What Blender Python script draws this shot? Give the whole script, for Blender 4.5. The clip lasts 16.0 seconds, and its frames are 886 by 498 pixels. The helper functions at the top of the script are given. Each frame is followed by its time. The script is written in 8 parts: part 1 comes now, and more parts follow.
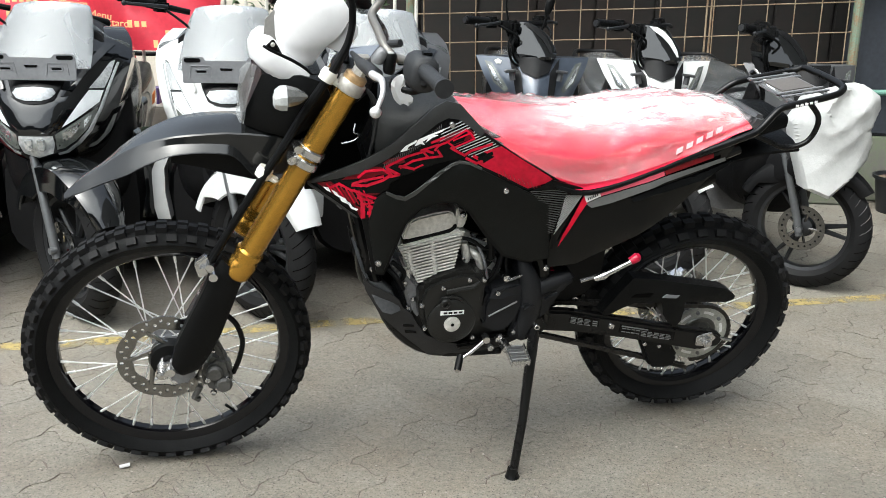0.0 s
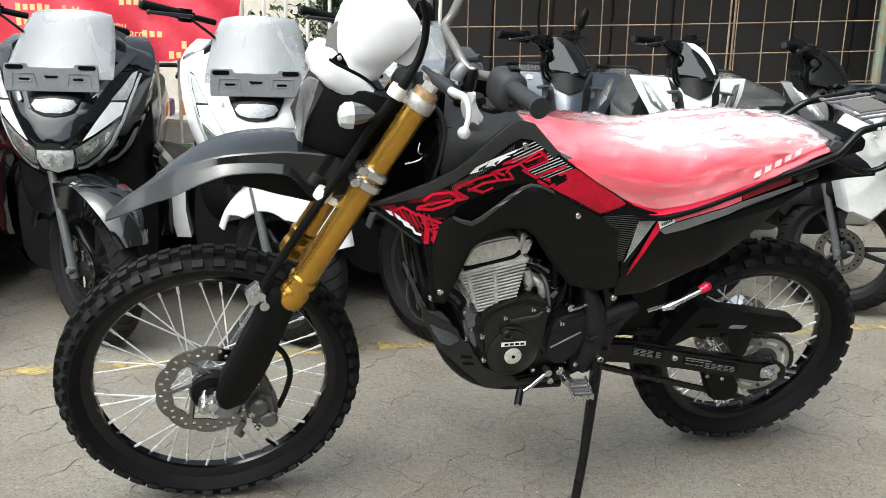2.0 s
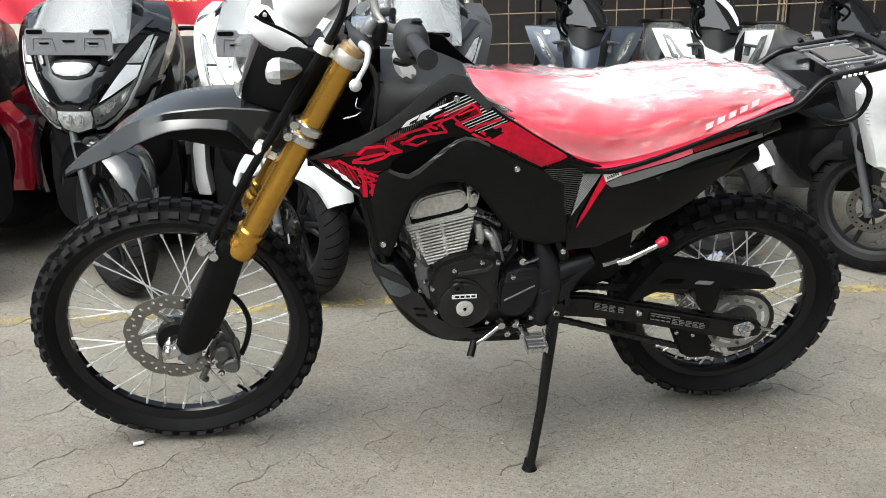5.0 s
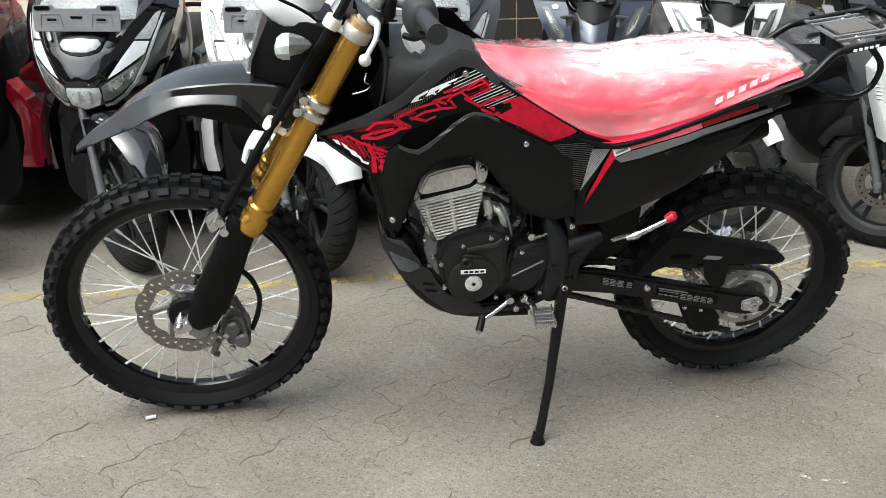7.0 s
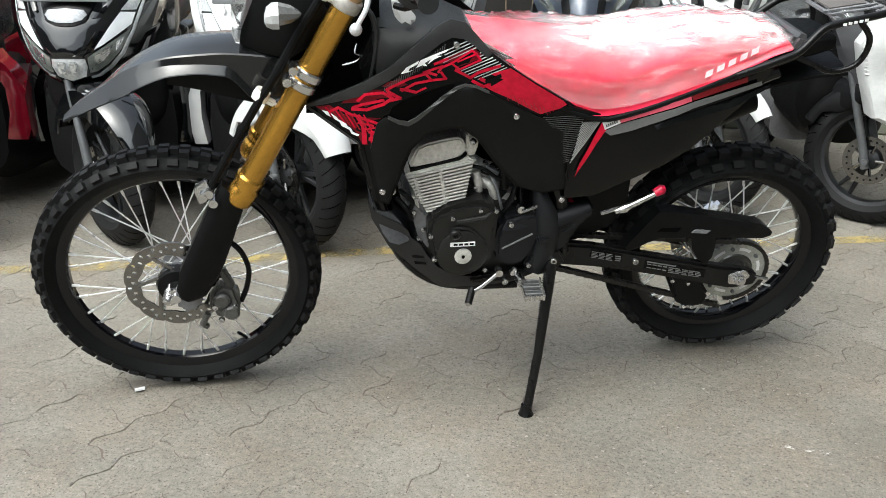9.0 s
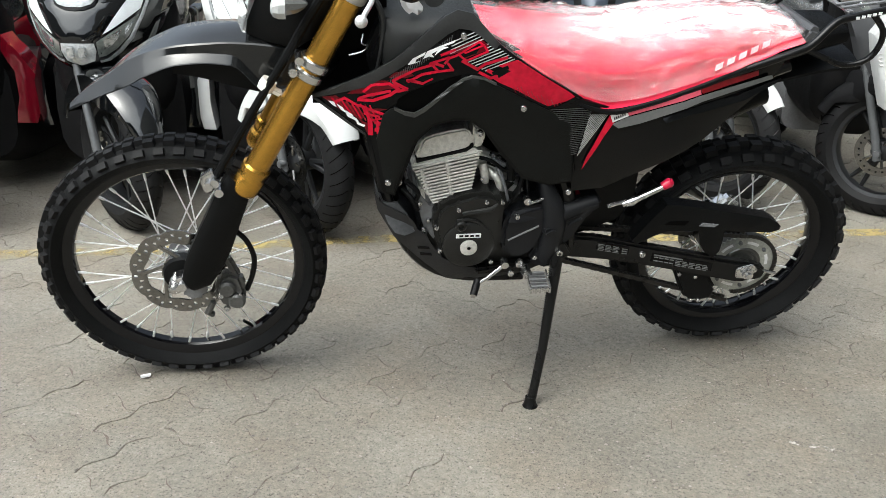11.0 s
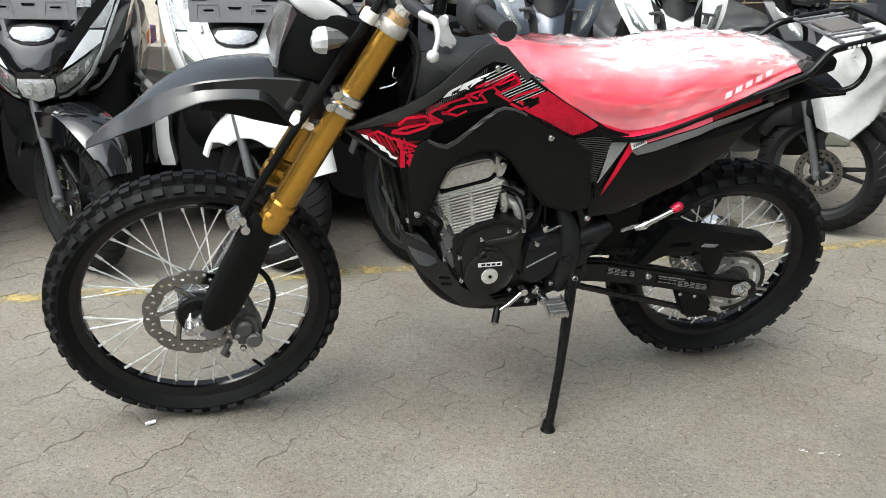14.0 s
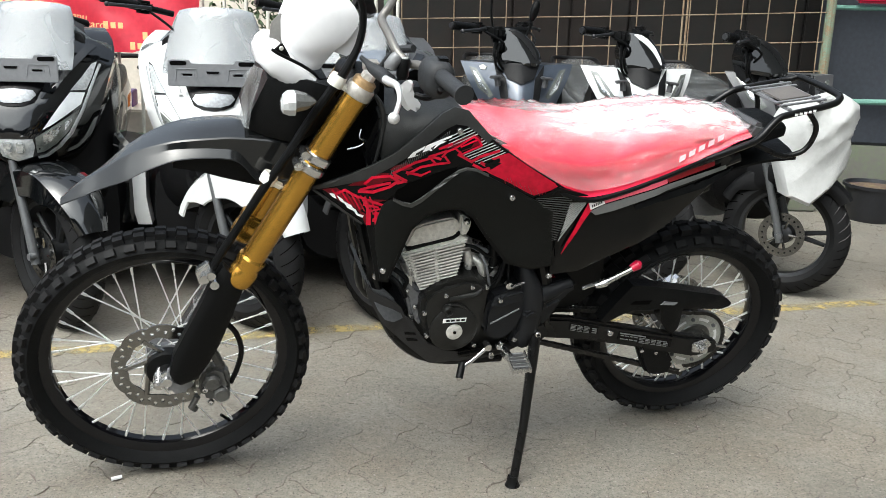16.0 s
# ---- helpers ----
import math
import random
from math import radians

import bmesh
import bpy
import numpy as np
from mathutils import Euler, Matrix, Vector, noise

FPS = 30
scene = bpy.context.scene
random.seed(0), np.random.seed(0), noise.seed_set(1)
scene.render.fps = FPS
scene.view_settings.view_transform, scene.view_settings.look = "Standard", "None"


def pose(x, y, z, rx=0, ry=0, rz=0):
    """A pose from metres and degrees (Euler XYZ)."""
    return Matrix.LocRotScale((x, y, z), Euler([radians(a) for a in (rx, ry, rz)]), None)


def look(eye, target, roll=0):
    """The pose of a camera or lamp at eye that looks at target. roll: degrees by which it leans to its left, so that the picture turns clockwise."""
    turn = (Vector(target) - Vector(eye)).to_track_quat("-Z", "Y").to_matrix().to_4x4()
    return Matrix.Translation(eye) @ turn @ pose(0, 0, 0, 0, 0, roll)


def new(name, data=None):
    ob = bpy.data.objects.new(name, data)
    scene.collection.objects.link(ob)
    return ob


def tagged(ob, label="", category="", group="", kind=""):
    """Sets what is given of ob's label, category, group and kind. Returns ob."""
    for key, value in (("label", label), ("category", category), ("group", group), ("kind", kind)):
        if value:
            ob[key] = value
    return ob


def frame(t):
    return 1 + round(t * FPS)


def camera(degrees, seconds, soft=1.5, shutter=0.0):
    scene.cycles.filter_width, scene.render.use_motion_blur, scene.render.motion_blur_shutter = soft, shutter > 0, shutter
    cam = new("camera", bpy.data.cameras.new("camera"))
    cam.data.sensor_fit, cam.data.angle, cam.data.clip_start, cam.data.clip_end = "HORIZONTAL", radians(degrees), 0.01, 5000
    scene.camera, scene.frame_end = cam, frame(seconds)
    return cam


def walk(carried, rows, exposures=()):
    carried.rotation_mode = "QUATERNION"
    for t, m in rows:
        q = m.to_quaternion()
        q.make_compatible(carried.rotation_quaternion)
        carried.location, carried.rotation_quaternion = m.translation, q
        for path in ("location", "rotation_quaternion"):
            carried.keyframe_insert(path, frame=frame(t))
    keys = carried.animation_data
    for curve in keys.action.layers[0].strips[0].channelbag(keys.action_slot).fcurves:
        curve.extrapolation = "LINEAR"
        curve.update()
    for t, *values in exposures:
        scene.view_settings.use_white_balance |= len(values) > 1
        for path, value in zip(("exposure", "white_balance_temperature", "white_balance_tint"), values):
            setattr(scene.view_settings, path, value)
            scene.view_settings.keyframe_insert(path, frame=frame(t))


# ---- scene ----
cam = camera(52.9, 16.0, 0.5)
PATH = [
    (0, (0.097, 0.022, 1.175), (0.007, 1.941, 0.62), 1.4),
    (0.5, (0.024, 0.073, 1.167), (-0.034, 1.995, 0.617), 1.8),
    (1, (-0.027, 0.113, 1.17), (-0.065, 2.038, 0.629), 1.7),
    (1.5, (-0.065, 0.135, 1.166), (-0.103, 2.061, 0.628), 1.6),
    (2, (-0.078, 0.143, 1.165), (-0.139, 2.072, 0.639), 2.1),
    (2.5, (-0.07, 0.135, 1.153), (-0.13, 2.059, 0.609), 2.4),
    (3, (-0.028, 0.132, 1.14), (-0.024, 2.046, 0.562), 2.6),
    (3.5, (0.055, 0.139, 1.151), (0.068, 2.041, 0.533), 1.9),
    (4, (0.176, 0.15, 1.174), (0.011, 2.046, 0.561), 1.1),
    (4.2, (0.242, 0.138, 1.16), (0.018, 2.03, 0.553), 1.1),
    (6.5, (0.259, 0.135, 1.168), (-0.035, 2.005, 0.523), 0.1),
    (7, (0.251, 0.128, 1.161), (-0.037, 1.994, 0.5), 0.2),
    (7.5, (0.248, 0.13, 1.161), (-0.024, 1.993, 0.486), 0.2),
    (8, (0.247, 0.134, 1.159), (-0.026, 1.993, 0.476), 0.4),
    (8.5, (0.251, 0.129, 1.156), (-0.016, 1.985, 0.46), 0.4),
    (9, (0.247, 0.121, 1.152), (-0.01, 1.974, 0.443), 0.7),
    (11.3, (0.256, 0.135, 1.168), (-0.022, 1.97, 0.423), 1.1),
    (11.5, (0.226, 0.121, 1.154), (-0.034, 1.965, 0.424), 1.2),
    (12, (0.118, 0.133, 1.167), (-0.079, 1.991, 0.452), 1.7),
    (12.5, (-0.003, 0.131, 1.144), (-0.133, 1.993, 0.426), 1.7),
    (13, (-0.054, 0.113, 1.154), (-0.135, 1.976, 0.43), 1.4),
    (13.5, (-0.053, 0.099, 1.164), (-0.108, 1.963, 0.441), 1.5),
    (14, (-0.042, 0.098, 1.17), (-0.08, 1.978, 0.489), 1.6),
    (14.5, (-0.044, 0.093, 1.172), (-0.071, 1.987, 0.529), 1.6),
    (15, (-0.043, 0.085, 1.169), (-0.077, 1.994, 0.573), 1.4),
    (15.5, (-0.032, 0.074, 1.163), (-0.052, 1.994, 0.602), 1.8),
    (16, (-0.003, 0.038, 1.172), (-0.005, 1.963, 0.63), 2.2),
]
walk(cam, [(t, look(eye, target, roll)) for t, eye, target, roll in PATH], ((0, 1.2, 6200, 4), (16, 1.2, 6200, 4)))

# ---- world and light ----
world = bpy.data.worlds.new("sky")
world.use_nodes = True
scene.world = world
scene.view_settings.exposure = 1.2
_wt = world.node_tree
_sky = _wt.nodes.new("ShaderNodeTexSky")
_sky.sky_type = "NISHITA"
_sky.sun_disc = False
_sky.sun_elevation = radians(58)
_sky.sun_rotation = radians(215)
_sky.air_density, _sky.dust_density, _sky.ozone_density = 1.0, 8.0, 1.5
_hz = _wt.nodes.new("ShaderNodeHueSaturation")
_hz.inputs["Saturation"].default_value = 0.45
_wt.links.new(_sky.outputs[0], _hz.inputs["Color"])
_wt.links.new(_hz.outputs[0], _wt.nodes["Background"].inputs[0])
_wt.nodes["Background"].inputs[1].default_value = 0.15
_sun = bpy.data.lights.new("sun", "SUN")
_sun.energy, _sun.angle, _sun.color = 0.8, radians(80), (0.98, 0.99, 0.965)
new("sun", _sun).matrix_world = look((-2.0, -2.6, 8.0), (0.4, 2.2, 0.0))


# ---- materials ----
def mat(name, color, rough=0.5, metal=0.0, var=0.15, scale=12.0, bump=0.0, bscale=60.0, coat=0.0,
        alpha=1.0, trans=0.0, spec=0.5, second=None, grain=None):
    """A surface with its colour varied at two scales, a little relief and uneven gloss."""
    m = bpy.data.materials.new(name)
    m.use_nodes = True
    t = m.node_tree
    n, l = t.nodes, t.links
    b = n["Principled BSDF"]
    co = n.new("ShaderNodeTexCoord")
    n1 = n.new("ShaderNodeTexNoise")
    n1.inputs["Scale"].default_value, n1.inputs["Detail"].default_value = scale, 5
    n2 = n.new("ShaderNodeTexNoise")
    n2.inputs["Scale"].default_value, n2.inputs["Detail"].default_value = grain or scale * 9, 3
    l.new(co.outputs["Object"], n1.inputs["Vector"])
    l.new(co.outputs["Object"], n2.inputs["Vector"])
    ad = n.new("ShaderNodeMath")
    ad.operation = "ADD"
    l.new(n1.outputs["Fac"], ad.inputs[0])
    l.new(n2.outputs["Fac"], ad.inputs[1])
    r = n.new("ShaderNodeValToRGB")
    c = Vector(color)
    d = Vector(second) if second else c * (1 - var)
    r.color_ramp.elements[0].position, r.color_ramp.elements[1].position = 0.36, 0.62
    r.color_ramp.elements[0].color = (*d, 1)
    r.color_ramp.elements[1].color = (*(c * (1 + var * 0.6)), 1)
    hf = n.new("ShaderNodeMath")
    hf.operation = "MULTIPLY"
    hf.inputs[1].default_value = 0.5
    l.new(ad.outputs[0], hf.inputs[0])
    l.new(hf.outputs[0], r.inputs[0])
    l.new(r.outputs[0], b.inputs["Base Color"])
    mr = n.new("ShaderNodeMapRange")
    mr.inputs["To Min"].default_value, mr.inputs["To Max"].default_value = max(rough * 0.75, 0.02), min(rough * 1.3, 1)
    l.new(n1.outputs["Fac"], mr.inputs["Value"])
    l.new(mr.outputs[0], b.inputs["Roughness"])
    b.inputs["Metallic"].default_value = metal
    b.inputs["Coat Weight"].default_value = coat
    b.inputs["Coat Roughness"].default_value = 0.05
    b.inputs["Alpha"].default_value = alpha
    b.inputs["Transmission Weight"].default_value = trans
    b.inputs["Specular IOR Level"].default_value = spec
    if bump:
        n3 = n.new("ShaderNodeTexNoise")
        n3.inputs["Scale"].default_value, n3.inputs["Detail"].default_value = bscale, 4
        l.new(co.outputs["Object"], n3.inputs["Vector"])
        bp = n.new("ShaderNodeBump")
        bp.inputs["Strength"].default_value, bp.inputs["Distance"].default_value = bump, 0.004
        l.new(n3.outputs["Fac"], bp.inputs["Height"])
        l.new(bp.outputs[0], b.inputs["Normal"])
    return m


def film_mat(name, tint, milk, wrinkle, rough, stretch=(1.0, 1.0, 1.6), scale=9.0, gloss=1.7, crease=0.13, thread=0.022, fade_edge=False):
    """Clear wrapping film: see-through, with milky creases and sharp gloss on its wrinkles."""
    m = bpy.data.materials.new(name)
    m.use_nodes = True
    n, l = m.node_tree.nodes, m.node_tree.links
    n.remove(n["Principled BSDF"])
    co = n.new("ShaderNodeTexCoord")
    mp = n.new("ShaderNodeMapping")
    mp.inputs["Scale"].default_value = stretch
    mp.inputs["Rotation"].default_value = (0.2, 0.6, 0.3)
    l.new(co.outputs["Object"], mp.inputs[0])
    no = n.new("ShaderNodeTexNoise")
    no.inputs["Scale"].default_value, no.inputs["Detail"].default_value, no.inputs["Distortion"].default_value = scale * 0.7, 7, 0.7
    l.new(mp.outputs[0], no.inputs["Vector"])
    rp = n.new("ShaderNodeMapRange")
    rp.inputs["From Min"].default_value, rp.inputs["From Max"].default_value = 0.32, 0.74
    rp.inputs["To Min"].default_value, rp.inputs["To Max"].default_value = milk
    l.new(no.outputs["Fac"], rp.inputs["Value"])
    wv = n.new("ShaderNodeTexNoise")
    wv.noise_type = "RIDGED_MULTIFRACTAL"
    wv.inputs["Scale"].default_value, wv.inputs["Detail"].default_value, wv.inputs["Distortion"].default_value = scale, 4, 1.2
    l.new(mp.outputs[0], wv.inputs["Vector"])
    bp = n.new("ShaderNodeBump")
    bp.inputs["Strength"].default_value, bp.inputs["Distance"].default_value = wrinkle, 0.010
    l.new(wv.outputs["Fac"], bp.inputs["Height"])
    cr = n.new("ShaderNodeTexNoise")
    cr.inputs["Scale"].default_value, cr.inputs["Detail"].default_value, cr.inputs["Distortion"].default_value = scale * 0.55, 3, 1.5
    l.new(mp.outputs[0], cr.inputs["Vector"])
    mid = n.new("ShaderNodeMath")
    mid.operation = "SUBTRACT"
    mid.inputs[1].default_value = 0.5
    l.new(cr.outputs["Fac"], mid.inputs[0])
    ab = n.new("ShaderNodeMath")
    ab.operation = "ABSOLUTE"
    l.new(mid.outputs[0], ab.inputs[0])
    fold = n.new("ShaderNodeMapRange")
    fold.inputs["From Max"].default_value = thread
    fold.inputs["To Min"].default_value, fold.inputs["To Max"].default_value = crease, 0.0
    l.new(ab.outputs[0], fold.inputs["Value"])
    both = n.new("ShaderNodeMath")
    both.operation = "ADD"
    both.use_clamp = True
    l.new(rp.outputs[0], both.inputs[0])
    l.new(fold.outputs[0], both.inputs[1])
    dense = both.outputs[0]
    if fade_edge:
        # milky white that paints the sky sheen, fading out along the border of the sheet
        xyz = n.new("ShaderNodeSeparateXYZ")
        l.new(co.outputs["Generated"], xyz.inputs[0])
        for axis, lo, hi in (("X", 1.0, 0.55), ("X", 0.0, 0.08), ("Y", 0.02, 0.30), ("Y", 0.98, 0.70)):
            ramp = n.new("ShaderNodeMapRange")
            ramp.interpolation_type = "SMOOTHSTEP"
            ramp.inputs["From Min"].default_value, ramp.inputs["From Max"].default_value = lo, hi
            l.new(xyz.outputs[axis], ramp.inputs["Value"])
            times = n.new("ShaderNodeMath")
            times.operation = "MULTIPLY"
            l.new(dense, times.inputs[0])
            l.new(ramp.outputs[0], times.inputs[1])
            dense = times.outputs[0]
    tr = n.new("ShaderNodeBsdfTransparent")
    df = n.new("ShaderNodeBsdfDiffuse")
    df.inputs["Color"].default_value = (*tint, 1)
    l.new(bp.outputs[0], df.inputs["Normal"])
    gl = n.new("ShaderNodeBsdfGlossy")
    gl.inputs["Roughness"].default_value = rough
    l.new(bp.outputs[0], gl.inputs["Normal"])
    fr = n.new("ShaderNodeFresnel")
    fr.inputs["IOR"].default_value = gloss
    m1, m2 = n.new("ShaderNodeMixShader"), n.new("ShaderNodeMixShader")
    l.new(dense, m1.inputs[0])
    l.new(tr.outputs[0], m1.inputs[1])
    l.new(df.outputs[0], m1.inputs[2])
    l.new(fr.outputs[0], m2.inputs[0])
    l.new(m1.outputs[0], m2.inputs[1])
    l.new(gl.outputs[0], m2.inputs[2])
    l.new(m2.outputs[0], n["Material Output"].inputs["Surface"])
    return m


RUBBER = mat("tyre rubber", (0.0068, 0.007, 0.0073), 0.55, var=0.3, scale=25, bump=0.25, bscale=220, spec=0.09)
KNOB = mat("tread rubber", (0.009, 0.009, 0.0095), 0.6, var=0.3, scale=40, bump=0.2, bscale=260, spec=0.18)
RIM = mat("black anodised rim", (0.003, 0.003, 0.004), 0.10, 0.0, spec=0.35)
SPOKE = mat("bright steel spoke", (0.86, 0.86, 0.85), 0.30, 0.6, var=0.06, scale=40)
STEEL = mat("zinc plated steel", (0.62, 0.62, 0.62), 0.25, 1.0, var=0.1, scale=40)
DISC = mat("brushed brake disc", (0.24, 0.235, 0.225), 0.20, 1.0, var=0.25, scale=18, grain=260)
ALLOY = mat("cast aluminium", (0.62, 0.61, 0.575), 0.38, 0.45, var=0.25, scale=15, bump=0.3, bscale=320)
ALLOYDARK = mat("grey painted alloy", (0.17, 0.172, 0.178), 0.42, 0.3, var=0.2, scale=14, bump=0.25, bscale=300)
SKIDLIT = mat("paler skid plastic with light painted in", (0.055, 0.057, 0.060), 0.38, var=0.3, scale=14, bump=0.3, bscale=400)
EDGESCOOP = mat("pale plastic edge highlight", (0.045, 0.046, 0.045), 0.42, var=0.35, scale=22, bump=0.25, bscale=400)
# Near black standing in for shade in the scoop, guard recess and gaps.
GAPBLK = mat("shade black for gaps and recesses", (0.0012, 0.0012, 0.0012), 0.6, var=0.2, spec=0.05)
HATCH = mat("dark grey hatch print", (0.07, 0.071, 0.071), 0.4, var=0.2, scale=20)
SKIDGREY = mat("scuffed black plastic", (0.012, 0.012, 0.013), 0.42, var=0.3, scale=12, bump=0.25, bscale=400, spec=0.45)
CASE = mat("dark bronze crankcase paint", (0.012, 0.0120, 0.0113), 0.36, 0.25, var=0.2, scale=16, bump=0.25, bscale=350, spec=0.4)
CASEBLK = mat("charcoal casing plastic", (0.007, 0.0075, 0.009), 0.45, 0.1, var=0.2, scale=16, bump=0.2, bscale=400, spec=0.3)
GOLD = mat("gold anodised fork tube", (0.50, 0.27, 0.045), 0.24, 0.85, var=0.14, scale=9)
BLKGLOSS = mat("glossy black plastic", (0.0030, 0.0032, 0.0034), 0.10, var=0.2, scale=5, spec=0.22)
FENDER = mat("satin charcoal fender plastic", (0.010, 0.0105, 0.0108), 0.11, var=0.2, scale=5, spec=0.5)
BLKMATTE = mat("satin black plastic", (0.0034, 0.0036, 0.0038), 0.38, var=0.25, scale=12, bump=0.25, bscale=500, spec=0.13)
TANKGREY = mat("grained charcoal plastic", (0.0115, 0.0122, 0.0120), 0.5, var=0.15, scale=10, bump=0.35, bscale=600, spec=0.4)
EDGEGREY = mat("grey shroud edge", (0.022, 0.0225, 0.0225), 0.45, var=0.2, scale=20, bump=0.2, bscale=400, spec=0.35)
FRAMEBLK = mat("black painted frame", (0.0035, 0.0035, 0.0036), 0.28, var=0.2, scale=20, coat=0.12, spec=0.22)
SEATRED = mat("red seat vinyl", (0.88, 0.024, 0.080), 0.45, var=0.10, scale=10, bump=0.25, bscale=420, spec=0.3)
RED = mat("red decal", (0.50, 0.0025, 0.026), 0.25, var=0.25, scale=9, spec=0.3)
REDFILL = mat("dark red decal fill", (0.10, 0.001, 0.005), 0.3, var=0.3, scale=30, spec=0.2)
REDDARK = mat("deep red decal", (0.22, 0.001, 0.008), 0.3, var=0.25, scale=14, spec=0.3)
REDPLAST = mat("red plastic", (0.42, 0.005, 0.035), 0.3, var=0.2, scale=14)
PINK = mat("faded pink decal", (0.70, 0.10, 0.16), 0.35, var=0.12, scale=14)
GREYDECAL = mat("grey decal", (0.13, 0.132, 0.132), 0.4, var=0.12, scale=14)
SHROUDBLK = mat("charcoal shroud plastic", (0.0052, 0.0058, 0.0054), 0.4, var=0.25, scale=9, bump=0.3, bscale=520, spec=0.16)
STRIPE = mat("grey carbon print stripe", (0.36, 0.36, 0.355), 0.4, var=0.3, scale=30)
DECALBLK = mat("black decal vinyl", (0.002, 0.002, 0.0023), 0.25, var=0.2, scale=14, spec=0.16)
MARKPINK = mat("pale seat print", (0.80, 0.56, 0.60), 0.5, var=0.15, scale=30)
WHITE = mat("white decal", (0.8, 0.8, 0.8), 0.4, var=0.06, scale=10)
PAPER = mat("white protective wrap", (0.62, 0.62, 0.63), 0.5, var=0.05, scale=5, bump=0.35, bscale=18)
CLOTH = mat("white woven sack", (0.44, 0.445, 0.44), 0.85, var=0.08, scale=6, bump=0.3, bscale=160)
NYLON = mat("white nylon clip", (0.7, 0.68, 0.62), 0.5, var=0.1)
LAMPCHROME = mat("lamp reflector", (0.75, 0.78, 0.80), 0.12, 0.9, var=0.35, scale=25, bump=0.6, bscale=60)
LAMPCLEAR = mat("clear moulded lamp lens", (0.50, 0.52, 0.53), 0.10, 0.3, var=0.35, scale=14, bump=0.25, bscale=50, coat=0.8)
LAMPWHITE = mat("frosted clear lamp lens", (0.46, 0.47, 0.47), 0.12, var=0.10, scale=30, coat=0.6)
BRONZE = mat("pale bronze cap", (0.50, 0.34, 0.18), 0.35, 0.7, var=0.2, scale=20)
BAGFILM = film_mat("milky wrapping film", (0.62, 0.65, 0.67), (0.05, 0.60), 0.2, 0.14, (1.6, 1.0, 0.30), 11.0, 1.6, 0.16, 0.02)
CALIPER = mat("dull cast caliper", (0.085, 0.084, 0.080), 0.42, 0.35, var=0.3, scale=24, bump=0.3, bscale=300)
# White base stands in for the sky mirrored in the unlit clear lens.
RUNLIGHT = mat("running lamp lens with sky reflection painted white", (0.74, 0.77, 0.79), 0.12, var=0.08, scale=30, coat=0.6)
SPROCKET = mat("dull bright sprocket steel", (0.42, 0.43, 0.40), 0.32, 0.5, var=0.25, scale=30, grain=160)
CARRIER = mat("dark turned carrier", (0.085, 0.085, 0.08), 0.3, 0.6, var=0.25, scale=20)
RACKPLATE = mat("dusty brown grey plate", (0.095, 0.085, 0.078), 0.5, var=0.2, scale=20)
FLAPGREY = mat("dull grey plastic flap", (0.20, 0.195, 0.18), 0.5, var=0.15, scale=14)
LENSGREY = mat("grey moulded lamp lens", (0.10, 0.102, 0.10), 0.22, var=0.25, scale=40, coat=0.6)
BARGREY = mat("bronze grey bar paint", (0.16, 0.152, 0.14), 0.35, 0.4, var=0.15, scale=14)
GRIPGREY = mat("dark grey grip rubber", (0.020, 0.021, 0.023), 0.5, var=0.2, scale=20, bump=0.3, bscale=500, spec=0.35)
CLAMPGREY = mat("pale cast clamp", (0.42, 0.40, 0.37), 0.4, 0.4, var=0.2, scale=16, bump=0.2, bscale=300)
LEVERALLOY = mat("satin lever alloy", (0.66, 0.66, 0.66), 0.35, 0.5, var=0.06, scale=20)
LAMPRIM = mat("dark lamp surround", (0.02, 0.021, 0.022), 0.2, var=0.2, scale=12, coat=0.4)
BADGE = mat("dull chrome badge", (0.22, 0.23, 0.245), 0.38, 0.4, var=0.3, scale=12, bump=0.15, bscale=40)
LAMPDARK = mat("smoked lamp lens", (0.13, 0.14, 0.13), 0.08, var=0.4, scale=30, coat=0.8)
PLATEGREY = mat("grey plate bracket plastic", (0.16, 0.165, 0.175), 0.5, var=0.12, scale=9)
SCBLACK = mat("black scooter paint", (0.0035, 0.004, 0.0045), 0.06, var=0.2, scale=3, spec=0.75)
SCWHITE = mat("pearl white scooter paint", (0.60, 0.61, 0.61), 0.14, var=0.04, scale=3, coat=0.4)
SCBLUE = mat("grey blue scooter paint", (0.055, 0.068, 0.092), 0.3, 0.3, var=0.12, scale=4, coat=0.5)
SCGREY = mat("matte grey scooter paint", (0.07, 0.071, 0.075), 0.4, 0.2, var=0.12, scale=4)
SCRED = mat("deep red scooter paint", (0.22, 0.004, 0.016), 0.12, 0.2, var=0.2, scale=3, coat=0.8)
SCPANEL = mat("dark scooter inner plastic", (0.006, 0.006, 0.0066), 0.5, var=0.2, scale=10, bump=0.2, bscale=400, spec=0.18)
SCRUBBER = mat("scooter tyre rubber", (0.009, 0.009, 0.0095), 0.6, var=0.3, scale=25, bump=0.2, bscale=200, spec=0.15)
GREYALLOY = mat("grey cast wheel alloy", (0.020, 0.021, 0.023), 0.4, 0.4, var=0.2, scale=14)
FORKGREY = mat("grey fork paint", (0.13, 0.135, 0.14), 0.3, 0.4, var=0.15, scale=14)
FILM = film_mat("clear seat film", (0.96, 0.90, 0.92), (0.08, 0.20), 0.30, 0.10, (0.28, 1.0, 1.5), 16.0, 1.40, 0.09, 0.008)
FILMSHEEN = film_mat("seat film with sky sheen painted in", (0.97, 0.95, 0.96), (0.08, 1.0), 0.5, 0.10, (0.35, 1.5, 1.3), 24.0, 1.35, 0.35, 0.02, True)
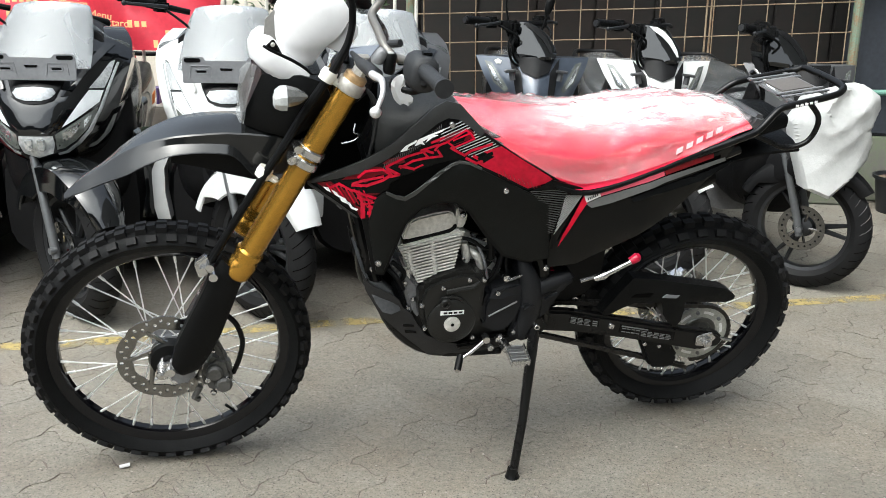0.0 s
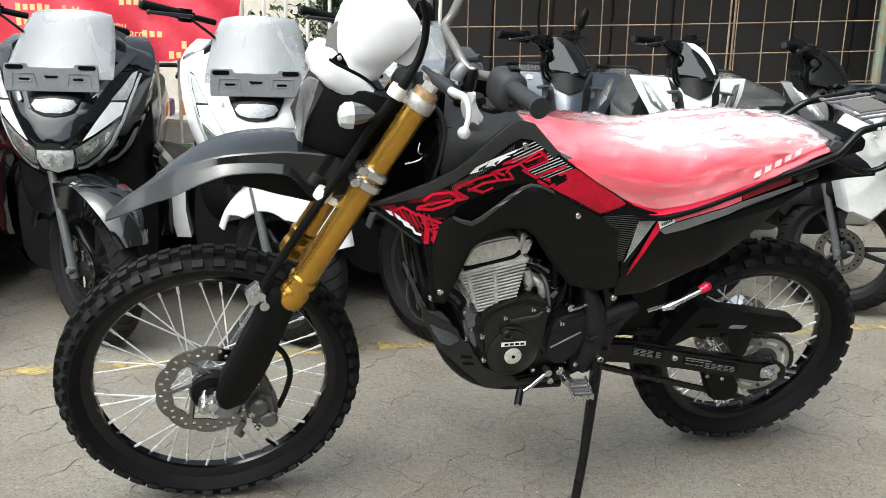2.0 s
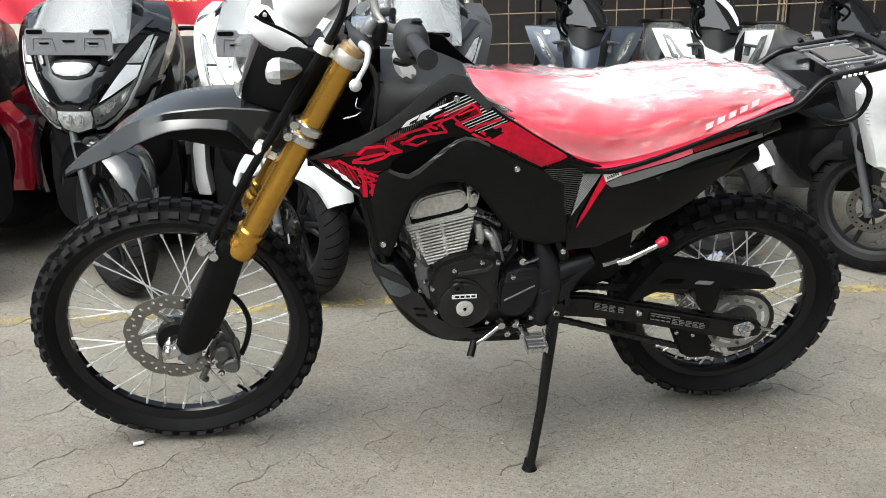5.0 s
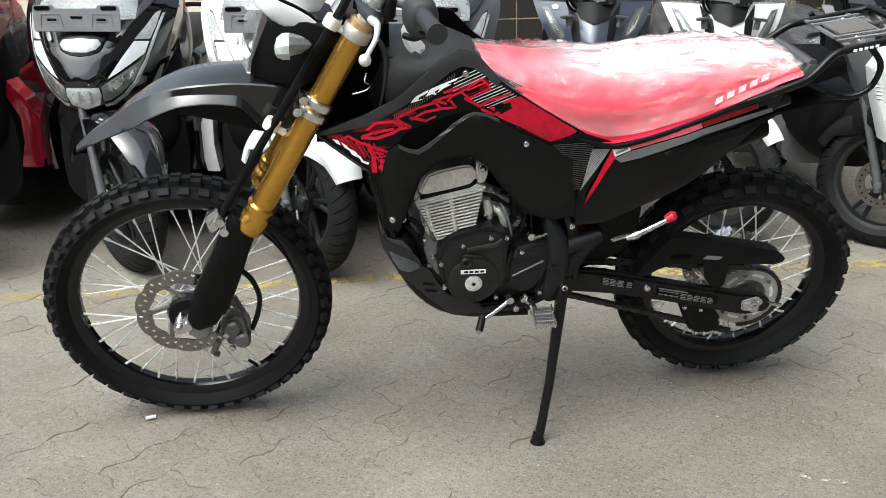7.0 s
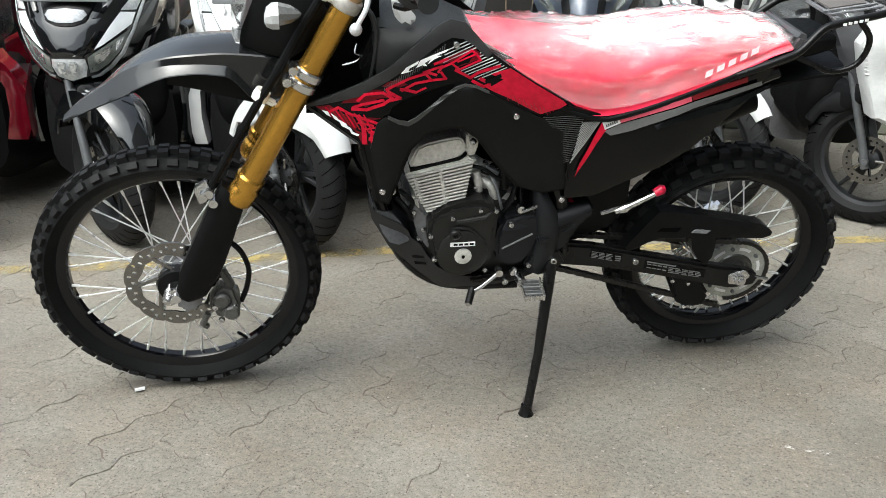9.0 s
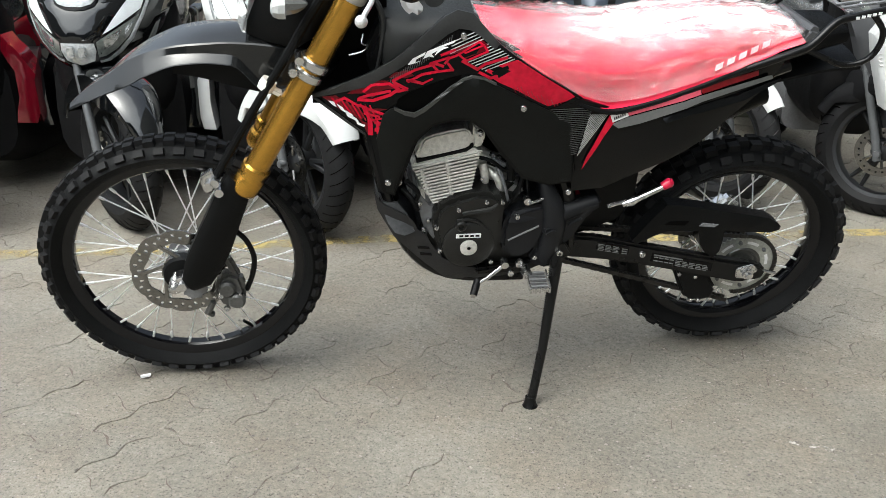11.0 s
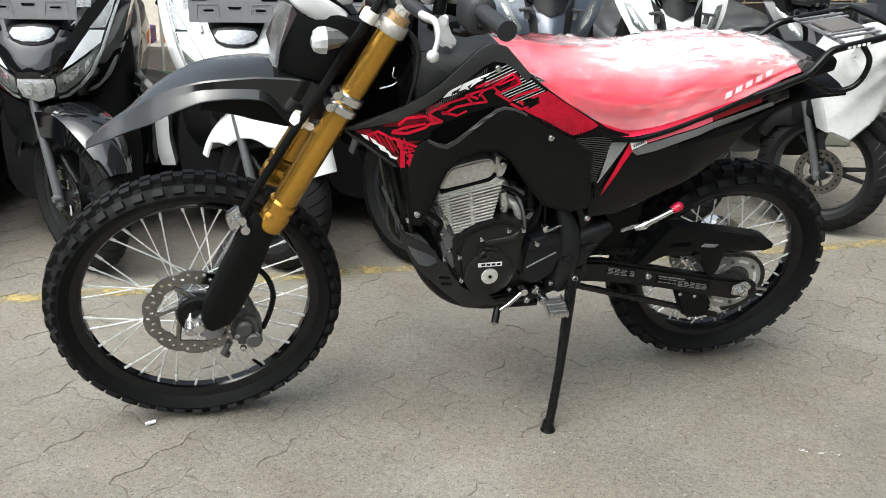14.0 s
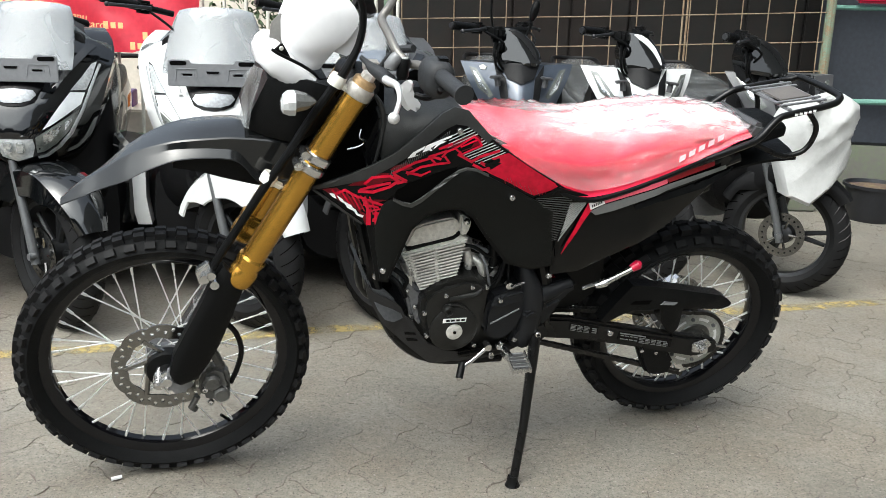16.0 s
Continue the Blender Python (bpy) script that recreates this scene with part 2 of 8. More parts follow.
FILM2 = film_mat("clear wrapping film", (0.75, 0.78, 0.80), (0.02, 0.14), 0.6, 0.12, (1.0, 1.0, 1.3), 9.0, 1.5, 0.10, 0.012)
SCREENFILM = film_mat("wrapped windscreen", (0.42, 0.44, 0.45), (0.34, 0.58), 0.04, 0.16, (1.0, 1.6, 0.5), 6.0, 1.6, 0.06, 0.003)
SMOKEFILM = film_mat("smoked screen edge under film", (0.10, 0.11, 0.11), (0.55, 0.75), 0.35, 0.10, (1.0, 1.0, 1.0), 8.0, 1.6, 0.12, 0.012)
CHAIN = mat("oiled chain steel", (0.05, 0.048, 0.045), 0.4, 0.8, var=0.3, scale=60)


# ---- mesh helpers ----
def part(name, bm, material, parent=None, label="", smooth=35, m=None):
    """Links a bmesh as one mesh object; smooth: edge angle in degrees above which edges stay sharp (0: flat)."""
    bmesh.ops.remove_doubles(bm, verts=bm.verts, dist=1e-5)
    bmesh.ops.recalc_face_normals(bm, faces=bm.faces)
    me = bpy.data.meshes.new(name)
    if smooth:
        lim = radians(smooth)
        for f in bm.faces:
            f.smooth = True
        for ed in bm.edges:
            if len(ed.link_faces) == 2 and ed.calc_face_angle(0) > lim:
                ed.smooth = False
    bm.to_mesh(me)
    bm.free()
    me.materials.append(material)
    ob = new(name, me)
    if parent:
        ob.parent = parent
    if m:
        ob.matrix_basis = m
    return tagged(ob, label)


def thing(name, label, category, m, group=""):
    ob = new(name)
    ob.empty_display_size = 0.1
    ob.matrix_basis = m
    return tagged(ob, label, category, group)


def tube(bm, pts, r, seg=10, caps=True, smooth_steps=0):
    """A round bar along a polyline; r: one radius, or one a point. smooth_steps rounds the bends."""
    P = [Vector(p) for p in pts]
    R = [r] * len(P) if isinstance(r, (int, float)) else list(r)
    if smooth_steps:
        Q, S = [], []
        n = len(P)
        for i in range(n - 1):
            p0, p1, p2, p3 = P[max(i - 1, 0)], P[i], P[i + 1], P[min(i + 2, n - 1)]
            for k in range(smooth_steps):
                t = k / smooth_steps
                Q.append(0.5 * ((2 * p1) + (p2 - p0) * t + (2 * p0 - 5 * p1 + 4 * p2 - p3) * t * t + (3 * p1 - p0 - 3 * p2 + p3) * t ** 3))
                S.append(R[i] * (1 - t) + R[i + 1] * t)
        Q.append(P[-1]), S.append(R[-1])
        P, R = Q, S
    rings, ref = [], None
    for i, p in enumerate(P):
        a = P[min(i + 1, len(P) - 1)] - P[max(i - 1, 0)]
        a.normalize()
        if ref is None:
            ref = a.orthogonal().normalized()
        ref = (ref - a * ref.dot(a)).normalized()
        b = a.cross(ref)
        rings.append([bm.verts.new(p + (ref * math.cos(k * math.tau / seg) + b * math.sin(k * math.tau / seg)) * R[i]) for k in range(seg)])
    for u, v in zip(rings, rings[1:]):
        for k in range(seg):
            bm.faces.new((u[k], u[(k + 1) % seg], v[(k + 1) % seg], v[k]))
    if caps:
        bm.faces.new(rings[0][::-1]), bm.faces.new(rings[-1])
    return bm


def lathe(bm, prof, axis="y", centre=(0, 0, 0), seg=48, closed=False):
    """Turns a profile of (radius, along) about an axis through centre."""
    c = Vector(centre)
    rings = []
    for k in range(seg):
        a = k * math.tau / seg
        ca, sa = math.cos(a), math.sin(a)
        ring = []
        for r, h in prof:
            v = {"y": (r * ca, h, r * sa), "x": (h, r * ca, r * sa), "z": (r * ca, r * sa, h)}[axis]
            ring.append(bm.verts.new(c + Vector(v)))
        rings.append(ring)
    n = len(prof)
    for k in range(seg):
        u, v = rings[k], rings[(k + 1) % seg]
        for i in range(n if closed else n - 1):
            j = (i + 1) % n
            try:
                bm.faces.new((u[i], u[j], v[j], v[i]))
            except ValueError:
                pass
    if not closed:
        for i in (0, n - 1):
            if prof[i][0] > 1e-4:
                try:
                    bm.faces.new([rg[i] for rg in rings])
                except ValueError:
                    pass
    return bm


def box(bm, c, s, m=None, bevel=0.0):
    """A block with its edges rounded off."""
    g = bmesh.ops.create_cube(bm, size=1)["verts"]
    for v in g:
        v.co = Vector((v.co.x * s[0], v.co.y * s[1], v.co.z * s[2]))
    if bevel:
        es = list({e for v in g for e in v.link_edges})
        r = bmesh.ops.bevel(bm, geom=es, offset=bevel, segments=2, affect="EDGES", clamp_overlap=True)
        g = list({v for f in r["faces"] for v in f.verts} | {v for v in g if v.is_valid})
        seen, todo = set(g), list(g)
        while todo:
            v = todo.pop()
            for e in v.link_edges:
                o = e.other_vert(v)
                if o not in seen:
                    seen.add(o)
                    todo.append(o)
        g = list(seen)
    for v in g:
        v.co = (m @ v.co if m else v.co) + Vector(c)
    return bm


def skin(bm, outline, surf, thick, size=0.03, axes=(0, 2), round_edge=0.0):
    """A sheet cut to an outline in two axes and laid on surf(a, b) in the third, with its thickness behind it."""
    tmp = bmesh.new()
    vs = [tmp.verts.new((a, b, 0)) for a, b in outline]
    es = [tmp.edges.new((vs[i], vs[(i + 1) % len(vs)])) for i in range(len(vs))]
    bmesh.ops.triangle_fill(tmp, edges=es, use_beauty=True, use_dissolve=False)
    for _ in range(5):
        long = [e for e in tmp.edges if e.calc_length() > size * 1.6]
        if not long:
            break
        bmesh.ops.subdivide_edges(tmp, edges=long, cuts=1)
        bmesh.ops.triangulate(tmp, faces=[f for f in tmp.faces if len(f.verts) > 3])
    third = 3 - axes[0] - axes[1]
    front, back = {}, {}

    def place(a, b, c):
        p = [0, 0, 0]
        p[axes[0]], p[axes[1]], p[third] = a, b, c
        return bm.verts.new(p)

    rim = {v for e in tmp.edges if e.is_boundary for v in e.verts}
    for v in tmp.verts:
        a, b = v.co.x, v.co.y
        h = surf(a, b)
        front[v] = place(a, b, h - (math.copysign(round_edge, thick) if v in rim else 0))
        back[v] = place(a, b, h - thick)
    for f in tmp.faces:
        bm.faces.new([front[v] for v in f.verts])
        bm.faces.new([back[v] for v in reversed(f.verts)])
    for e in tmp.edges:
        if e.is_boundary:
            a, b = e.verts
            bm.faces.new((front[a], front[b], back[b], back[a]))
    tmp.free()
    return bm


def prism(bm, outline, w0, w1, bevel=0.004, axes=(0, 2)):
    """A solid of one outline between two depths, with bevelled edges."""
    t = bmesh.new()
    third = 3 - axes[0] - axes[1]

    def vv(a, b, c):
        p = [0, 0, 0]
        p[axes[0]], p[axes[1]], p[third] = a, b, c
        return t.verts.new(p)

    lo = [vv(a, b, w0) for a, b in outline]
    hi = [vv(a, b, w1) for a, b in outline]
    n = len(lo)
    t.faces.new(lo), t.faces.new(hi[::-1])
    for i in range(n):
        t.faces.new((lo[i], lo[(i + 1) % n], hi[(i + 1) % n], hi[i]))
    bmesh.ops.recalc_face_normals(t, faces=t.faces)
    if bevel:
        bmesh.ops.bevel(t, geom=list(t.edges), offset=bevel, segments=2, affect="EDGES", clamp_overlap=True)
    return merge(bm, t)


def merge(bm, other, m=None):
    """Adds the faces of another bmesh, which is freed."""
    if m:
        bmesh.ops.transform(other, matrix=m, verts=other.verts)
    me = bpy.data.meshes.new("tmp")
    other.to_mesh(me)
    other.free()
    bm.from_mesh(me)
    bpy.data.meshes.remove(me)
    return bm


def loft(bm, rings, caps=True, closed=True):
    """Bridges rings of equal count."""
    V = [[bm.verts.new(p) for p in r] for r in rings]
    n = len(V[0])
    for u, v in zip(V, V[1:]):
        for k in range(n if closed else n - 1):
            bm.faces.new((u[k], u[(k + 1) % n], v[(k + 1) % n], v[k]))
    if caps:
        bm.faces.new(V[0][::-1]), bm.faces.new(V[-1])
    return bm


def lerp_table(tab, x):
    """A table of (x, value...) rows, sorted by x, read along a smooth curve that does not overshoot."""
    if x <= tab[0][0]:
        return tab[0][1:]
    if x >= tab[-1][0]:
        return tab[-1][1:]
    k = next(i for i in range(1, len(tab)) if tab[i][0] >= x)

    def slope(i, c):
        if i in (0, len(tab) - 1):
            j = max(i, 1)
            return (tab[j][c] - tab[j - 1][c]) / (tab[j][0] - tab[j - 1][0])
        u = (tab[i][c] - tab[i - 1][c]) / (tab[i][0] - tab[i - 1][0])
        v = (tab[i + 1][c] - tab[i][c]) / (tab[i + 1][0] - tab[i][0])
        return 2 * u * v / (u + v) if u * v > 0 else 0.0

    h = tab[k][0] - tab[k - 1][0]
    t = (x - tab[k - 1][0]) / h
    out = []
    for c in range(1, len(tab[0])):
        d1, d2 = slope(k - 1, c) * h, slope(k, c) * h
        out.append(tab[k - 1][c] * (2 * t ** 3 - 3 * t * t + 1) + d1 * (t ** 3 - 2 * t * t + t) + tab[k][c] * (3 * t * t - 2 * t ** 3) + d2 * (t ** 3 - t * t))
    return tuple(out)


def fixings(name, spots, material, parent, r=0.007, h=0.007, label=""):
    """Screw heads at (a, out, b), each a part of its own."""
    for i, p in enumerate(spots):
        part(name, screw(bmesh.new(), p, r, h), material, parent, "" if i else label)


def screw(bm, p, r=0.007, h=0.006, axis="y"):
    """A domed screw head with a socket, facing +axis."""
    return lathe(bm, [(r, 0), (r, h * 0.5), (r * 0.8, h * 0.9), (r * 0.45, h), (r * 0.4, h * 0.5), (0.0001, h * 0.45)], axis, p, 12)

# ---- the yard ----
GROUND = mat("brown joint dirt", (0.098, 0.080, 0.064), 0.9, var=0.25, scale=2.2, bump=0.5, bscale=140, grain=220)
bm = bmesh.new()
for x0, x1, y0, y1 in ((-60, 60, -60, 60),):
    bm.faces.new([bm.verts.new(p) for p in ((x0, y0, -0.0030), (x1, y0, -0.0030), (x1, y1, -0.0030), (x0, y1, -0.0030))])
tagged(part("ground", bm, GROUND, None, "grey dusty yard ground"), category="ground", kind="structure")

# ---- the dirt bike ----
BIKE = pose(0.673, 2.475, -0.006, -11, 0, 197)
bike = thing("dirt_bike", "black and red dirt bike leaning on its side stand", "motorcycle", BIKE)


def knobby_tyre(R, half, bead):
    """A carcass with blocks of tread on it, turned about y."""
    bm = bmesh.new()
    prof = [(bead, -half * 0.55), (bead + 0.006, -half * 0.72)]
    for k in range(13):
        a = -1.15 + 2.3 * k / 12
        prof.append((R - 0.012 - (R - 0.012 - bead) * 0.52 * (1 - math.cos(a)) / (1 - math.cos(1.15)), half * math.sin(a) / math.sin(1.15) * (1 if abs(a) < 1.0 else 0.99)))
    prof += [(bead + 0.006, half * 0.72), (bead, half * 0.55)]
    lathe(bm, prof, "y", (0, 0, 0), 72, True)
    return bm


def tread_blocks(wheel, R, rows, count):
    """Blocks of tread, each on its own, round the tyre; alike ones share a mesh."""
    for off, ys, tilt, (sx, sy, sz), drop in rows:
        t = bmesh.new()
        for q in bmesh.ops.create_cube(t, size=1)["verts"]:
            top = 0.84 if q.co.z > 0 else 1.0
            q.co = Vector((q.co.x * sx * top, q.co.y * sy * top, q.co.z * sz))
        me = bpy.data.meshes.new("tread_block")
        t.to_mesh(me)
        t.free()
        me.materials.append(KNOB)
        for i in range(count):
            a = (i + off) * math.tau / count
            for sgn in ((1, -1) if ys else (1,)):
                ob = new("tread_block", me)
                ob.parent = wheel
                ob.matrix_basis = Matrix.Rotation(-a, 4, "Y") @ Matrix.Translation((0, sgn * ys, R - drop)) @ Matrix.Rotation(-sgn * tilt, 4, "X")


def spoke_wheel(name, parent, m, R, half, bead, rim_in, rim_half, rows, count, hub_r, hub_half, spokes, lace):
    rim = bmesh.new()
    lathe(rim, [(rim_in, -rim_half * 0.35), (rim_in + 0.004, -rim_half * 0.6), (bead - 0.004, -rim_half * 0.92), (bead + 0.010, -rim_half),
                (bead + 0.012, -rim_half * 0.9), (bead - 0.002, -rim_half * 0.75), (bead - 0.002, rim_half * 0.75), (bead + 0.012, rim_half * 0.9),
                (bead + 0.010, rim_half), (bead - 0.004, rim_half * 0.92), (rim_in + 0.004, rim_half * 0.6), (rim_in, rim_half * 0.35)], "y", (0, 0, 0), 72, True)
    wheel = part(name, rim, RIM, parent, "glossy black spoked rim", 30, m)
    part("tyre", knobby_tyre(R, half, bead), RUBBER, wheel, "black knobbly off-road tyre", 30)
    tread_blocks(wheel, R, rows, count)
    hub = bmesh.new()
    lathe(hub, [(0.012, -hub_half - 0.02), (0.02, -hub_half - 0.012), (hub_r + 0.004, -hub_half), (hub_r + 0.004, -hub_half + 0.006), (hub_r * 0.62, -hub_half * 0.5),
                (hub_r * 0.62, hub_half * 0.5), (hub_r + 0.004, hub_half - 0.006), (hub_r + 0.004, hub_half), (0.02, hub_half + 0.012), (0.012, hub_half + 0.02)], "y", (0, 0, 0), 32)
    part("hub", hub, ALLOYDARK, wheel, "grey alloy hub")
    for i in range(spokes):
        side = 1 if i % 2 else -1
        a = (i + 0.5) * math.tau / spokes
        b = a + (-lace if (i // 2) % 2 else lace)
        p0 = Vector((hub_r * math.cos(b), side * hub_half * 0.92, hub_r * math.sin(b)))
        p1 = Vector(((rim_in + 0.002) * math.cos(a), side * 0.006, (rim_in + 0.002) * math.sin(a)))
        d = (p1 - p0).normalized()
        sp = bmesh.new()
        tube(sp, [p0, p1 - d * 0.018], 0.0019, 6)
        tube(sp, [p1 - d * 0.02, p1], 0.0034, 6)
        part("spoke", sp, SPOKE, wheel, "" if i else "bright steel spoke")
    return wheel


FW = pose(1.404, 0.0, 0.3453, -2.2, 0, -0.5)
fw = spoke_wheel("front_wheel", bike, FW, 0.337, 0.042, 0.279, 0.255, 0.024,
                 [(0.0, 0.012, 0.12, (0.026, 0.018, 0.018), 0.011), (0.5, 0.0, 0.0, (0.022, 0.018, 0.018), 0.011),
                  (0.5, 0.033, 0.75, (0.026, 0.018, 0.018), 0.024)], 46, 0.044, 0.03, 36, 1.2)
RW = pose(0.0165, -0.028, 0.3235, -3, 0, -4)
rw = spoke_wheel("rear_wheel", bike, RW, 0.308, 0.058, 0.240, 0.216, 0.032,
                 [(0.0, 0.016, 0.10, (0.032, 0.025, 0.022), 0.010), (0.5, 0.0, 0.0, (0.030, 0.026, 0.022), 0.010),
                  (0.5, 0.045, 0.8, (0.032, 0.022, 0.022), 0.028)], 34, 0.06, 0.036, 36, 1.2)


def wave_disc(parent, r1, r0, y, waves, holes, m=None):
    """A wavy-edged brake disc with a ring of drilled holes and a carrier."""
    bm = bmesh.new()
    edge = lambda a: r1 * (0.955 + 0.045 * abs(math.sin(a * waves / 2)) ** 0.55)
    for k in range(holes):
        a0, a1 = k * math.tau / holes, (k + 1) * math.tau / holes
        am = (a0 + a1) / 2
        wi = lambda a: r0 * (1 + 0.03 * math.sin(a * waves))
        rm = (r0 + r1) / 2
        cell = [(edge(a0), a0), (edge(am), am), (edge(a1), a1), (rm, a1), (wi(a1), a1), (wi(am), am), (wi(a0), a0), (rm, a0)]
        hr = r1 * (0.895 if k % 2 else 0.815)
        c_ = Vector((hr * math.cos(am), 0, hr * math.sin(am)))
        layers = []
        for h in (0.002, -0.002):
            outer = [bm.verts.new((q * math.cos(a), y + h, q * math.sin(a))) for q, a in cell]
            inner = []
            for v in outer:
                d = Vector((v.co.x, 0, v.co.z)) - c_
                d = c_ + d.normalized() * 0.0050
                inner.append(bm.verts.new((d.x, y + h, d.z)))
            layers.append((outer, inner))
        for i in range(8):
            j = (i + 1) % 8
            for outer, inner in layers:
                bm.faces.new((outer[i], outer[j], inner[j], inner[i]))
            bm.faces.new((layers[0][1][i], layers[0][1][j], layers[1][1][j], layers[1][1][i]))
            if i in (0, 1, 4, 5):
                bm.faces.new((layers[0][0][i], layers[0][0][j], layers[1][0][j], layers[1][0][i]))
    bmesh.ops.remove_doubles(bm, verts=bm.verts, dist=0.0001)
    bmesh.ops.recalc_face_normals(bm, faces=bm.faces)
    ob = part("brake_disc", bm, DISC, parent, "drilled wavy steel brake disc", 30, m)
    for k in range(6):
        bm = bmesh.new()
        a = k * math.tau / 6
        d = Vector((math.cos(a), 0, math.sin(a)))
        e2 = Vector((math.cos(a + 0.55), 0, math.sin(a + 0.55)))
        tube(bm, [d * r0 * 1.05 + Vector((0, y, 0)), e2 * r0 * 0.5 + Vector((0, y, 0))], 0.0065, 6)
        part("carrier_arm", bm, DISC, ob if m else parent)
    bm = bmesh.new()
    lathe(bm, [(r0 * 0.55, y - 0.003), (r0 * 0.55, y + 0.003), (r0 * 0.38, y + 0.003), (r0 * 0.38, y - 0.003)], "y", (0, 0, 0), 36, True)
    part("disc_carrier", bm, DISC, ob if m else parent)
    return ob


wave_disc(fw, 0.118, 0.082, 0.052, 10, 40, pose(0.007, 0, 0.002))
bm = bmesh.new()
lathe(bm, [(0.02, 0.03), (0.046, 0.035), (0.05, 0.055), (0.046, 0.066), (0.022, 0.07), (0.02, 0.085)], "y", (0, 0, 0), 28)
part("hub_cover", bm, BLKMATTE, fw)
bm = bmesh.new()
lathe(bm, [(0.016, 0.07), (0.016, 0.09), (0.019, 0.091), (0.019, 0.1), (0.011, 0.101), (0.011, 0.114), (0.0001, 0.114)], "y", (0, 0, 0), 14)
part("axle_nut", bm, STEEL, fw, "zinc plated axle nut")
bm = bmesh.new()
tube(bm, [(-0.138, 0.0, -0.214), (-0.120, 0.010, -0.188)], 0.004, 8)
part("valve", bm, BLKMATTE, fw)
wave_disc(rw, 0.11, 0.076, -0.058, 10, 36)
# driven sprocket with chain round it
bm = bmesh.new()
n = 84
ring = []
for k in range(n):
    a = k * math.tau / n
    w = 0.0876 + (0.003 if k % 2 else -0.003)
    ring.append([bm.verts.new((-0.027 + q * math.cos(a), h, -0.0287 + q * math.sin(a))) for q, h in ((w, 0.063), (w, 0.057), (0.0526, 0.057), (0.0526, 0.063))])
for k in range(n):
    u, v = ring[k], ring[(k + 1) % n]
    for i in range(4):
        bm.faces.new((u[i], u[(i + 1) % 4], v[(i + 1) % 4], v[i]))
sprocket = part("sprocket", bm, SPROCKET, rw, "bright steel rear sprocket", 30)
bm = bmesh.new()
lathe(bm, [(0.0543, 0.056), (0.0543, 0.0615), (0.0491, 0.066), (0.0420, 0.066), (0.0403, 0.062), (0.0350, 0.064), (0.0315, 0.074), (0.0210, 0.078), (0.0001, 0.078)], "y", (-0.027, 0, -0.0287), 36)
part("sprocket_carrier", bm, CARRIER, rw, "dark turned sprocket carrier")
for k in range(6):
    a = k * math.tau / 6 + 0.3
    part("sprocket_bolt", screw(bmesh.new(), (-0.027 + 0.0701 * math.cos(a), 0.063, -0.0287 + 0.0701 * math.sin(a)), 0.0056, 0.007), ALLOYDARK, rw)
for k in range(6):
    a = k * math.tau / 6 + 0.82
    bm = bmesh.new()
    tube(bm, [(-0.027 + 0.0683 * math.cos(a + d_), 0.0632, -0.0287 + 0.0683 * math.sin(a + d_)) for d_ in (-0.24, -0.1, 0.0, 0.1, 0.24)], 0.0042, 6)
    for v in bm.verts:
        v.co.y = 0.0632 + (v.co.y - 0.0632) * 0.1
    part("sprocket_slot", bm, WHITE, rw)
bm = bmesh.new()
for k in range(44):
    a = math.pi * (0.5 + k / 43)
    box(bm, (-0.027 + 0.0906 * math.cos(-a), 0.060, -0.0287 - 0.0906 * math.sin(a)), (0.010, 0.016 if k % 2 else 0.012, 0.008), Matrix.Rotation(a, 3, "Y"), 0)
tagged(part("chain", bm, CHAIN, rw), kind="stuff")


def chain_run(a, b, y):
    """Links of a roller chain between two points in the side plane."""
    bm = bmesh.new()
    A, B = Vector((a[0], y, a[1])), Vector((b[0], y, b[1]))
    k = max(2, int((B - A).length / 0.0127))
    ang = math.atan2(B.z - A.z, B.x - A.x)
    for i in range(k):
        p = A.lerp(B, (i + 0.5) / k)
        for s in (-1, 1):
            box(bm, p + Vector((0, s * (0.006 if i % 2 else 0.008), 0)), (0.016, 0.002, 0.0105), Matrix.Rotation(-ang, 3, "Y"), 0.0)
        tube(bm, [p + Vector((0.0063 * math.cos(ang), -0.009, 0.0063 * math.sin(ang))), p + Vector((0.0063 * math.cos(ang), 0.009, 0.0063 * math.sin(ang)))], 0.0042, 6)
    return bm


part("chain", chain_run((0.02, 0.402), (0.50, 0.447), 0.066), CHAIN, bike)
part("chain", chain_run((0.03, 0.205), (0.50, 0.352), 0.066), CHAIN, bike)

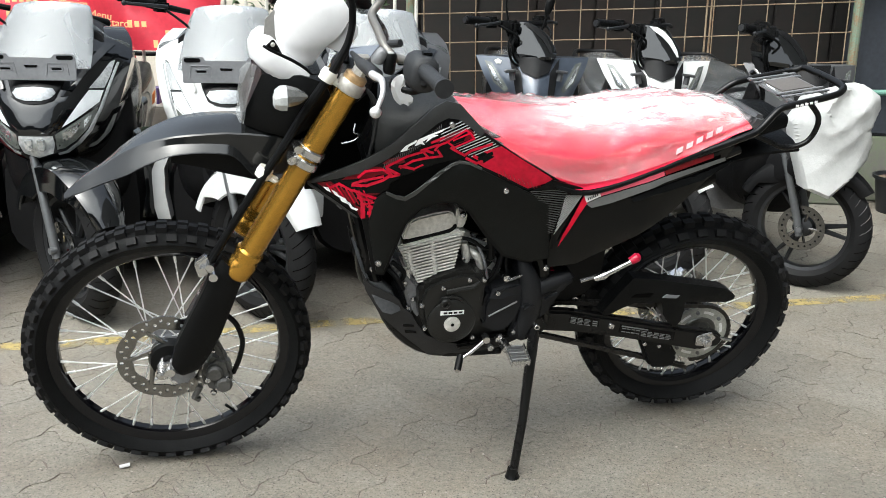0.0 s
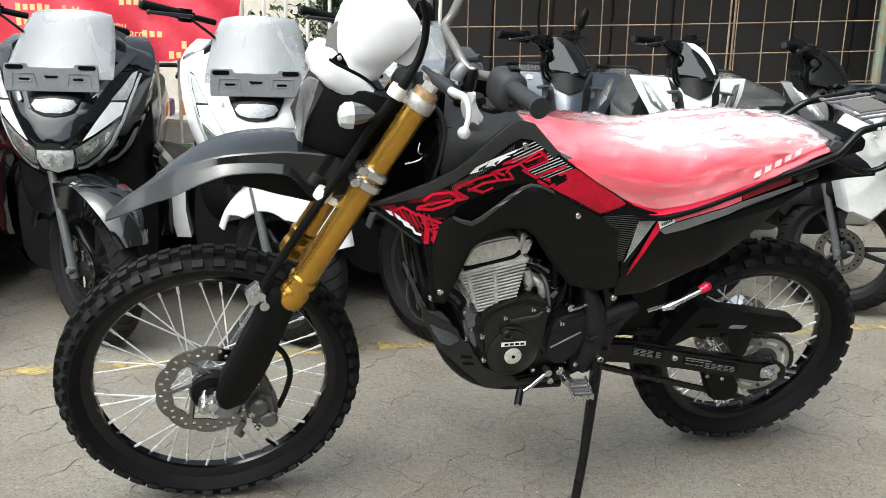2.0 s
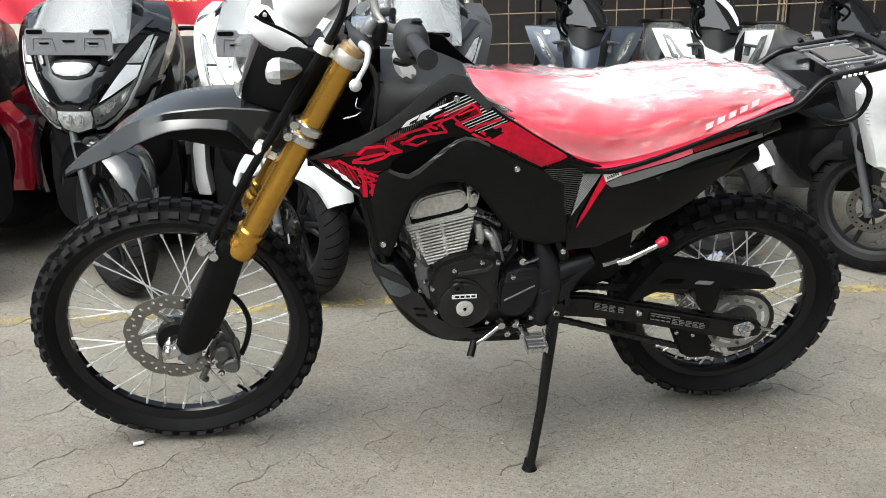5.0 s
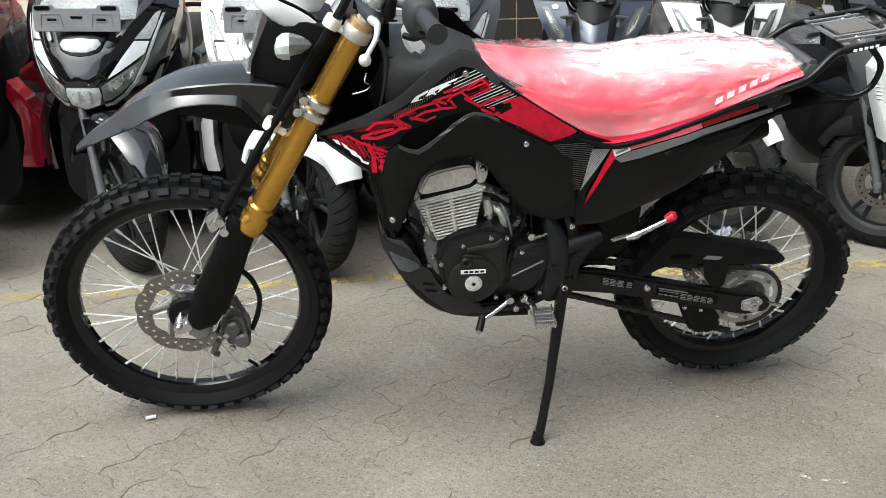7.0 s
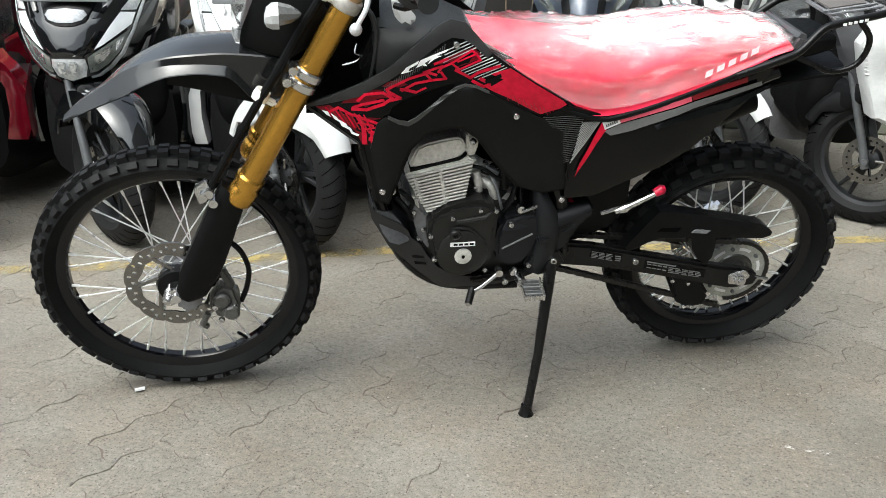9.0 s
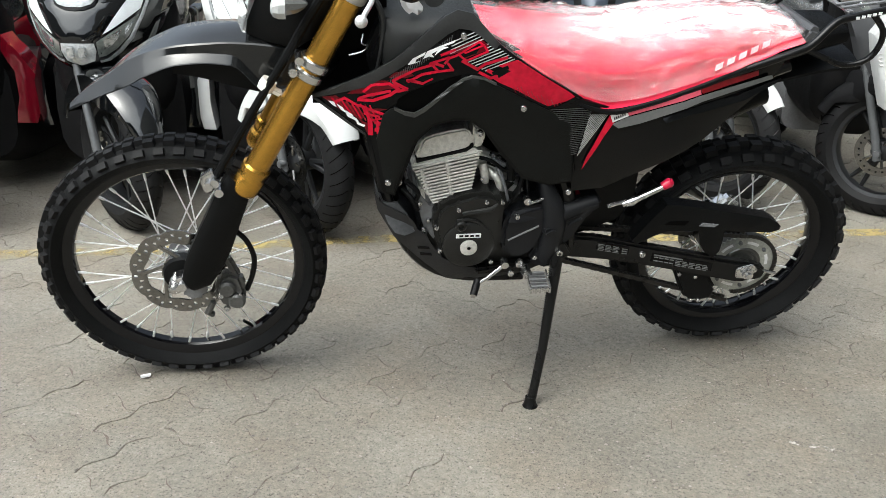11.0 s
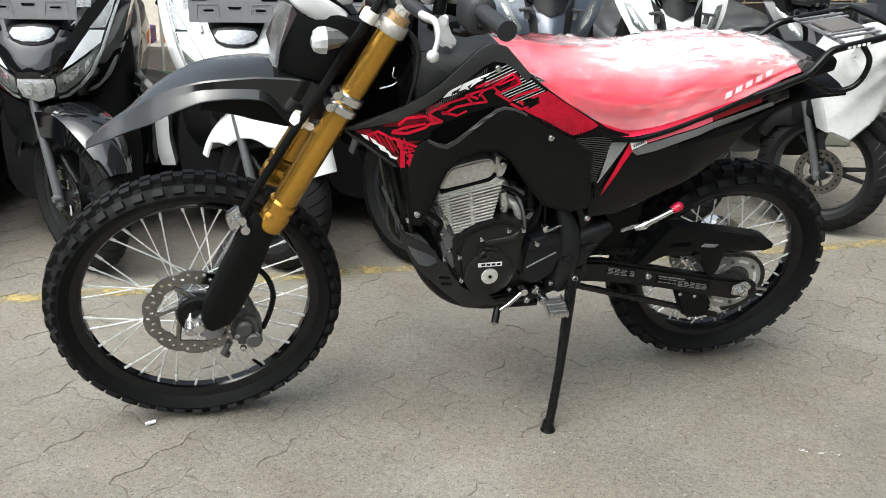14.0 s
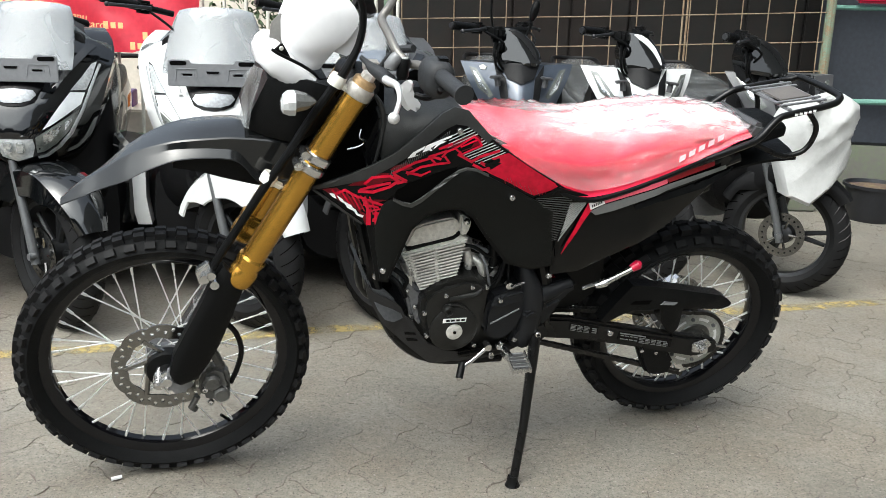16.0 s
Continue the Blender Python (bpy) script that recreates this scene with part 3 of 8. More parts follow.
# fork legs
LB, LT = Vector((1.247, 0.108, 0.590)), Vector((1.003, 0.148, 1.040))
RB, RT = Vector((1.225, -0.092, 0.603)), Vector((0.985, -0.055, 1.04))
for b_, t_, left in ((LB, LT, True), (RB, RT, False)):
    bm = bmesh.new()
    d = (t_ - b_)
    f = lambda s: b_ + d * s
    tube(bm, [f(0), f(0.012), f(0.02), f(0.075), f(0.085), f(0.105), f(0.115), f(0.14), f(0.15), f(1.0)],
         [0.026, 0.030, 0.0315, 0.0315, 0.029, 0.029, 0.0315, 0.0315, 0.0265, 0.025], 24)
    leg = part("fork_leg", bm, GOLD, bike, "gold anodised upside-down fork leg")
    bm = bmesh.new()
    ax = d.normalized()
    lo = Vector((1.368, b_.y - 0.012, 0.345))
    tube(bm, [b_ + ax * 0.02, b_ - ax * 0.08, lo], 0.018, 16)
    part("fork_slider", bm, STEEL, leg, "chromed fork slider")
    bm = bmesh.new()
    for s0, s1, rr in ((0.605, 0.645, 0.0325),):
        b3 = bmesh.new()
        tube(b3, [f(s0), f(s0 + 0.006), f(s1 - 0.006), f(s1)], [rr - 0.003, rr, rr, rr - 0.003], 24)
        part("clamp_ring", b3, STEEL, leg)
    tube(bm, [f(0.655), f(0.661), f(0.689), f(0.695)], [0.0295, 0.0325, 0.0325, 0.0295], 24)
    if left:
        side = ax.cross(Vector((0, 1, 0))).normalized()
        for s0 in (0.62, 0.675):
            q = f(s0) - side * 0.034 + Vector((0, 0.018, 0))
            tube(bm, [q - Vector((0, 0.02, 0)), q + Vector((0, 0.02, 0))], 0.009, 10)
    part("fork_clamp", bm, STEEL, leg, "polished fork clamp")
    if left:
        bm = bmesh.new()
        skin(bm, [(1.276, 0.640), (1.303, 0.596), (1.331, 0.536), (1.362, 0.474), (1.388, 0.420), (1.399, 0.374), (1.391, 0.350), (1.376, 0.340), (1.338, 0.347), (1.312, 0.385), (1.287, 0.434), (1.268, 0.485), (1.252, 0.531), (1.236, 0.575), (1.246, 0.605)],
             lambda a, b: 0.132 - 5.0 * ((a - 1.285) * 0.88 + (b - 0.56) * 0.47) ** 2, 0.034, 0.012, (0, 2), 0.005)
        part("fork_guard", bm, BLKMATTE, leg, "black plastic fork guard")
# axle carrier and caliper
bm = bmesh.new()
prism(bm, [(1.400, 0.372), (1.375, 0.385), (1.350, 0.368), (1.345, 0.335), (1.356, 0.308), (1.376, 0.299), (1.398, 0.304), (1.409, 0.322), (1.410, 0.345)], 0.075, 0.112, 0.010)
screw(bm, (1.366, 0.108, 0.342), 0.009, 0.006)
lug = part("axle_carrier", bm, ALLOYDARK, bike, "grey alloy axle carrier")
bm = bmesh.new()
tube(bm, [(1.418, 0.050, 0.353), (1.418, 0.056, 0.352), (1.419, 0.058, 0.351), (1.421, 0.078, 0.343), (1.421, 0.080, 0.342), (1.423, 0.108, 0.331), (1.423, 0.112, 0.329)], [0.017, 0.017, 0.011, 0.011, 0.0145, 0.0145, 0.010], 20)
part("axle_spacer", bm, STEEL, lug, "bright zinc axle spacer")
bm = bmesh.new()
prism(bm, [(1.325, 0.345), (1.30, 0.362), (1.272, 0.35), (1.262, 0.31), (1.268, 0.272), (1.30, 0.258), (1.33, 0.272), (1.338, 0.31)], 0.05, 0.09, 0.01)
prism(bm, [(1.312, 0.40), (1.295, 0.40), (1.272, 0.345), (1.29, 0.335)], 0.06, 0.08, 0.005)
for q in ((1.305, 0.32), (1.285, 0.285)):
    lathe(bm, [(0.02, 0.085), (0.02, 0.098), (0.015, 0.104), (0.0001, 0.104)], "y", (q[0], 0, q[1]), 20)
tube(bm, [(1.34, 0.095, 0.285), (1.355, 0.095, 0.255), (1.345, 0.09, 0.245)], 0.008, 8)
cal = part("brake_caliper", bm, CALIPER, bike, "grey alloy brake caliper")
fixings("caliper_bolt", [(1.277, 0.09, 0.298), (1.322, 0.09, 0.30), (1.31, 0.09, 0.262)], STEEL, cal, 0.008, 0.008)
bm = bmesh.new()
tube(bm, [(1.262, 0.07, 0.30), (1.246, 0.075, 0.345), (1.238, 0.085, 0.40), (1.252, 0.095, 0.455), (1.283, 0.10, 0.50), (1.31, 0.09, 0.57)], 0.0065, 8, True, 6)
part("brake_hose", bm, BLKMATTE, bike, "black rubber brake hose")
bm = bmesh.new()
tube(bm, [(1.015, 0.15, 1.233), (1.005, 0.15, 1.204), (1.003, 0.15, 1.168), (1.008, 0.15, 1.139), (1.015, 0.15, 1.118)] + [(1.035, 0.15, 1.079), (1.055, 0.146, 1.045), (1.098, 0.135, 0.975), (1.15, 0.128, 0.885), (1.197, 0.124, 0.810), (1.285, 0.118, 0.660), (1.318, 0.112, 0.60)], [0.0075] * 4 + [0.008, 0.0095, 0.010, 0.0095, 0.009, 0.009, 0.009, 0.009], 10, True, 6)
part("brake_hose", bm, BLKMATTE, bike, "black hose sleeve along the fork")
for c_, dz in (((1.050, 0.150, 1.061), 0.0), ((1.180, 0.116, 0.840), 0.0)):
    bm = bmesh.new()
    t = bmesh.new()
    lathe(t, [(0.010, -0.010), (0.016, -0.012), (0.0175, 0.0), (0.016, 0.012), (0.010, 0.010)], "z", (0, 0, 0), 18)
    box(t, (-0.024, 0.0, -0.004), (0.026, 0.018, 0.014), None, 0.005)
    merge(bm, t, Matrix.Translation(c_) @ Matrix.Rotation(radians(-30), 4, "Y"))
    part("hose_clip", bm, NYLON, bike, "white nylon hose clip")
bm = bmesh.new()
for q in ((1.316, 0.618), (1.296, 0.602), (1.303, 0.625)):
    tube(bm, [(q[0], 0.105, q[1]), (q[0], 0.14, q[1])], 0.010, 10)
prism(bm, [(1.336, 0.632), (1.308, 0.652), (1.298, 0.617), (1.326, 0.592)], 0.105, 0.128, 0.004)
part("hose_bracket", bm, STEEL, bike, "zinc hose bracket")

# yokes and stem
bm = bmesh.new()
for s in (0.97, 0.64):
    p = LB + (LT - LB) * s
    q = RB + (RT - RB) * s
    tube(bm, [p, (p + q) / 2 + Vector((-0.03, 0, 0)), q], [0.03, 0.04, 0.03], 12)
tube(bm, [(0.965, 0.045, 1.03), (1.06, 0.01, 0.85)], 0.035, 16)
part("fork_yoke", bm, BLKMATTE, bike, "black fork yokes")
bm = bmesh.new()
up = (LT - LB).normalized()
tube(bm, [LT - up * 0.014, LT - up * 0.011, LT + up * 0.009, LT + up * 0.012], [0.0275, 0.0295, 0.0295, 0.0275], 28)
part("yoke_clamp", bm, CLAMPGREY, bike, "pale alloy top clamp")
bm = bmesh.new()
tube(bm, [LT + up * 0.012, LT + up * 0.024, LT + up * 0.028], [0.0245, 0.0245, 0.019], 20)
cap = part("fork_cap", bm, BRONZE, bike, "bronze fork cap")
bm = bmesh.new()
tube(bm, [LT + up * 0.028, LT + up * 0.040, LT + up * 0.043], [0.015, 0.015, 0.010], 6)
part("cap_nut", bm, ALLOY, cap, "bright hexagonal cap nut")
bm = bmesh.new()
box(bm, LT + Vector((-0.030, -0.030, 0.040)), (0.036, 0.04, 0.026), None, 0.007)
part("bar_mount", bm, CLAMPGREY, bike, "cast alloy handlebar mount")

# front fender: a long curved beak with a folded side skirt
bm = bmesh.new()
TAB = [(1.085, 0.925, 0.070, 0.897, 0.074, 0.822, 0.084, 0.806), (1.15, 0.930, 0.075, 0.905, 0.078, 0.818, 0.088, 0.804), (1.188, 0.932, 0.075, 0.909, 0.079, 0.826, 0.091, 0.812),
       (1.206, 0.931, 0.075, 0.911, 0.079, 0.843, 0.093, 0.828), (1.238, 0.928, 0.075, 0.913, 0.079, 0.880, 0.095, 0.866), (1.251, 0.927, 0.075, 0.914, 0.079, 0.886, 0.095, 0.872),
       (1.306, 0.921, 0.074, 0.911, 0.078, 0.889, 0.095, 0.877), (1.359, 0.908, 0.067, 0.904, 0.073, 0.886, 0.092, 0.872), (1.412, 0.890, 0.053, 0.887, 0.062, 0.871, 0.084, 0.852),
       (1.466, 0.862, 0.033, 0.859, 0.044, 0.845, 0.070, 0.820), (1.517, 0.822, 0.018, 0.819, 0.028, 0.808, 0.047, 0.792), (1.565, 0.789, 0.010, 0.787, 0.018, 0.778, 0.030, 0.766), (1.602, 0.756, 0.006, 0.754, 0.010, 0.750, 0.015, 0.745)]
rings = []
for i in range(48):
    x = 1.085 + (1.602 - 1.085) * i / 47
    top, wc, zc, w2, z2, wb, zb = lerp_table(TAB, x)
    sec = [(0, top), (wc * 0.55, top - (top - zc) * 0.45), (wc - 0.003, zc + 0.001), (wc, zc - 0.002), (w2 - 0.002, z2 + 0.003), (w2 + 0.002, z2 - 0.001), (wb - 0.001, zb + 0.002), (wb, zb)]
    rings.append([(x, w, v) for w, v in sec] + [(x, wb - 0.006, zb)] + [(x, max(w - 0.004, 0.0), v - 0.004) for w, v in sec[::-1][1:]])
half = bmesh.new()
loft(half, rings)
dup = half.copy()
bmesh.ops.transform(dup, matrix=Matrix.Scale(-1, 4, (0, 1, 0)), verts=dup.verts)
bmesh.ops.reverse_faces(dup, faces=dup.faces)
merge(bm, half), merge(bm, dup)
bmesh.ops.delete(bm, geom=[f for f in bm.faces if all(abs(v.co.y) < 1e-6 for v in f.verts)], context="FACES_ONLY")
bmesh.ops.remove_doubles(bm, verts=bm.verts, dist=0.00005)
part("front_fender", bm, FENDER, bike, "glossy charcoal beak-shaped front fender", 18)
for s in (1, -1):
    bm = bmesh.new()
    skin(bm, [(1.372, 0.846), (1.34, 0.841), (1.305, 0.833), (1.27, 0.822), (1.202, 0.804), (1.12, 0.80), (1.12, 0.87), (1.25, 0.885), (1.34, 0.882), (1.368, 0.872)], lambda a, b: s * 0.066, s * 0.006, 0.03)
    part("inner_fender", bm, BLKMATTE, bpy.data.objects["front_fender"], "matt black inner fender" if s > 0 else "")

# headlamp cowl, its wrapped number board, and the indicator
bm = bmesh.new()
skin(bm, [(1.178, 1.04), (1.222, 0.938), (1.215, 0.925), (1.18, 0.915), (1.12, 0.905), (1.085, 0.93), (1.03, 0.985), (1.05, 1.03), (1.10, 1.045)],
     lambda a, b: 0.105 - max(0, a - 1.10) * 0.35, 0.20, 0.03, (0, 2), 0.008)
part("headlamp_cowl", bm, BLKMATTE, bike, "satin black headlamp cowl")
bm = bmesh.new()
skin(bm, [(1.188, 1.060), (1.198, 1.02), (1.209, 0.985), (1.215, 0.95), (1.218, 0.934), (1.226, 0.936), (1.234, 0.952), (1.229, 0.975), (1.231, 0.995), (1.224, 1.03), (1.222, 1.05), (1.206, 1.068)], lambda a, b: 0.084 - 0.35 * (a - 1.18) + 0.005 * math.sin(60 * b + 110 * a), 0.004, 0.010)
part("headlamp_lens", bm, BAGFILM, bike, "clear film folded over the headlamp")
bm = bmesh.new()
rings = []
for k in range(19):
    s = k / 18
    z, xf, xb, hw, _ = lerp_table([(0.0, 1.050, 1.104, 1.082, 0.040, 0.088), (0.06, 1.060, 1.126, 1.070, 0.072, 0.094), (0.16, 1.084, 1.139, 1.058, 0.080, 0.098), (0.32, 1.112, 1.147, 1.036, 0.095, 0.10), (0.5, 1.148, 1.148, 1.006, 0.100, 0.10),
                                   (0.62, 1.172, 1.140, 0.998, 0.100, 0.098), (0.78, 1.208, 1.122, 1.018, 0.09, 0.09), (0.92, 1.24, 1.104, 1.046, 0.065, 0.065), (1.0, 1.25, 1.096, 1.068, 0.03, 0.03)], s)
    ring = []
    for q in range(28):
        a = math.tau * q / 28
        c_, s_ = math.cos(a), math.sin(a)
        w_ = hw * math.copysign(abs(s_) ** 0.7, s_)
        x_ = xb + (xf - xb) * max(0.0, (c_ + 0.12) / 1.12) ** 0.75 if c_ > -0.12 else xb + (-0.12 - c_) * 0.02
        ring.append((x_, w_ + 0.012 * (x_ - xb), z + 0.0016 * math.sin(3 * a + 1.7 * k)))
    rings.append(ring)
loft(bm, rings)
board = part("number_board", bm, PAPER, bike, "number board wrapped in white paper", 60)
bm = bmesh.new()
skin(bm, [(1.046, 1.100), (1.018, 1.130), (0.995, 1.156), (0.982, 1.146), (0.980, 1.126), (0.996, 1.105), (1.020, 1.092)], lambda a, b: 0.085 - 1.5 * (a - 1.02) ** 2, 0.006, 0.02, (0, 2), 0.002)
part("board_wing", bm, PAPER, board)
bm = bmesh.new()
skin(bm, [(1.148, 1.160), (1.166, 1.142), (1.170, 1.112), (1.168, 1.080), (1.136, 1.074), (1.12, 1.11), (1.126, 1.15)], lambda a, b: 0.012 + 0.2 * (a - 1.12), 0.006, 0.02, (0, 2), 0.002)
part("board_flap", bm, FLAPGREY, board, "dull grey flap beside the board")
# paper skirt folded over the top of the headlamp
bm = bmesh.new()
rings = []
for k in range(13):
    s = k / 12
    x, zt, zb, hw = lerp_table([(0.0, 1.080, 1.044, 1.018, 0.088), (0.2, 1.108, 1.070, 1.014, 0.092), (0.45, 1.138, 1.094, 1.022, 0.092), (0.7, 1.168, 1.112, 1.036, 0.086), (0.88, 1.188, 1.106, 1.056, 0.072), (1.0, 1.200, 1.088, 1.068, 0.05)], s)
    ring = []
    for q in range(24):
        a = math.tau * q / 24
        c_, s_ = math.cos(a), math.sin(a)
        ring.append((x + 0.002 * math.sin(5 * a + k), hw * math.copysign(abs(c_) ** 0.45, c_), (zt + zb) / 2 + (zt - zb) / 2 * math.copysign(abs(s_) ** 0.6, s_) + 0.0018 * math.sin(4 * a + 2.1 * k)))
    rings.append(ring)
loft(bm, rings)
part("board_skirt", bm, PAPER, board, "white paper folded over the headlamp top", 50)
bm = bmesh.new()
tube(bm, [(1.177, 0.132, 1.116), (1.162, 0.134, 1.107), (1.12, 0.13, 1.086), (1.091, 0.122, 1.066), (1.079, 0.112, 1.052), (1.063, 0.1, 1.05)], [0.003, 0.0034, 0.0034, 0.003, 0.002, 0.001], 8, True, 2)
prism(bm, [(1.173, 1.114), (1.157, 1.129), (1.149, 1.117), (1.138, 1.096), (1.151, 1.097)], 0.126, 0.130, 0.002)
strap = part("board_strap", bm, BLKMATTE, bike, "black rubber board strap")
fixings("strap_rivet", [(1.158, 0.131, 1.118)], ALLOY, strap, 0.0045, 0.003)
# indicator: a faceted clear wedge on a short stalk
bm = bmesh.new()
def wedge(rows):
    out = []
    for x, zt, zb, w_ in rows:
        zm, h = (zt + zb) / 2, (zt - zb) / 2
        out.append([(x, 0.16 + w_ * c, zm + h * d) for c, d in ((1.0, 0.35), (0.55, 1.0), (-0.55, 1.0), (-1.0, 0.35), (-1.0, -0.35), (-0.55, -1.0), (0.55, -1.0), (1.0, -0.35))])
    return out
loft(bm, [r[::-1] for r in wedge([(1.162, 1.021, 1.006, 0.012), (1.158, 1.031, 0.999, 0.02), (1.1475, 1.039, 0.995, 0.024), (1.134, 1.04, 0.995, 0.024)])])
sig = part("indicator", bm, LAMPWHITE, bike, "clear front indicator", 20)
bm = bmesh.new()
loft(bm, [r[::-1] for r in wedge([(1.1335, 1.04, 1.002, 0.0235), (1.1115, 1.035, 1.006, 0.018), (1.0985, 1.028, 1.013, 0.011), (1.092, 1.023, 1.018, 0.005)])])
part("indicator_body", bm, LENSGREY, sig, "", 20)
bm = bmesh.new()
tube(bm, [(1.115, 0.145, 1.012), (1.11, 0.07, 1.00)], 0.010, 8)
part("indicator_stalk", bm, BLKMATTE, sig)

# handlebar, grip, switch box and levers
bm = bmesh.new()
BAR = [(0.896, 0.482, 1.136), (0.906, 0.36, 1.137), (0.925, 0.31, 1.137), (0.935, 0.27, 1.129), (0.944, 0.25, 1.134), (0.954, 0.23, 1.146), (0.958, 0.18, 1.163), (0.961, 0.135, 1.174), (0.957, 0.115, 1.183), (0.939, 0.095, 1.199), (0.9, 0.0, 1.222), (0.885, -0.15, 1.205), (0.81, -0.42, 1.2)]
tube(bm, BAR, 0.0085, 14, True, 4)
part("handlebar", bm, BARGREY, bike, "bronze grey steel handlebar")
bm = bmesh.new()
g0, g1 = Vector((0.894, 0.488, 1.136)), Vector(BAR[1])
gd = g1 - g0
pts, rr = [], []
for k in range(25):
    pts.append(g0 + gd * (k / 24))
    rr.append(0.0172 if k < 2 else (0.0142 + (0.0004 if k % 2 else 0)) if k < 21 else 0.021)
tube(bm, pts, rr, 22)
part("grip", bm, GRIPGREY, bike, "dark grey rubber handlebar grip")
bm = bmesh.new()
gd.normalize()
rings = []
for s, rx, rz in ((0.104, 0.016, 0.018), (0.107, 0.023, 0.027), (0.114, 0.027, 0.033), (0.138, 0.0285, 0.036), (0.160, 0.027, 0.034), (0.168, 0.020, 0.026)):
    c_ = g0 + gd * s + Vector((-0.002, 0, -0.010))
    rings.append([c_ + Vector((rx * math.copysign(abs(math.cos(a)) ** 0.8, math.cos(a)), 0, rz * math.copysign(abs(math.sin(a)) ** 0.8, math.sin(a)))) for a in [math.tau * q / 24 for q in range(24)]])
loft(bm, [r[::-1] for r in rings])
sw = part("switch_box", bm, GRIPGREY, bike, "dark grey handlebar switch housing")
bm = bmesh.new()
box(bm, g0 + gd * 0.135 + Vector((-0.010, 0, 0.025)), (0.022, 0.026, 0.006), None, 0.003)
part("switch_button", bm, BLKMATTE, sw)
bm = bmesh.new()
tube(bm, [(0.91, 0.4, 1.121), (0.901, 0.36, 1.098), (0.91, 0.32, 1.079), (0.927, 0.3, 1.078)], 0.006, 8, True, 4)
part("switch_cable", bm, BLKMATTE, sw, "black switch cable")
# clutch perch: clamp, rubber boot and mirror boss
bm = bmesh.new()
tube(bm, [(1.004, 0.16, 1.11), (1.0, 0.2, 1.11), (0.996, 0.225, 1.107), (0.985, 0.26, 1.105), (0.978, 0.28, 1.102), (0.976, 0.29, 1.101), (0.973, 0.3, 1.1)], [0.005, 0.0065, 0.0105, 0.0135, 0.0125, 0.0135, 0.008], 16)
perch = part("lever_boot", bm, GRIPGREY, bike, "black rubber boot over the clutch cable")
bm = bmesh.new()
tube(bm, [(0.978, 0.288, 1.125), (0.977, 0.288, 1.129), (0.966, 0.288, 1.145), (0.962, 0.288, 1.15)], [0.010, 0.0125, 0.0125, 0.010], 16)
part("lever_clamp", bm, ALLOYDARK, perch, "dull alloy clutch clamp")
bm = bmesh.new()
tube(bm, [(0.954, 0.29, 1.106), (0.953, 0.29, 1.112), (0.951, 0.29, 1.141), (0.951, 0.29, 1.145)], [0.009, 0.012, 0.012, 0.010], 16)
part("mirror_boss", bm, BLKMATTE, perch, "black mirror boss")
bm = bmesh.new()
tube(bm, [(0.951, 0.29, 1.142), (0.951, 0.29, 1.146)], [0.007, 0.007], 14)
part("boss_thread", bm, ALLOY, perch)
bm = bmesh.new()
tube(bm, [(0.993, 0.19, 1.091), (0.973, 0.2, 1.105), (0.96, 0.21, 1.125), (0.946, 0.23, 1.145), (0.927, 0.26, 1.156)], [0.0055, 0.006, 0.0075, 0.008, 0.0075], 10, True, 6)
part("clutch_cable", bm, GRIPGREY, bike, "black cable sleeve over the bar")
bm = bmesh.new()
tube(bm, [(0.985, 0.29, 1.105), (0.98, 0.31, 1.105), (0.979, 0.355, 1.113), (0.982, 0.39, 1.111), (0.988, 0.42, 1.105), (0.999, 0.45, 1.098), (1.007, 0.464, 1.089)], [0.0075, 0.0085, 0.0065, 0.0050, 0.0045, 0.0045, 0.0045], 12, True, 6)
bmesh.ops.create_uvsphere(bm, u_segments=16, v_segments=12, radius=0.0105, matrix=Matrix.Translation((1.007, 0.464, 1.088)))
part("clutch_lever", bm, LEVERALLOY, bike, "bright satin alloy clutch lever")
bm = bmesh.new()
rings = []
for k in range(7):
    s = k / 6
    x, z, rx = lerp_table([(0.0, 0.895, 1.052, 0.010), (0.35, 0.900, 1.030, 0.016), (0.7, 0.886, 1.004, 0.020), (1.0, 0.882, 0.990, 0.012)], s)
    rings.append([(x + rx * math.cos(a * 1.047) + 0.0012 * math.sin(5 * a + 2 * k), 0.122 + 0.006 * math.sin(a * 1.047) + 0.003 * math.cos(3 * a + k), z + 0.003 * math.sin(2 * a + k)) for a in range(6)])
loft(bm, rings)
part("paper_tag", bm, PAPER, bike, "crumpled white paper tag", 20)
# right-hand controls behind the board
bm = bmesh.new()
tube(bm, [(0.887, -0.215, 1.197), (0.884, -0.22, 1.198), (0.862, -0.285, 1.20), (0.859, -0.29, 1.20)], [0.026, 0.034, 0.034, 0.026], 16)
tube(bm, [(0.855, -0.30, 1.20), (0.81, -0.43, 1.20)], 0.017, 12)
thr = part("throttle_grip", bm, BLKMATTE, bike, "black throttle grip and housing")
bm = bmesh.new()
box(bm, (0.945, -0.165, 1.205), (0.055, 0.05, 0.05), None, 0.012)
part("brake_reservoir", bm, BLKMATTE, thr, "black brake fluid reservoir")
bm = bmesh.new()
tube(bm, [(0.935, -0.115, 1.140), (0.95, -0.10, 1.165), (0.965, -0.085, 1.17)], [0.018, 0.020, 0.012], 12)
part("bar_clamp", bm, BLKMATTE, thr)
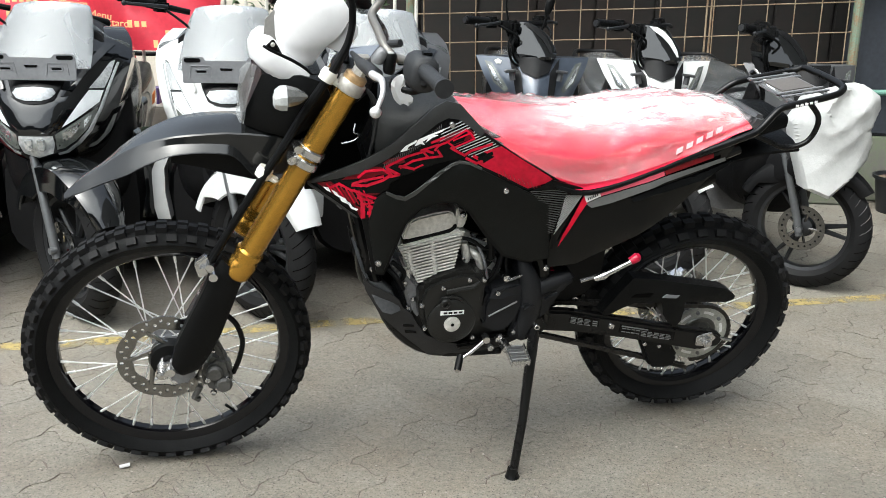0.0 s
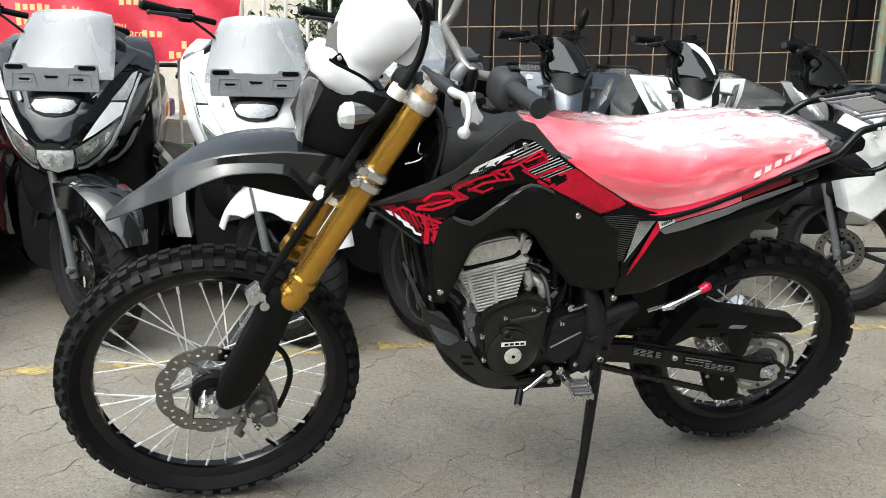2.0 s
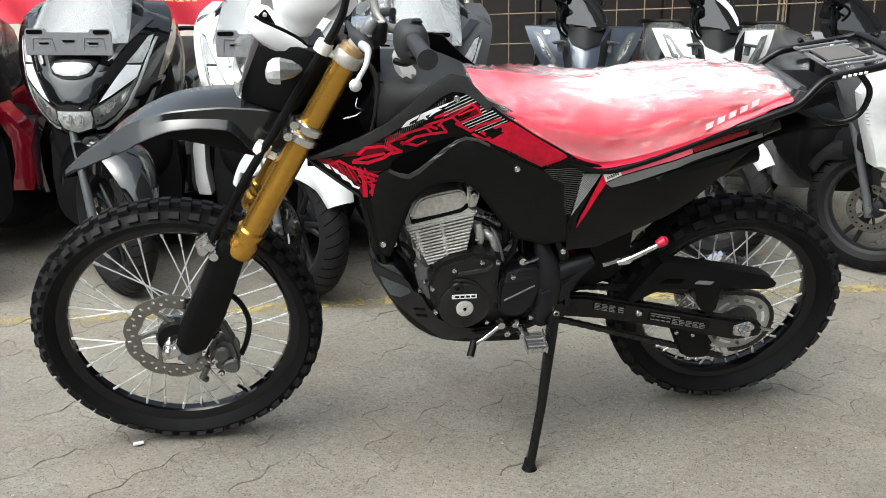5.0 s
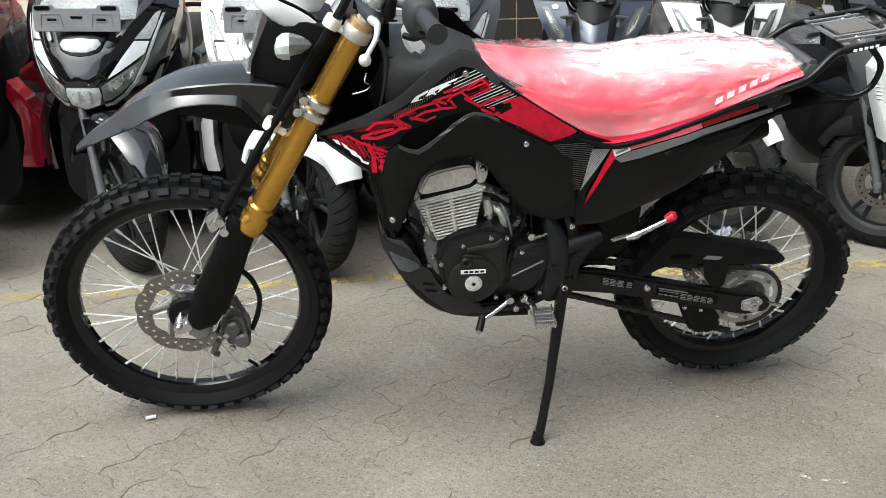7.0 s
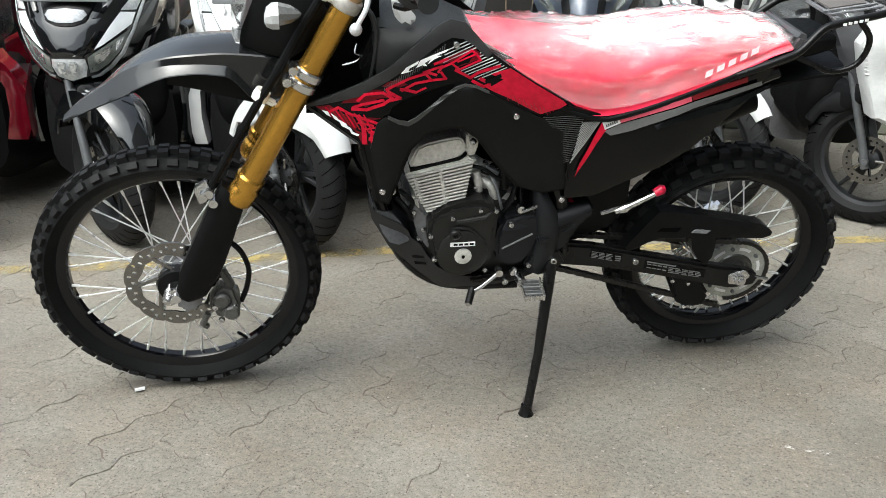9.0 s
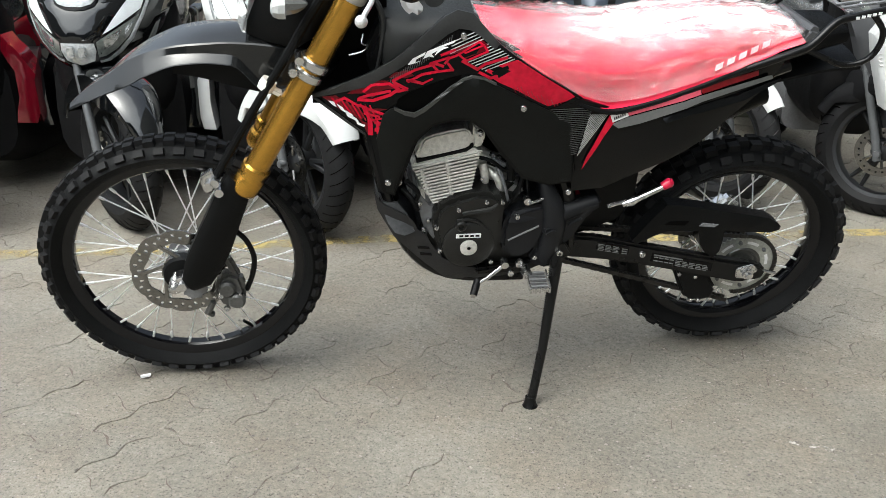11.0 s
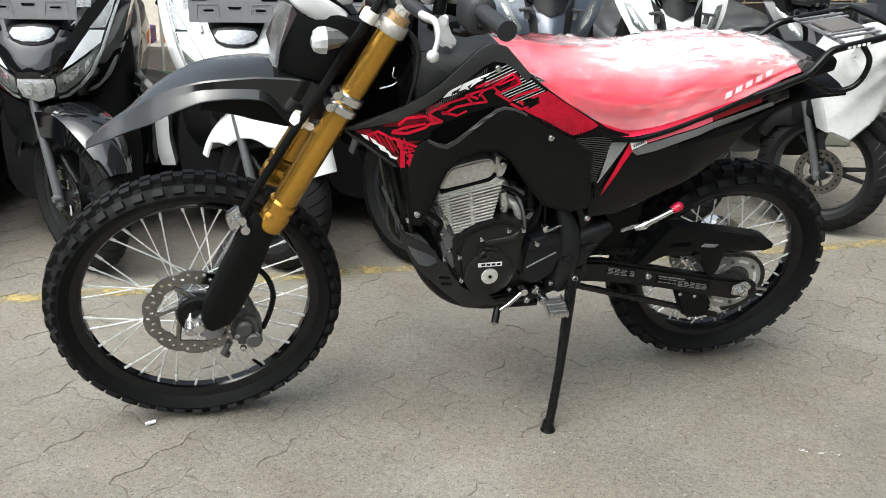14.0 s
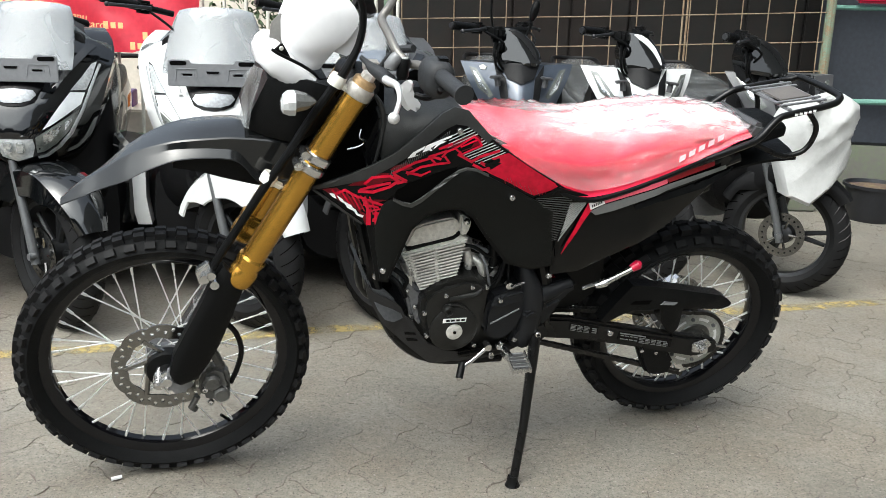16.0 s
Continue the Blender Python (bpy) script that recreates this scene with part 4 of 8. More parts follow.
for pts in ([(0.96, -0.1, 1.19), (0.985, -0.06, 1.15), (0.99, 0.0, 1.11), (1.0, 0.05, 1.06)], [(0.945, -0.15, 1.18), (0.97, -0.11, 1.15), (0.985, -0.05, 1.13), (1.0, 0.0, 1.07)]):
    bm = bmesh.new()
    tube(bm, pts, 0.006, 8, True, 6)
    part("control_cable", bm, BLKMATTE, bike, "black control cable")
bm = bmesh.new()
rings = []
for k in range(7):
    s = k / 6
    rings.append([(0.955 + 0.062 * math.cos(a * 0.6283) * (1 - 0.45 * s * s), -0.02 + 0.06 * math.sin(a * 0.6283) * (1 - 0.35 * s), 1.065 + 0.085 * s + 0.007 * math.sin(a * 2.3 + k)) for a in range(10)])
loft(bm, rings)
part("instrument_wrap", bm, FILM2, bike, "meter wrapped in clear film", 20)

# tank, shrouds, side panels
bm = bmesh.new()
TT = [(0.74, 0.90, 0.965, 0.10), (0.80, 0.88, 0.985, 0.135), (0.86, 0.85, 0.992, 0.150), (0.905, 0.83, 0.99, 0.150), (0.935, 0.85, 0.99, 0.142), (0.952, 0.87, 0.985, 0.125)]
rings = []
for k in range(16):
    x = 0.74 + 0.212 * k / 15
    lo, hi, hw = lerp_table(TT, x)
    cz, hz = (lo + hi) / 2, (hi - lo) / 2
    rings.append([(x, hw * math.copysign(abs(math.cos(a)) ** 0.6, math.cos(a)), cz + hz * math.copysign(abs(math.sin(a)) ** 0.55, math.sin(a))) for a in (q * math.tau / 28 for q in range(28))])
loft(bm, rings)
tank = part("fuel_tank", bm, TANKGREY, bike, "grained charcoal plastic fuel tank", 40)
bm = bmesh.new()
lathe(bm, [(0.034, 0.0), (0.036, 0.012), (0.03, 0.022), (0.0001, 0.024)], "z", (0.86, 0.0, 0.990), 20)
part("fuel_cap", bm, BLKMATTE, bike)
bm = bmesh.new()
tube(bm, [(0.966, 0.118, 1.022), (0.954, 0.126, 1.006), (0.945, 0.130, 0.975), (0.948, 0.130, 0.925), (0.958, 0.126, 0.872)], [0.004, 0.006, 0.006, 0.005, 0.003], 8, True, 5)
part("tank_lip", bm, EDGEGREY, tank, "grey edge of the tank cover")
# Flat black panel added to stand in for the dark void here.
bm = bmesh.new()
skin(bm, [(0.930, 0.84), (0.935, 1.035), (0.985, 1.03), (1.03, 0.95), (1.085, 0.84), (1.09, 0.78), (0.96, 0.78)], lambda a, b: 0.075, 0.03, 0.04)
part("fork_gap_panel", bm, GAPBLK, bike, "black panel filling the dark void behind the fork")
bm = bmesh.new()
tube(bm, [(0.982, 0.084, 0.935), (0.986, 0.092, 0.918), (0.974, 0.092, 0.912), (0.985, 0.092, 0.900), (1.012, 0.092, 0.893)], 0.0022, 6, True, 3)
part("cable_hook", bm, STEEL, bike, "bent wire cable hook")


def side_w(a, b):
    """How far the bodywork stands out from the middle plane."""
    w = 0.160 + 0.02 * max(0.0, min(1.0, (b - 0.70) / 0.15))
    w -= 0.05 * max(0.0, (a - 0.93) / 0.16) ** 1.6
    w -= 0.02 * max(0.0, (b - 0.93) / 0.08)
    return w


SHROUD = [(1.095, 0.820), (1.030, 0.853), (0.985, 0.877), (0.928, 0.912), (0.871, 0.958), (0.828, 0.994), (0.802, 1.007), (0.771, 1.000), (0.748, 0.976), (0.715, 0.944),
          (0.679, 0.918), (0.621, 0.880), (0.569, 0.850), (0.525, 0.824), (0.481, 0.812), (0.497, 0.772), (0.515, 0.725), (0.523, 0.655), (0.522, 0.618), (0.575, 0.610),
          (0.638, 0.630), (0.690, 0.690), (0.735, 0.752), (0.765, 0.775), (0.800, 0.776), (0.842, 0.762), (0.872, 0.728), (0.892, 0.668), (0.919, 0.596), (0.945, 0.602),
          (0.962, 0.690), (0.974, 0.742), (1.041, 0.785)]
for s in (1, -1):
    bm = bmesh.new()
    skin(bm, SHROUD, lambda a, b: s * side_w(a, b), s * 0.014, 0.022, (0, 2), 0.004)
    sh = part("shroud", bm, BLKMATTE, bike, "black plastic shroud with red decals" if s > 0 else "")
    if s < 0:
        continue
    shroud = sh


def decal(outline, material, parent, lift=0.0012, name="decal", label="", size=0.03, base=None):
    bm = bmesh.new()
    f = base or side_w
    skin(bm, outline, lambda a, b: f(a, b) + lift, 0.0008, size)
    return part(name, bm, material, parent, label, 60)


# raised upper border of the shroud
bm = bmesh.new()
edge = [(1.093, 0.822), (1.03, 0.856), (0.985, 0.880), (0.928, 0.915), (0.871, 0.961), (0.828, 0.997), (0.802, 1.010), (0.771, 1.003), (0.746, 0.978), (0.715, 0.946)]
inner = [(0.726, 0.935), (0.752, 0.958), (0.775, 0.972), (0.798, 0.975), (0.82, 0.965), (0.868, 0.930), (0.93, 0.888), (0.985, 0.855), (1.03, 0.838), (1.085, 0.817)]
skin(bm, edge + inner, lambda a, b: side_w(a, b) + 0.005, 0.008, 0.02, (0, 2), 0.003)
part("shroud_border", bm, EDGEGREY, shroud, "grey textured shroud edge")
bm = bmesh.new()
skin(bm, [(0.922, 0.812), (0.904, 0.801), (0.883, 0.796), (0.863, 0.808), (0.841, 0.828), (0.812, 0.855), (0.786, 0.873), (0.769, 0.879), (0.745, 0.875), (0.718, 0.862), (0.665, 0.834), (0.60, 0.80), (0.545, 0.77), (0.530, 0.66), (0.528, 0.625), (0.575, 0.618), (0.634, 0.638), (0.686, 0.698),
          (0.732, 0.760), (0.765, 0.785), (0.803, 0.785), (0.845, 0.772), (0.880, 0.735), (0.90, 0.675), (0.922, 0.606), (0.938, 0.61), (0.953, 0.69), (0.960, 0.735), (0.948, 0.795), (0.935, 0.808)],
     lambda a, b: side_w(a, b) + 0.009, 0.012, 0.022, (0, 2), 0.005)
part("lower_shroud", bm, SHROUDBLK, shroud, "satin black lower shroud")
# Pale ribbon paints the highlight along the scoop's bevelled edge.
bm = bmesh.new()
skin(bm, [(0.925, 0.814), (0.904, 0.804), (0.884, 0.800), (0.866, 0.811), (0.843, 0.831), (0.814, 0.858), (0.787, 0.877), (0.769, 0.883), (0.745, 0.879), (0.718, 0.866),
          (0.719, 0.861), (0.745, 0.874), (0.769, 0.878), (0.785, 0.872), (0.811, 0.852), (0.839, 0.825), (0.862, 0.803), (0.883, 0.790), (0.904, 0.796), (0.925, 0.808)], lambda a, b: side_w(a, b) + 0.011, 0.010, 0.02, (0, 2), 0.004)
part("scoop_edge", bm, EDGESCOOP, shroud, "pale highlight ribbon on the air scoop edge")
# Flat black patch paints the shade inside the scoop.
decal([(0.922, 0.818), (0.918, 0.832), (0.895, 0.848), (0.851, 0.866), (0.814, 0.878), (0.79, 0.884), (0.795, 0.865), (0.84, 0.82), (0.88, 0.79), (0.905, 0.80)], GAPBLK, shroud, 0.0015, "air_scoop", "flat black patch for the shaded air scoop", 0.03)

# decals: a red field, angular red strokes, grey hatching, pale slanted marks
def ribbon(bm, pts, width, f):
    """A flat stroke of constant width along points in the side plane."""
    for (x0, z0), (x1, z1) in zip(pts, pts[1:]):
        d = Vector((x1 - x0, z1 - z0))
        k = d.normalized() * width * 0.35
        n = Vector((-d.y, d.x)).normalized() * width / 2
        q = [(x0 - k.x + n.x, z0 - k.y + n.y), (x1 + k.x + n.x, z1 + k.y + n.y), (x1 + k.x - n.x, z1 + k.y - n.y), (x0 - k.x - n.x, z0 - k.y - n.y)]
        skin(bm, q, f, 0.0006, 0.06)
    return bm


def stroke(pts, width, material, parent, lift, name="decal", label="", base=None):
    f = base or side_w
    return part(name, ribbon(bmesh.new(), pts, width, lambda a, b: f(a, b) + lift), material, parent, label, 60)


decal([(0.985, 0.868), (0.93, 0.898), (0.868, 0.94), (0.815, 0.972), (0.79, 0.982), (0.762, 0.975), (0.74, 0.955), (0.68, 0.915), (0.621, 0.876), (0.569, 0.847), (0.54, 0.832), (0.60, 0.806), (0.65, 0.824), (0.705, 0.854), (0.745, 0.879),
       (0.775, 0.888), (0.81, 0.879), (0.868, 0.852), (0.925, 0.818), (0.935, 0.812), (0.925, 0.745), (0.98, 0.745), (1.06, 0.802), (1.07, 0.818), (1.03, 0.842)], DECALBLK, shroud, 0.0009, "decal_ground", "glossy black decal film")
decal([(0.735, 0.880), (0.713, 0.876), (0.690, 0.890), (0.717, 0.902), (0.677, 0.914), (0.620, 0.878), (0.560, 0.842), (0.548, 0.832), (0.564, 0.822), (0.603, 0.810), (0.625, 0.821), (0.669, 0.846), (0.712, 0.866)], RED, shroud, 0.0018, "decal", "glossy red decal")
stroke([(0.725, 0.886), (0.698, 0.898)], 0.008, DECALBLK, shroud, 0.0026)
for k in range(16):
    x0 = 0.675 - 0.0075 * k
    z0 = 0.843 - 0.0033 * k + 0.004 * (k % 3)
    stroke([(x0, z0), (x0 + 0.006, z0 + 0.012)], 0.0014, REDDARK, shroud, 0.0026, "decal_fleck")
for pts, w in (([(0.799, 0.926), (0.758, 0.950), (0.748, 0.943), (0.740, 0.932), (0.782, 0.913), (0.799, 0.926)], 0.0042), ([(0.786, 0.929), (0.751, 0.943)], 0.0035),
               ([(0.790, 0.912), (0.759, 0.895), (0.743, 0.906), (0.700, 0.919)], 0.006), ([(0.737, 0.892), (0.722, 0.884)], 0.007), ([(0.754, 0.888), (0.731, 0.876), (0.718, 0.879)], 0.006),
               ([(0.818, 0.920), (0.854, 0.908), (0.838, 0.891), (0.809, 0.894), (0.819, 0.907)], 0.005), ([(0.807, 0.935), (0.833, 0.925)], 0.005), ([(0.799, 0.926), (0.818, 0.918), (0.825, 0.908)], 0.005),
               ([(0.928, 0.873), (0.884, 0.895), (0.844, 0.907), (0.829, 0.902)], 0.0055), ([(0.898, 0.870), (0.871, 0.885), (0.840, 0.891)], 0.0055), ([(0.869, 0.866), (0.888, 0.871), (0.900, 0.873)], 0.006), ([(0.869, 0.866), (0.850, 0.875)], 0.004),
               ([(0.928, 0.873), (0.917, 0.850), (0.901, 0.854), (0.924, 0.867)], 0.0065), ([(0.986, 0.846), (0.972, 0.861), (0.936, 0.866), (0.917, 0.854)], 0.0058), ([(0.917, 0.854), (0.935, 0.841), (0.968, 0.827), (0.997, 0.826)], 0.007),
               ([(0.995, 0.830), (0.977, 0.838), (0.935, 0.850)], 0.006), ([(1.042, 0.815), (1.025, 0.826), (1.000, 0.813), (0.984, 0.810), (0.974, 0.779)], 0.006), ([(0.974, 0.779), (0.938, 0.789), (0.925, 0.794)], 0.0042), ([(0.982, 0.808), (0.944, 0.795), (0.932, 0.800)], 0.006),
               ([(0.974, 0.781), (0.972, 0.748)], 0.010), ([(0.961, 0.775), (0.930, 0.772)], 0.007), ([(0.961, 0.758), (0.927, 0.756)], 0.009), ([(0.958, 0.772), (0.957, 0.75)], 0.006), ([(0.985, 0.795), (0.955, 0.79)], 0.005)):
    stroke(pts, w, RED, shroud, 0.0022)
for k in range(9):
    x0 = 1.05 - 0.0095 * k
    stroke([(x0, 0.822 - 0.001 * k), (x0 - 0.020, 0.797 - 0.0035 * k)], 0.003, REDDARK if k % 2 else RED, shroud, 0.0018, "pinstripe")
for k in range(14):
    x1, z1 = 0.763 - 0.006 * k, 0.970 - 0.0042 * k
    x0 = 0.812 + 0.001 * k if k < 4 else 0.741 if k < 8 else 0.778 - 0.007 * (k - 8)
    stroke([(x0, z1 - 0.42 * (x0 - x1)), (x1, z1)], 0.0019, STRIPE, shroud, 0.0016, "pinstripe")
for k in range(26):
    x0 = 0.812 + 0.0048 * k
    z0 = 0.962 - 0.0033 * k
    stroke([(x0, z0), (x0 + 0.003, z0 - 0.016)], 0.0013, HATCH, shroud, 0.0016, "pinstripe")
# slanted pale marks in place of the model lettering
for pts in ([(1.020, 0.836), (1.005, 0.850), (0.977, 0.871), (0.937, 0.872), (0.945, 0.864), (0.912, 0.856), (0.947, 0.853), (0.970, 0.832), (0.985, 0.842)], [(0.937, 0.879), (0.927, 0.888), (0.900, 0.895), (0.887, 0.882), (0.905, 0.877)],
            [(0.837, 0.926), (0.809, 0.938), (0.754, 0.956), (0.736, 0.940), (0.744, 0.933), (0.790, 0.916), (0.801, 0.929), (0.821, 0.924)], [(1.070, 0.821), (1.042, 0.829), (1.017, 0.812), (0.999, 0.809), (0.987, 0.786), (0.992, 0.775), (1.002, 0.784), (1.035, 0.798)],
            [(0.977, 0.809), (0.939, 0.808), (0.967, 0.798), (0.936, 0.793), (0.980, 0.785)], [(0.995, 0.780), (0.934, 0.778), (0.928, 0.743), (0.978, 0.745), (0.985, 0.762)]):
    decal(pts, REDFILL, shroud, 0.0013, "decal", "deep red decal fill", 0.06)
for pts in ([(0.901, 0.905), (0.890, 0.919), (0.865, 0.932), (0.867, 0.926), (0.883, 0.917), (0.886, 0.909), (0.874, 0.914)], [(0.870, 0.918), (0.862, 0.933), (0.836, 0.943), (0.841, 0.935), (0.853, 0.928), (0.848, 0.921), (0.858, 0.923)], [(0.847, 0.925), (0.836, 0.943), (0.806, 0.954), (0.809, 0.949), (0.829, 0.942), (0.819, 0.941), (0.834, 0.935)],
            [(1.058, 0.815), (1.046, 0.814), (1.041, 0.803), (1.049, 0.806)], [(1.041, 0.811), (1.029, 0.804), (1.021, 0.792), (1.033, 0.798)], [(1.026, 0.799), (1.010, 0.791), (1.003, 0.777), (1.019, 0.784)], [(1.007, 0.785), (1.001, 0.782), (0.995, 0.772), (0.983, 0.768), (0.986, 0.763), (0.999, 0.768)]):
    decal(pts, WHITE, shroud, 0.003, "pale_mark", "white slanted marks", 0.06)
bm = bmesh.new()
skin(bm, [(1.09, 0.815), (1.045, 0.785), (0.985, 0.744), (0.985, 0.749), (1.04, 0.789), (1.085, 0.818)], lambda a, b: side_w(a, b) + 0.003, 0.004, 0.04)
part("shroud_lip", bm, EDGEGREY, shroud)
fixings("bolt", [(a, side_w(a, b) + (0.008 if b < 0.85 else 0.002), b) for a, b in ((0.790, 0.962), (0.657, 0.81), (0.532, 0.60), (0.935, 0.635))], STEEL, shroud, 0.0075, 0.007, "bright hex socket bolt")

# hatched panel between shroud and tail, then the glossy tail panel
bm = bmesh.new()
skin(bm, [(0.545, 0.830), (0.520, 0.822), (0.470, 0.808), (0.500, 0.735), (0.520, 0.645), (0.530, 0.70), (0.555, 0.775), (0.60, 0.803)], lambda a, b: side_w(a, b) + 0.004, 0.008, 0.03)
hp = part("hatched_panel", bm, DECALBLK, bike, "black panel with fine grey hatching")
HE = [(0.687, 0.534, 0.524), (0.717, 0.544, 0.520), (0.762, 0.563, 0.513), (0.792, 0.585, 0.508), (0.804, 0.598, 0.506)]
for k in range(25):
    z0 = 0.690 + 0.0047 * k
    x1, x0 = lerp_table(HE, z0)
    stroke([(x1, z0), (x0, z0 + 0.003)], 0.0013, HATCH, hp, 0.0053, "pinstripe")


def tail_w(a, b):
    return 0.172 - 0.05 * max(0.0, (0.30 - a) / 0.25) - 0.03 * max(0.0, (0.70 - b) / 0.12)


for s in (1, -1):
    bm = bmesh.new()
    skin(bm, [(0.485, 0.808), (0.44, 0.800), (0.371, 0.826), (0.275, 0.856), (0.178, 0.886), (0.075, 0.915), (0.069, 0.880), (0.10, 0.828), (0.178, 0.762), (0.23, 0.719), (0.31, 0.668), (0.378, 0.630), (0.445, 0.592), (0.515, 0.585), (0.528, 0.642), (0.523, 0.700), (0.514, 0.764), (0.505, 0.808), (0.492, 0.811)],
         lambda a, b: s * tail_w(a, b), s * 0.012, 0.025, (0, 2), 0.004)
    sp = part("side_panel", bm, BLKGLOSS, bike, "glossy black rear side panel" if s > 0 else "")
    if s > 0:
        side_panel = sp
decal([(0.466, 0.790), (0.460, 0.786), (0.454, 0.773), (0.473, 0.738), (0.494, 0.692), (0.508, 0.655), (0.504, 0.690), (0.485, 0.740)], RED, side_panel, 0.008, "decal", "red edge stripe", 0.03, tail_w)
for k in range(13):
    u = (k + 0.5) / 13
    stroke([(0.506 + 0.019 * u, 0.810 - 0.123 * u), (0.506 - 0.043 * u, 0.810 - 0.012 * u)], 0.0016, STRIPE, side_panel, 0.004, "pinstripe", "", tail_w)
decal([(0.436, 0.802), (0.355, 0.826), (0.275, 0.846), (0.268, 0.831), (0.35, 0.808), (0.428, 0.786)], PINK, side_panel, 0.008, "decal", "faded pink stripe", 0.03, tail_w)
decal([(0.275, 0.846), (0.138, 0.874), (0.135, 0.862), (0.265, 0.832)], REDDARK, side_panel, 0.008, "decal", "dark red stripe", 0.03, tail_w)
decal([(0.428, 0.783), (0.267, 0.828), (0.10, 0.860), (0.095, 0.851), (0.264, 0.813), (0.398, 0.768), (0.443, 0.758), (0.458, 0.768)], GREYDECAL, side_panel, 0.008, "decal", "pale grey stripe", 0.03, tail_w)
decal([(0.466, 0.790), (0.434, 0.804), (0.424, 0.787), (0.458, 0.772)], WHITE, side_panel, 0.0085, "sticker", "small white barcode sticker", 0.05, tail_w)
bm = bmesh.new()
for k in range(6):
    x0 = 0.457 - 0.0042 * k
    skin(bm, [(x0, 0.784 + 0.0019 * k), (x0 - 0.0024, 0.785 + 0.0019 * k), (x0 - 0.004, 0.779 + 0.0019 * k), (x0 - 0.0016, 0.778 + 0.0019 * k)], lambda a, b: tail_w(a, b) + 0.0092, 0.0006, 0.1)
part("sticker_print", bm, BLKMATTE, side_panel)
bm = bmesh.new()
skin(bm, [(0.345, 0.776), (0.308, 0.792), (0.18, 0.820), (0.070, 0.848), (0.085, 0.838), (0.159, 0.809), (0.304, 0.779), (0.338, 0.768)], lambda a, b: tail_w(a, b) + 0.004 + 0.7 * max(0.0, 0.82 - 0.27 * (a - 0.18) - b), 0.010, 0.02, (0, 2), 0.002)
part("panel_ridge", bm, BLKGLOSS, side_panel)

# inner bodies that close the space behind the panels
bm = bmesh.new()
prism(bm, [(0.98, 0.90), (0.95, 0.80), (0.88, 0.76), (0.78, 0.785), (0.70, 0.72), (0.62, 0.64), (0.50, 0.62), (0.38, 0.66), (0.25, 0.75), (0.10, 0.87), (0.25, 0.87), (0.45, 0.82), (0.70, 0.93), (0.80, 0.97), (0.95, 0.98)], -0.125, 0.125, 0.01)
part("airbox", bm, BLKMATTE, bike)
# Black block added to fill the dark space between engine and swingarm.
bm = bmesh.new()
prism(bm, [(0.60, 0.63), (0.44, 0.60), (0.33, 0.60), (0.33, 0.52), (0.36, 0.46), (0.46, 0.42), (0.56, 0.40), (0.62, 0.50)], -0.06, 0.07, 0.01)
part("inner_filler", bm, BLKMATTE, bike)
bm = bmesh.new()
tube(bm, [(1.0, 0.0, 0.93), (0.97, 0.0, 0.80), (0.935, 0.0, 0.62), (0.915, 0.0, 0.50)], 0.024, 12, True, 4)
for s in (1, -1):
    tube(bm, [(0.975, s * 0.03, 0.74), (0.955, s * 0.075, 0.64), (0.93, s * 0.085, 0.55), (0.88, s * 0.09, 0.42), (0.78, s * 0.10, 0.345), (0.60, s * 0.11, 0.34)], 0.014, 10, True, 4)
    tube(bm, [(1.0, s * 0.03, 0.95), (0.85, s * 0.09, 0.86), (0.62, s * 0.11, 0.74), (0.52, s * 0.11, 0.58), (0.50, s * 0.11, 0.42)], 0.02, 10, True, 4)
    tube(bm, [(0.55, s * 0.11, 0.70), (0.30, s * 0.12, 0.78), (0.05, s * 0.11, 0.87)], 0.014, 10)
part("frame", bm, FRAMEBLK, bike, "black steel frame")
bm = bmesh.new()
tube(bm, [(0.42, -0.02, 0.50), (0.50, -0.02, 0.76)], 0.028, 14)
for k in range(7):
    lathe(bm, [(0.03, -0.006), (0.042, 0.0), (0.03, 0.006)], "z", (0.425 + 0.009 * k, -0.02, 0.53 + 0.03 * k), 18)
part("shock_absorber", bm, REDPLAST, bike, "red rear shock spring")

# seat
ST = [(0.012, 0.920, 0.930, 0.09), (0.03, 0.922, 0.945, 0.115), (0.08, 0.914, 0.950, 0.13), (0.12, 0.904, 0.954, 0.145), (0.20, 0.876, 0.957, 0.160), (0.30, 0.844, 0.948, 0.171), (0.40, 0.815, 0.928, 0.177),
      (0.47, 0.803, 0.922, 0.177), (0.54, 0.822, 0.930, 0.171), (0.62, 0.866, 0.942, 0.153), (0.70, 0.912, 0.953, 0.127), (0.75, 0.938, 0.960, 0.113), (0.775, 0.950, 0.960, 0.10)]


def film_wrinkle(x, c, s):
    """Sharp drawn folds: long ones fanning along the seat, short ones across it."""
    a = 1 - abs(noise.noise(Vector((x * 9 + c * 1.5, c * 5 - x * 4, s * 4)))) * 2.2
    b = 1 - abs(noise.noise(Vector((x * 20 - c * 4, c * 7 + x * 8, s * 6 + 3)))) * 2.2
    return max(0.0, a) ** 3 + 0.35 * max(0.0, b) ** 3


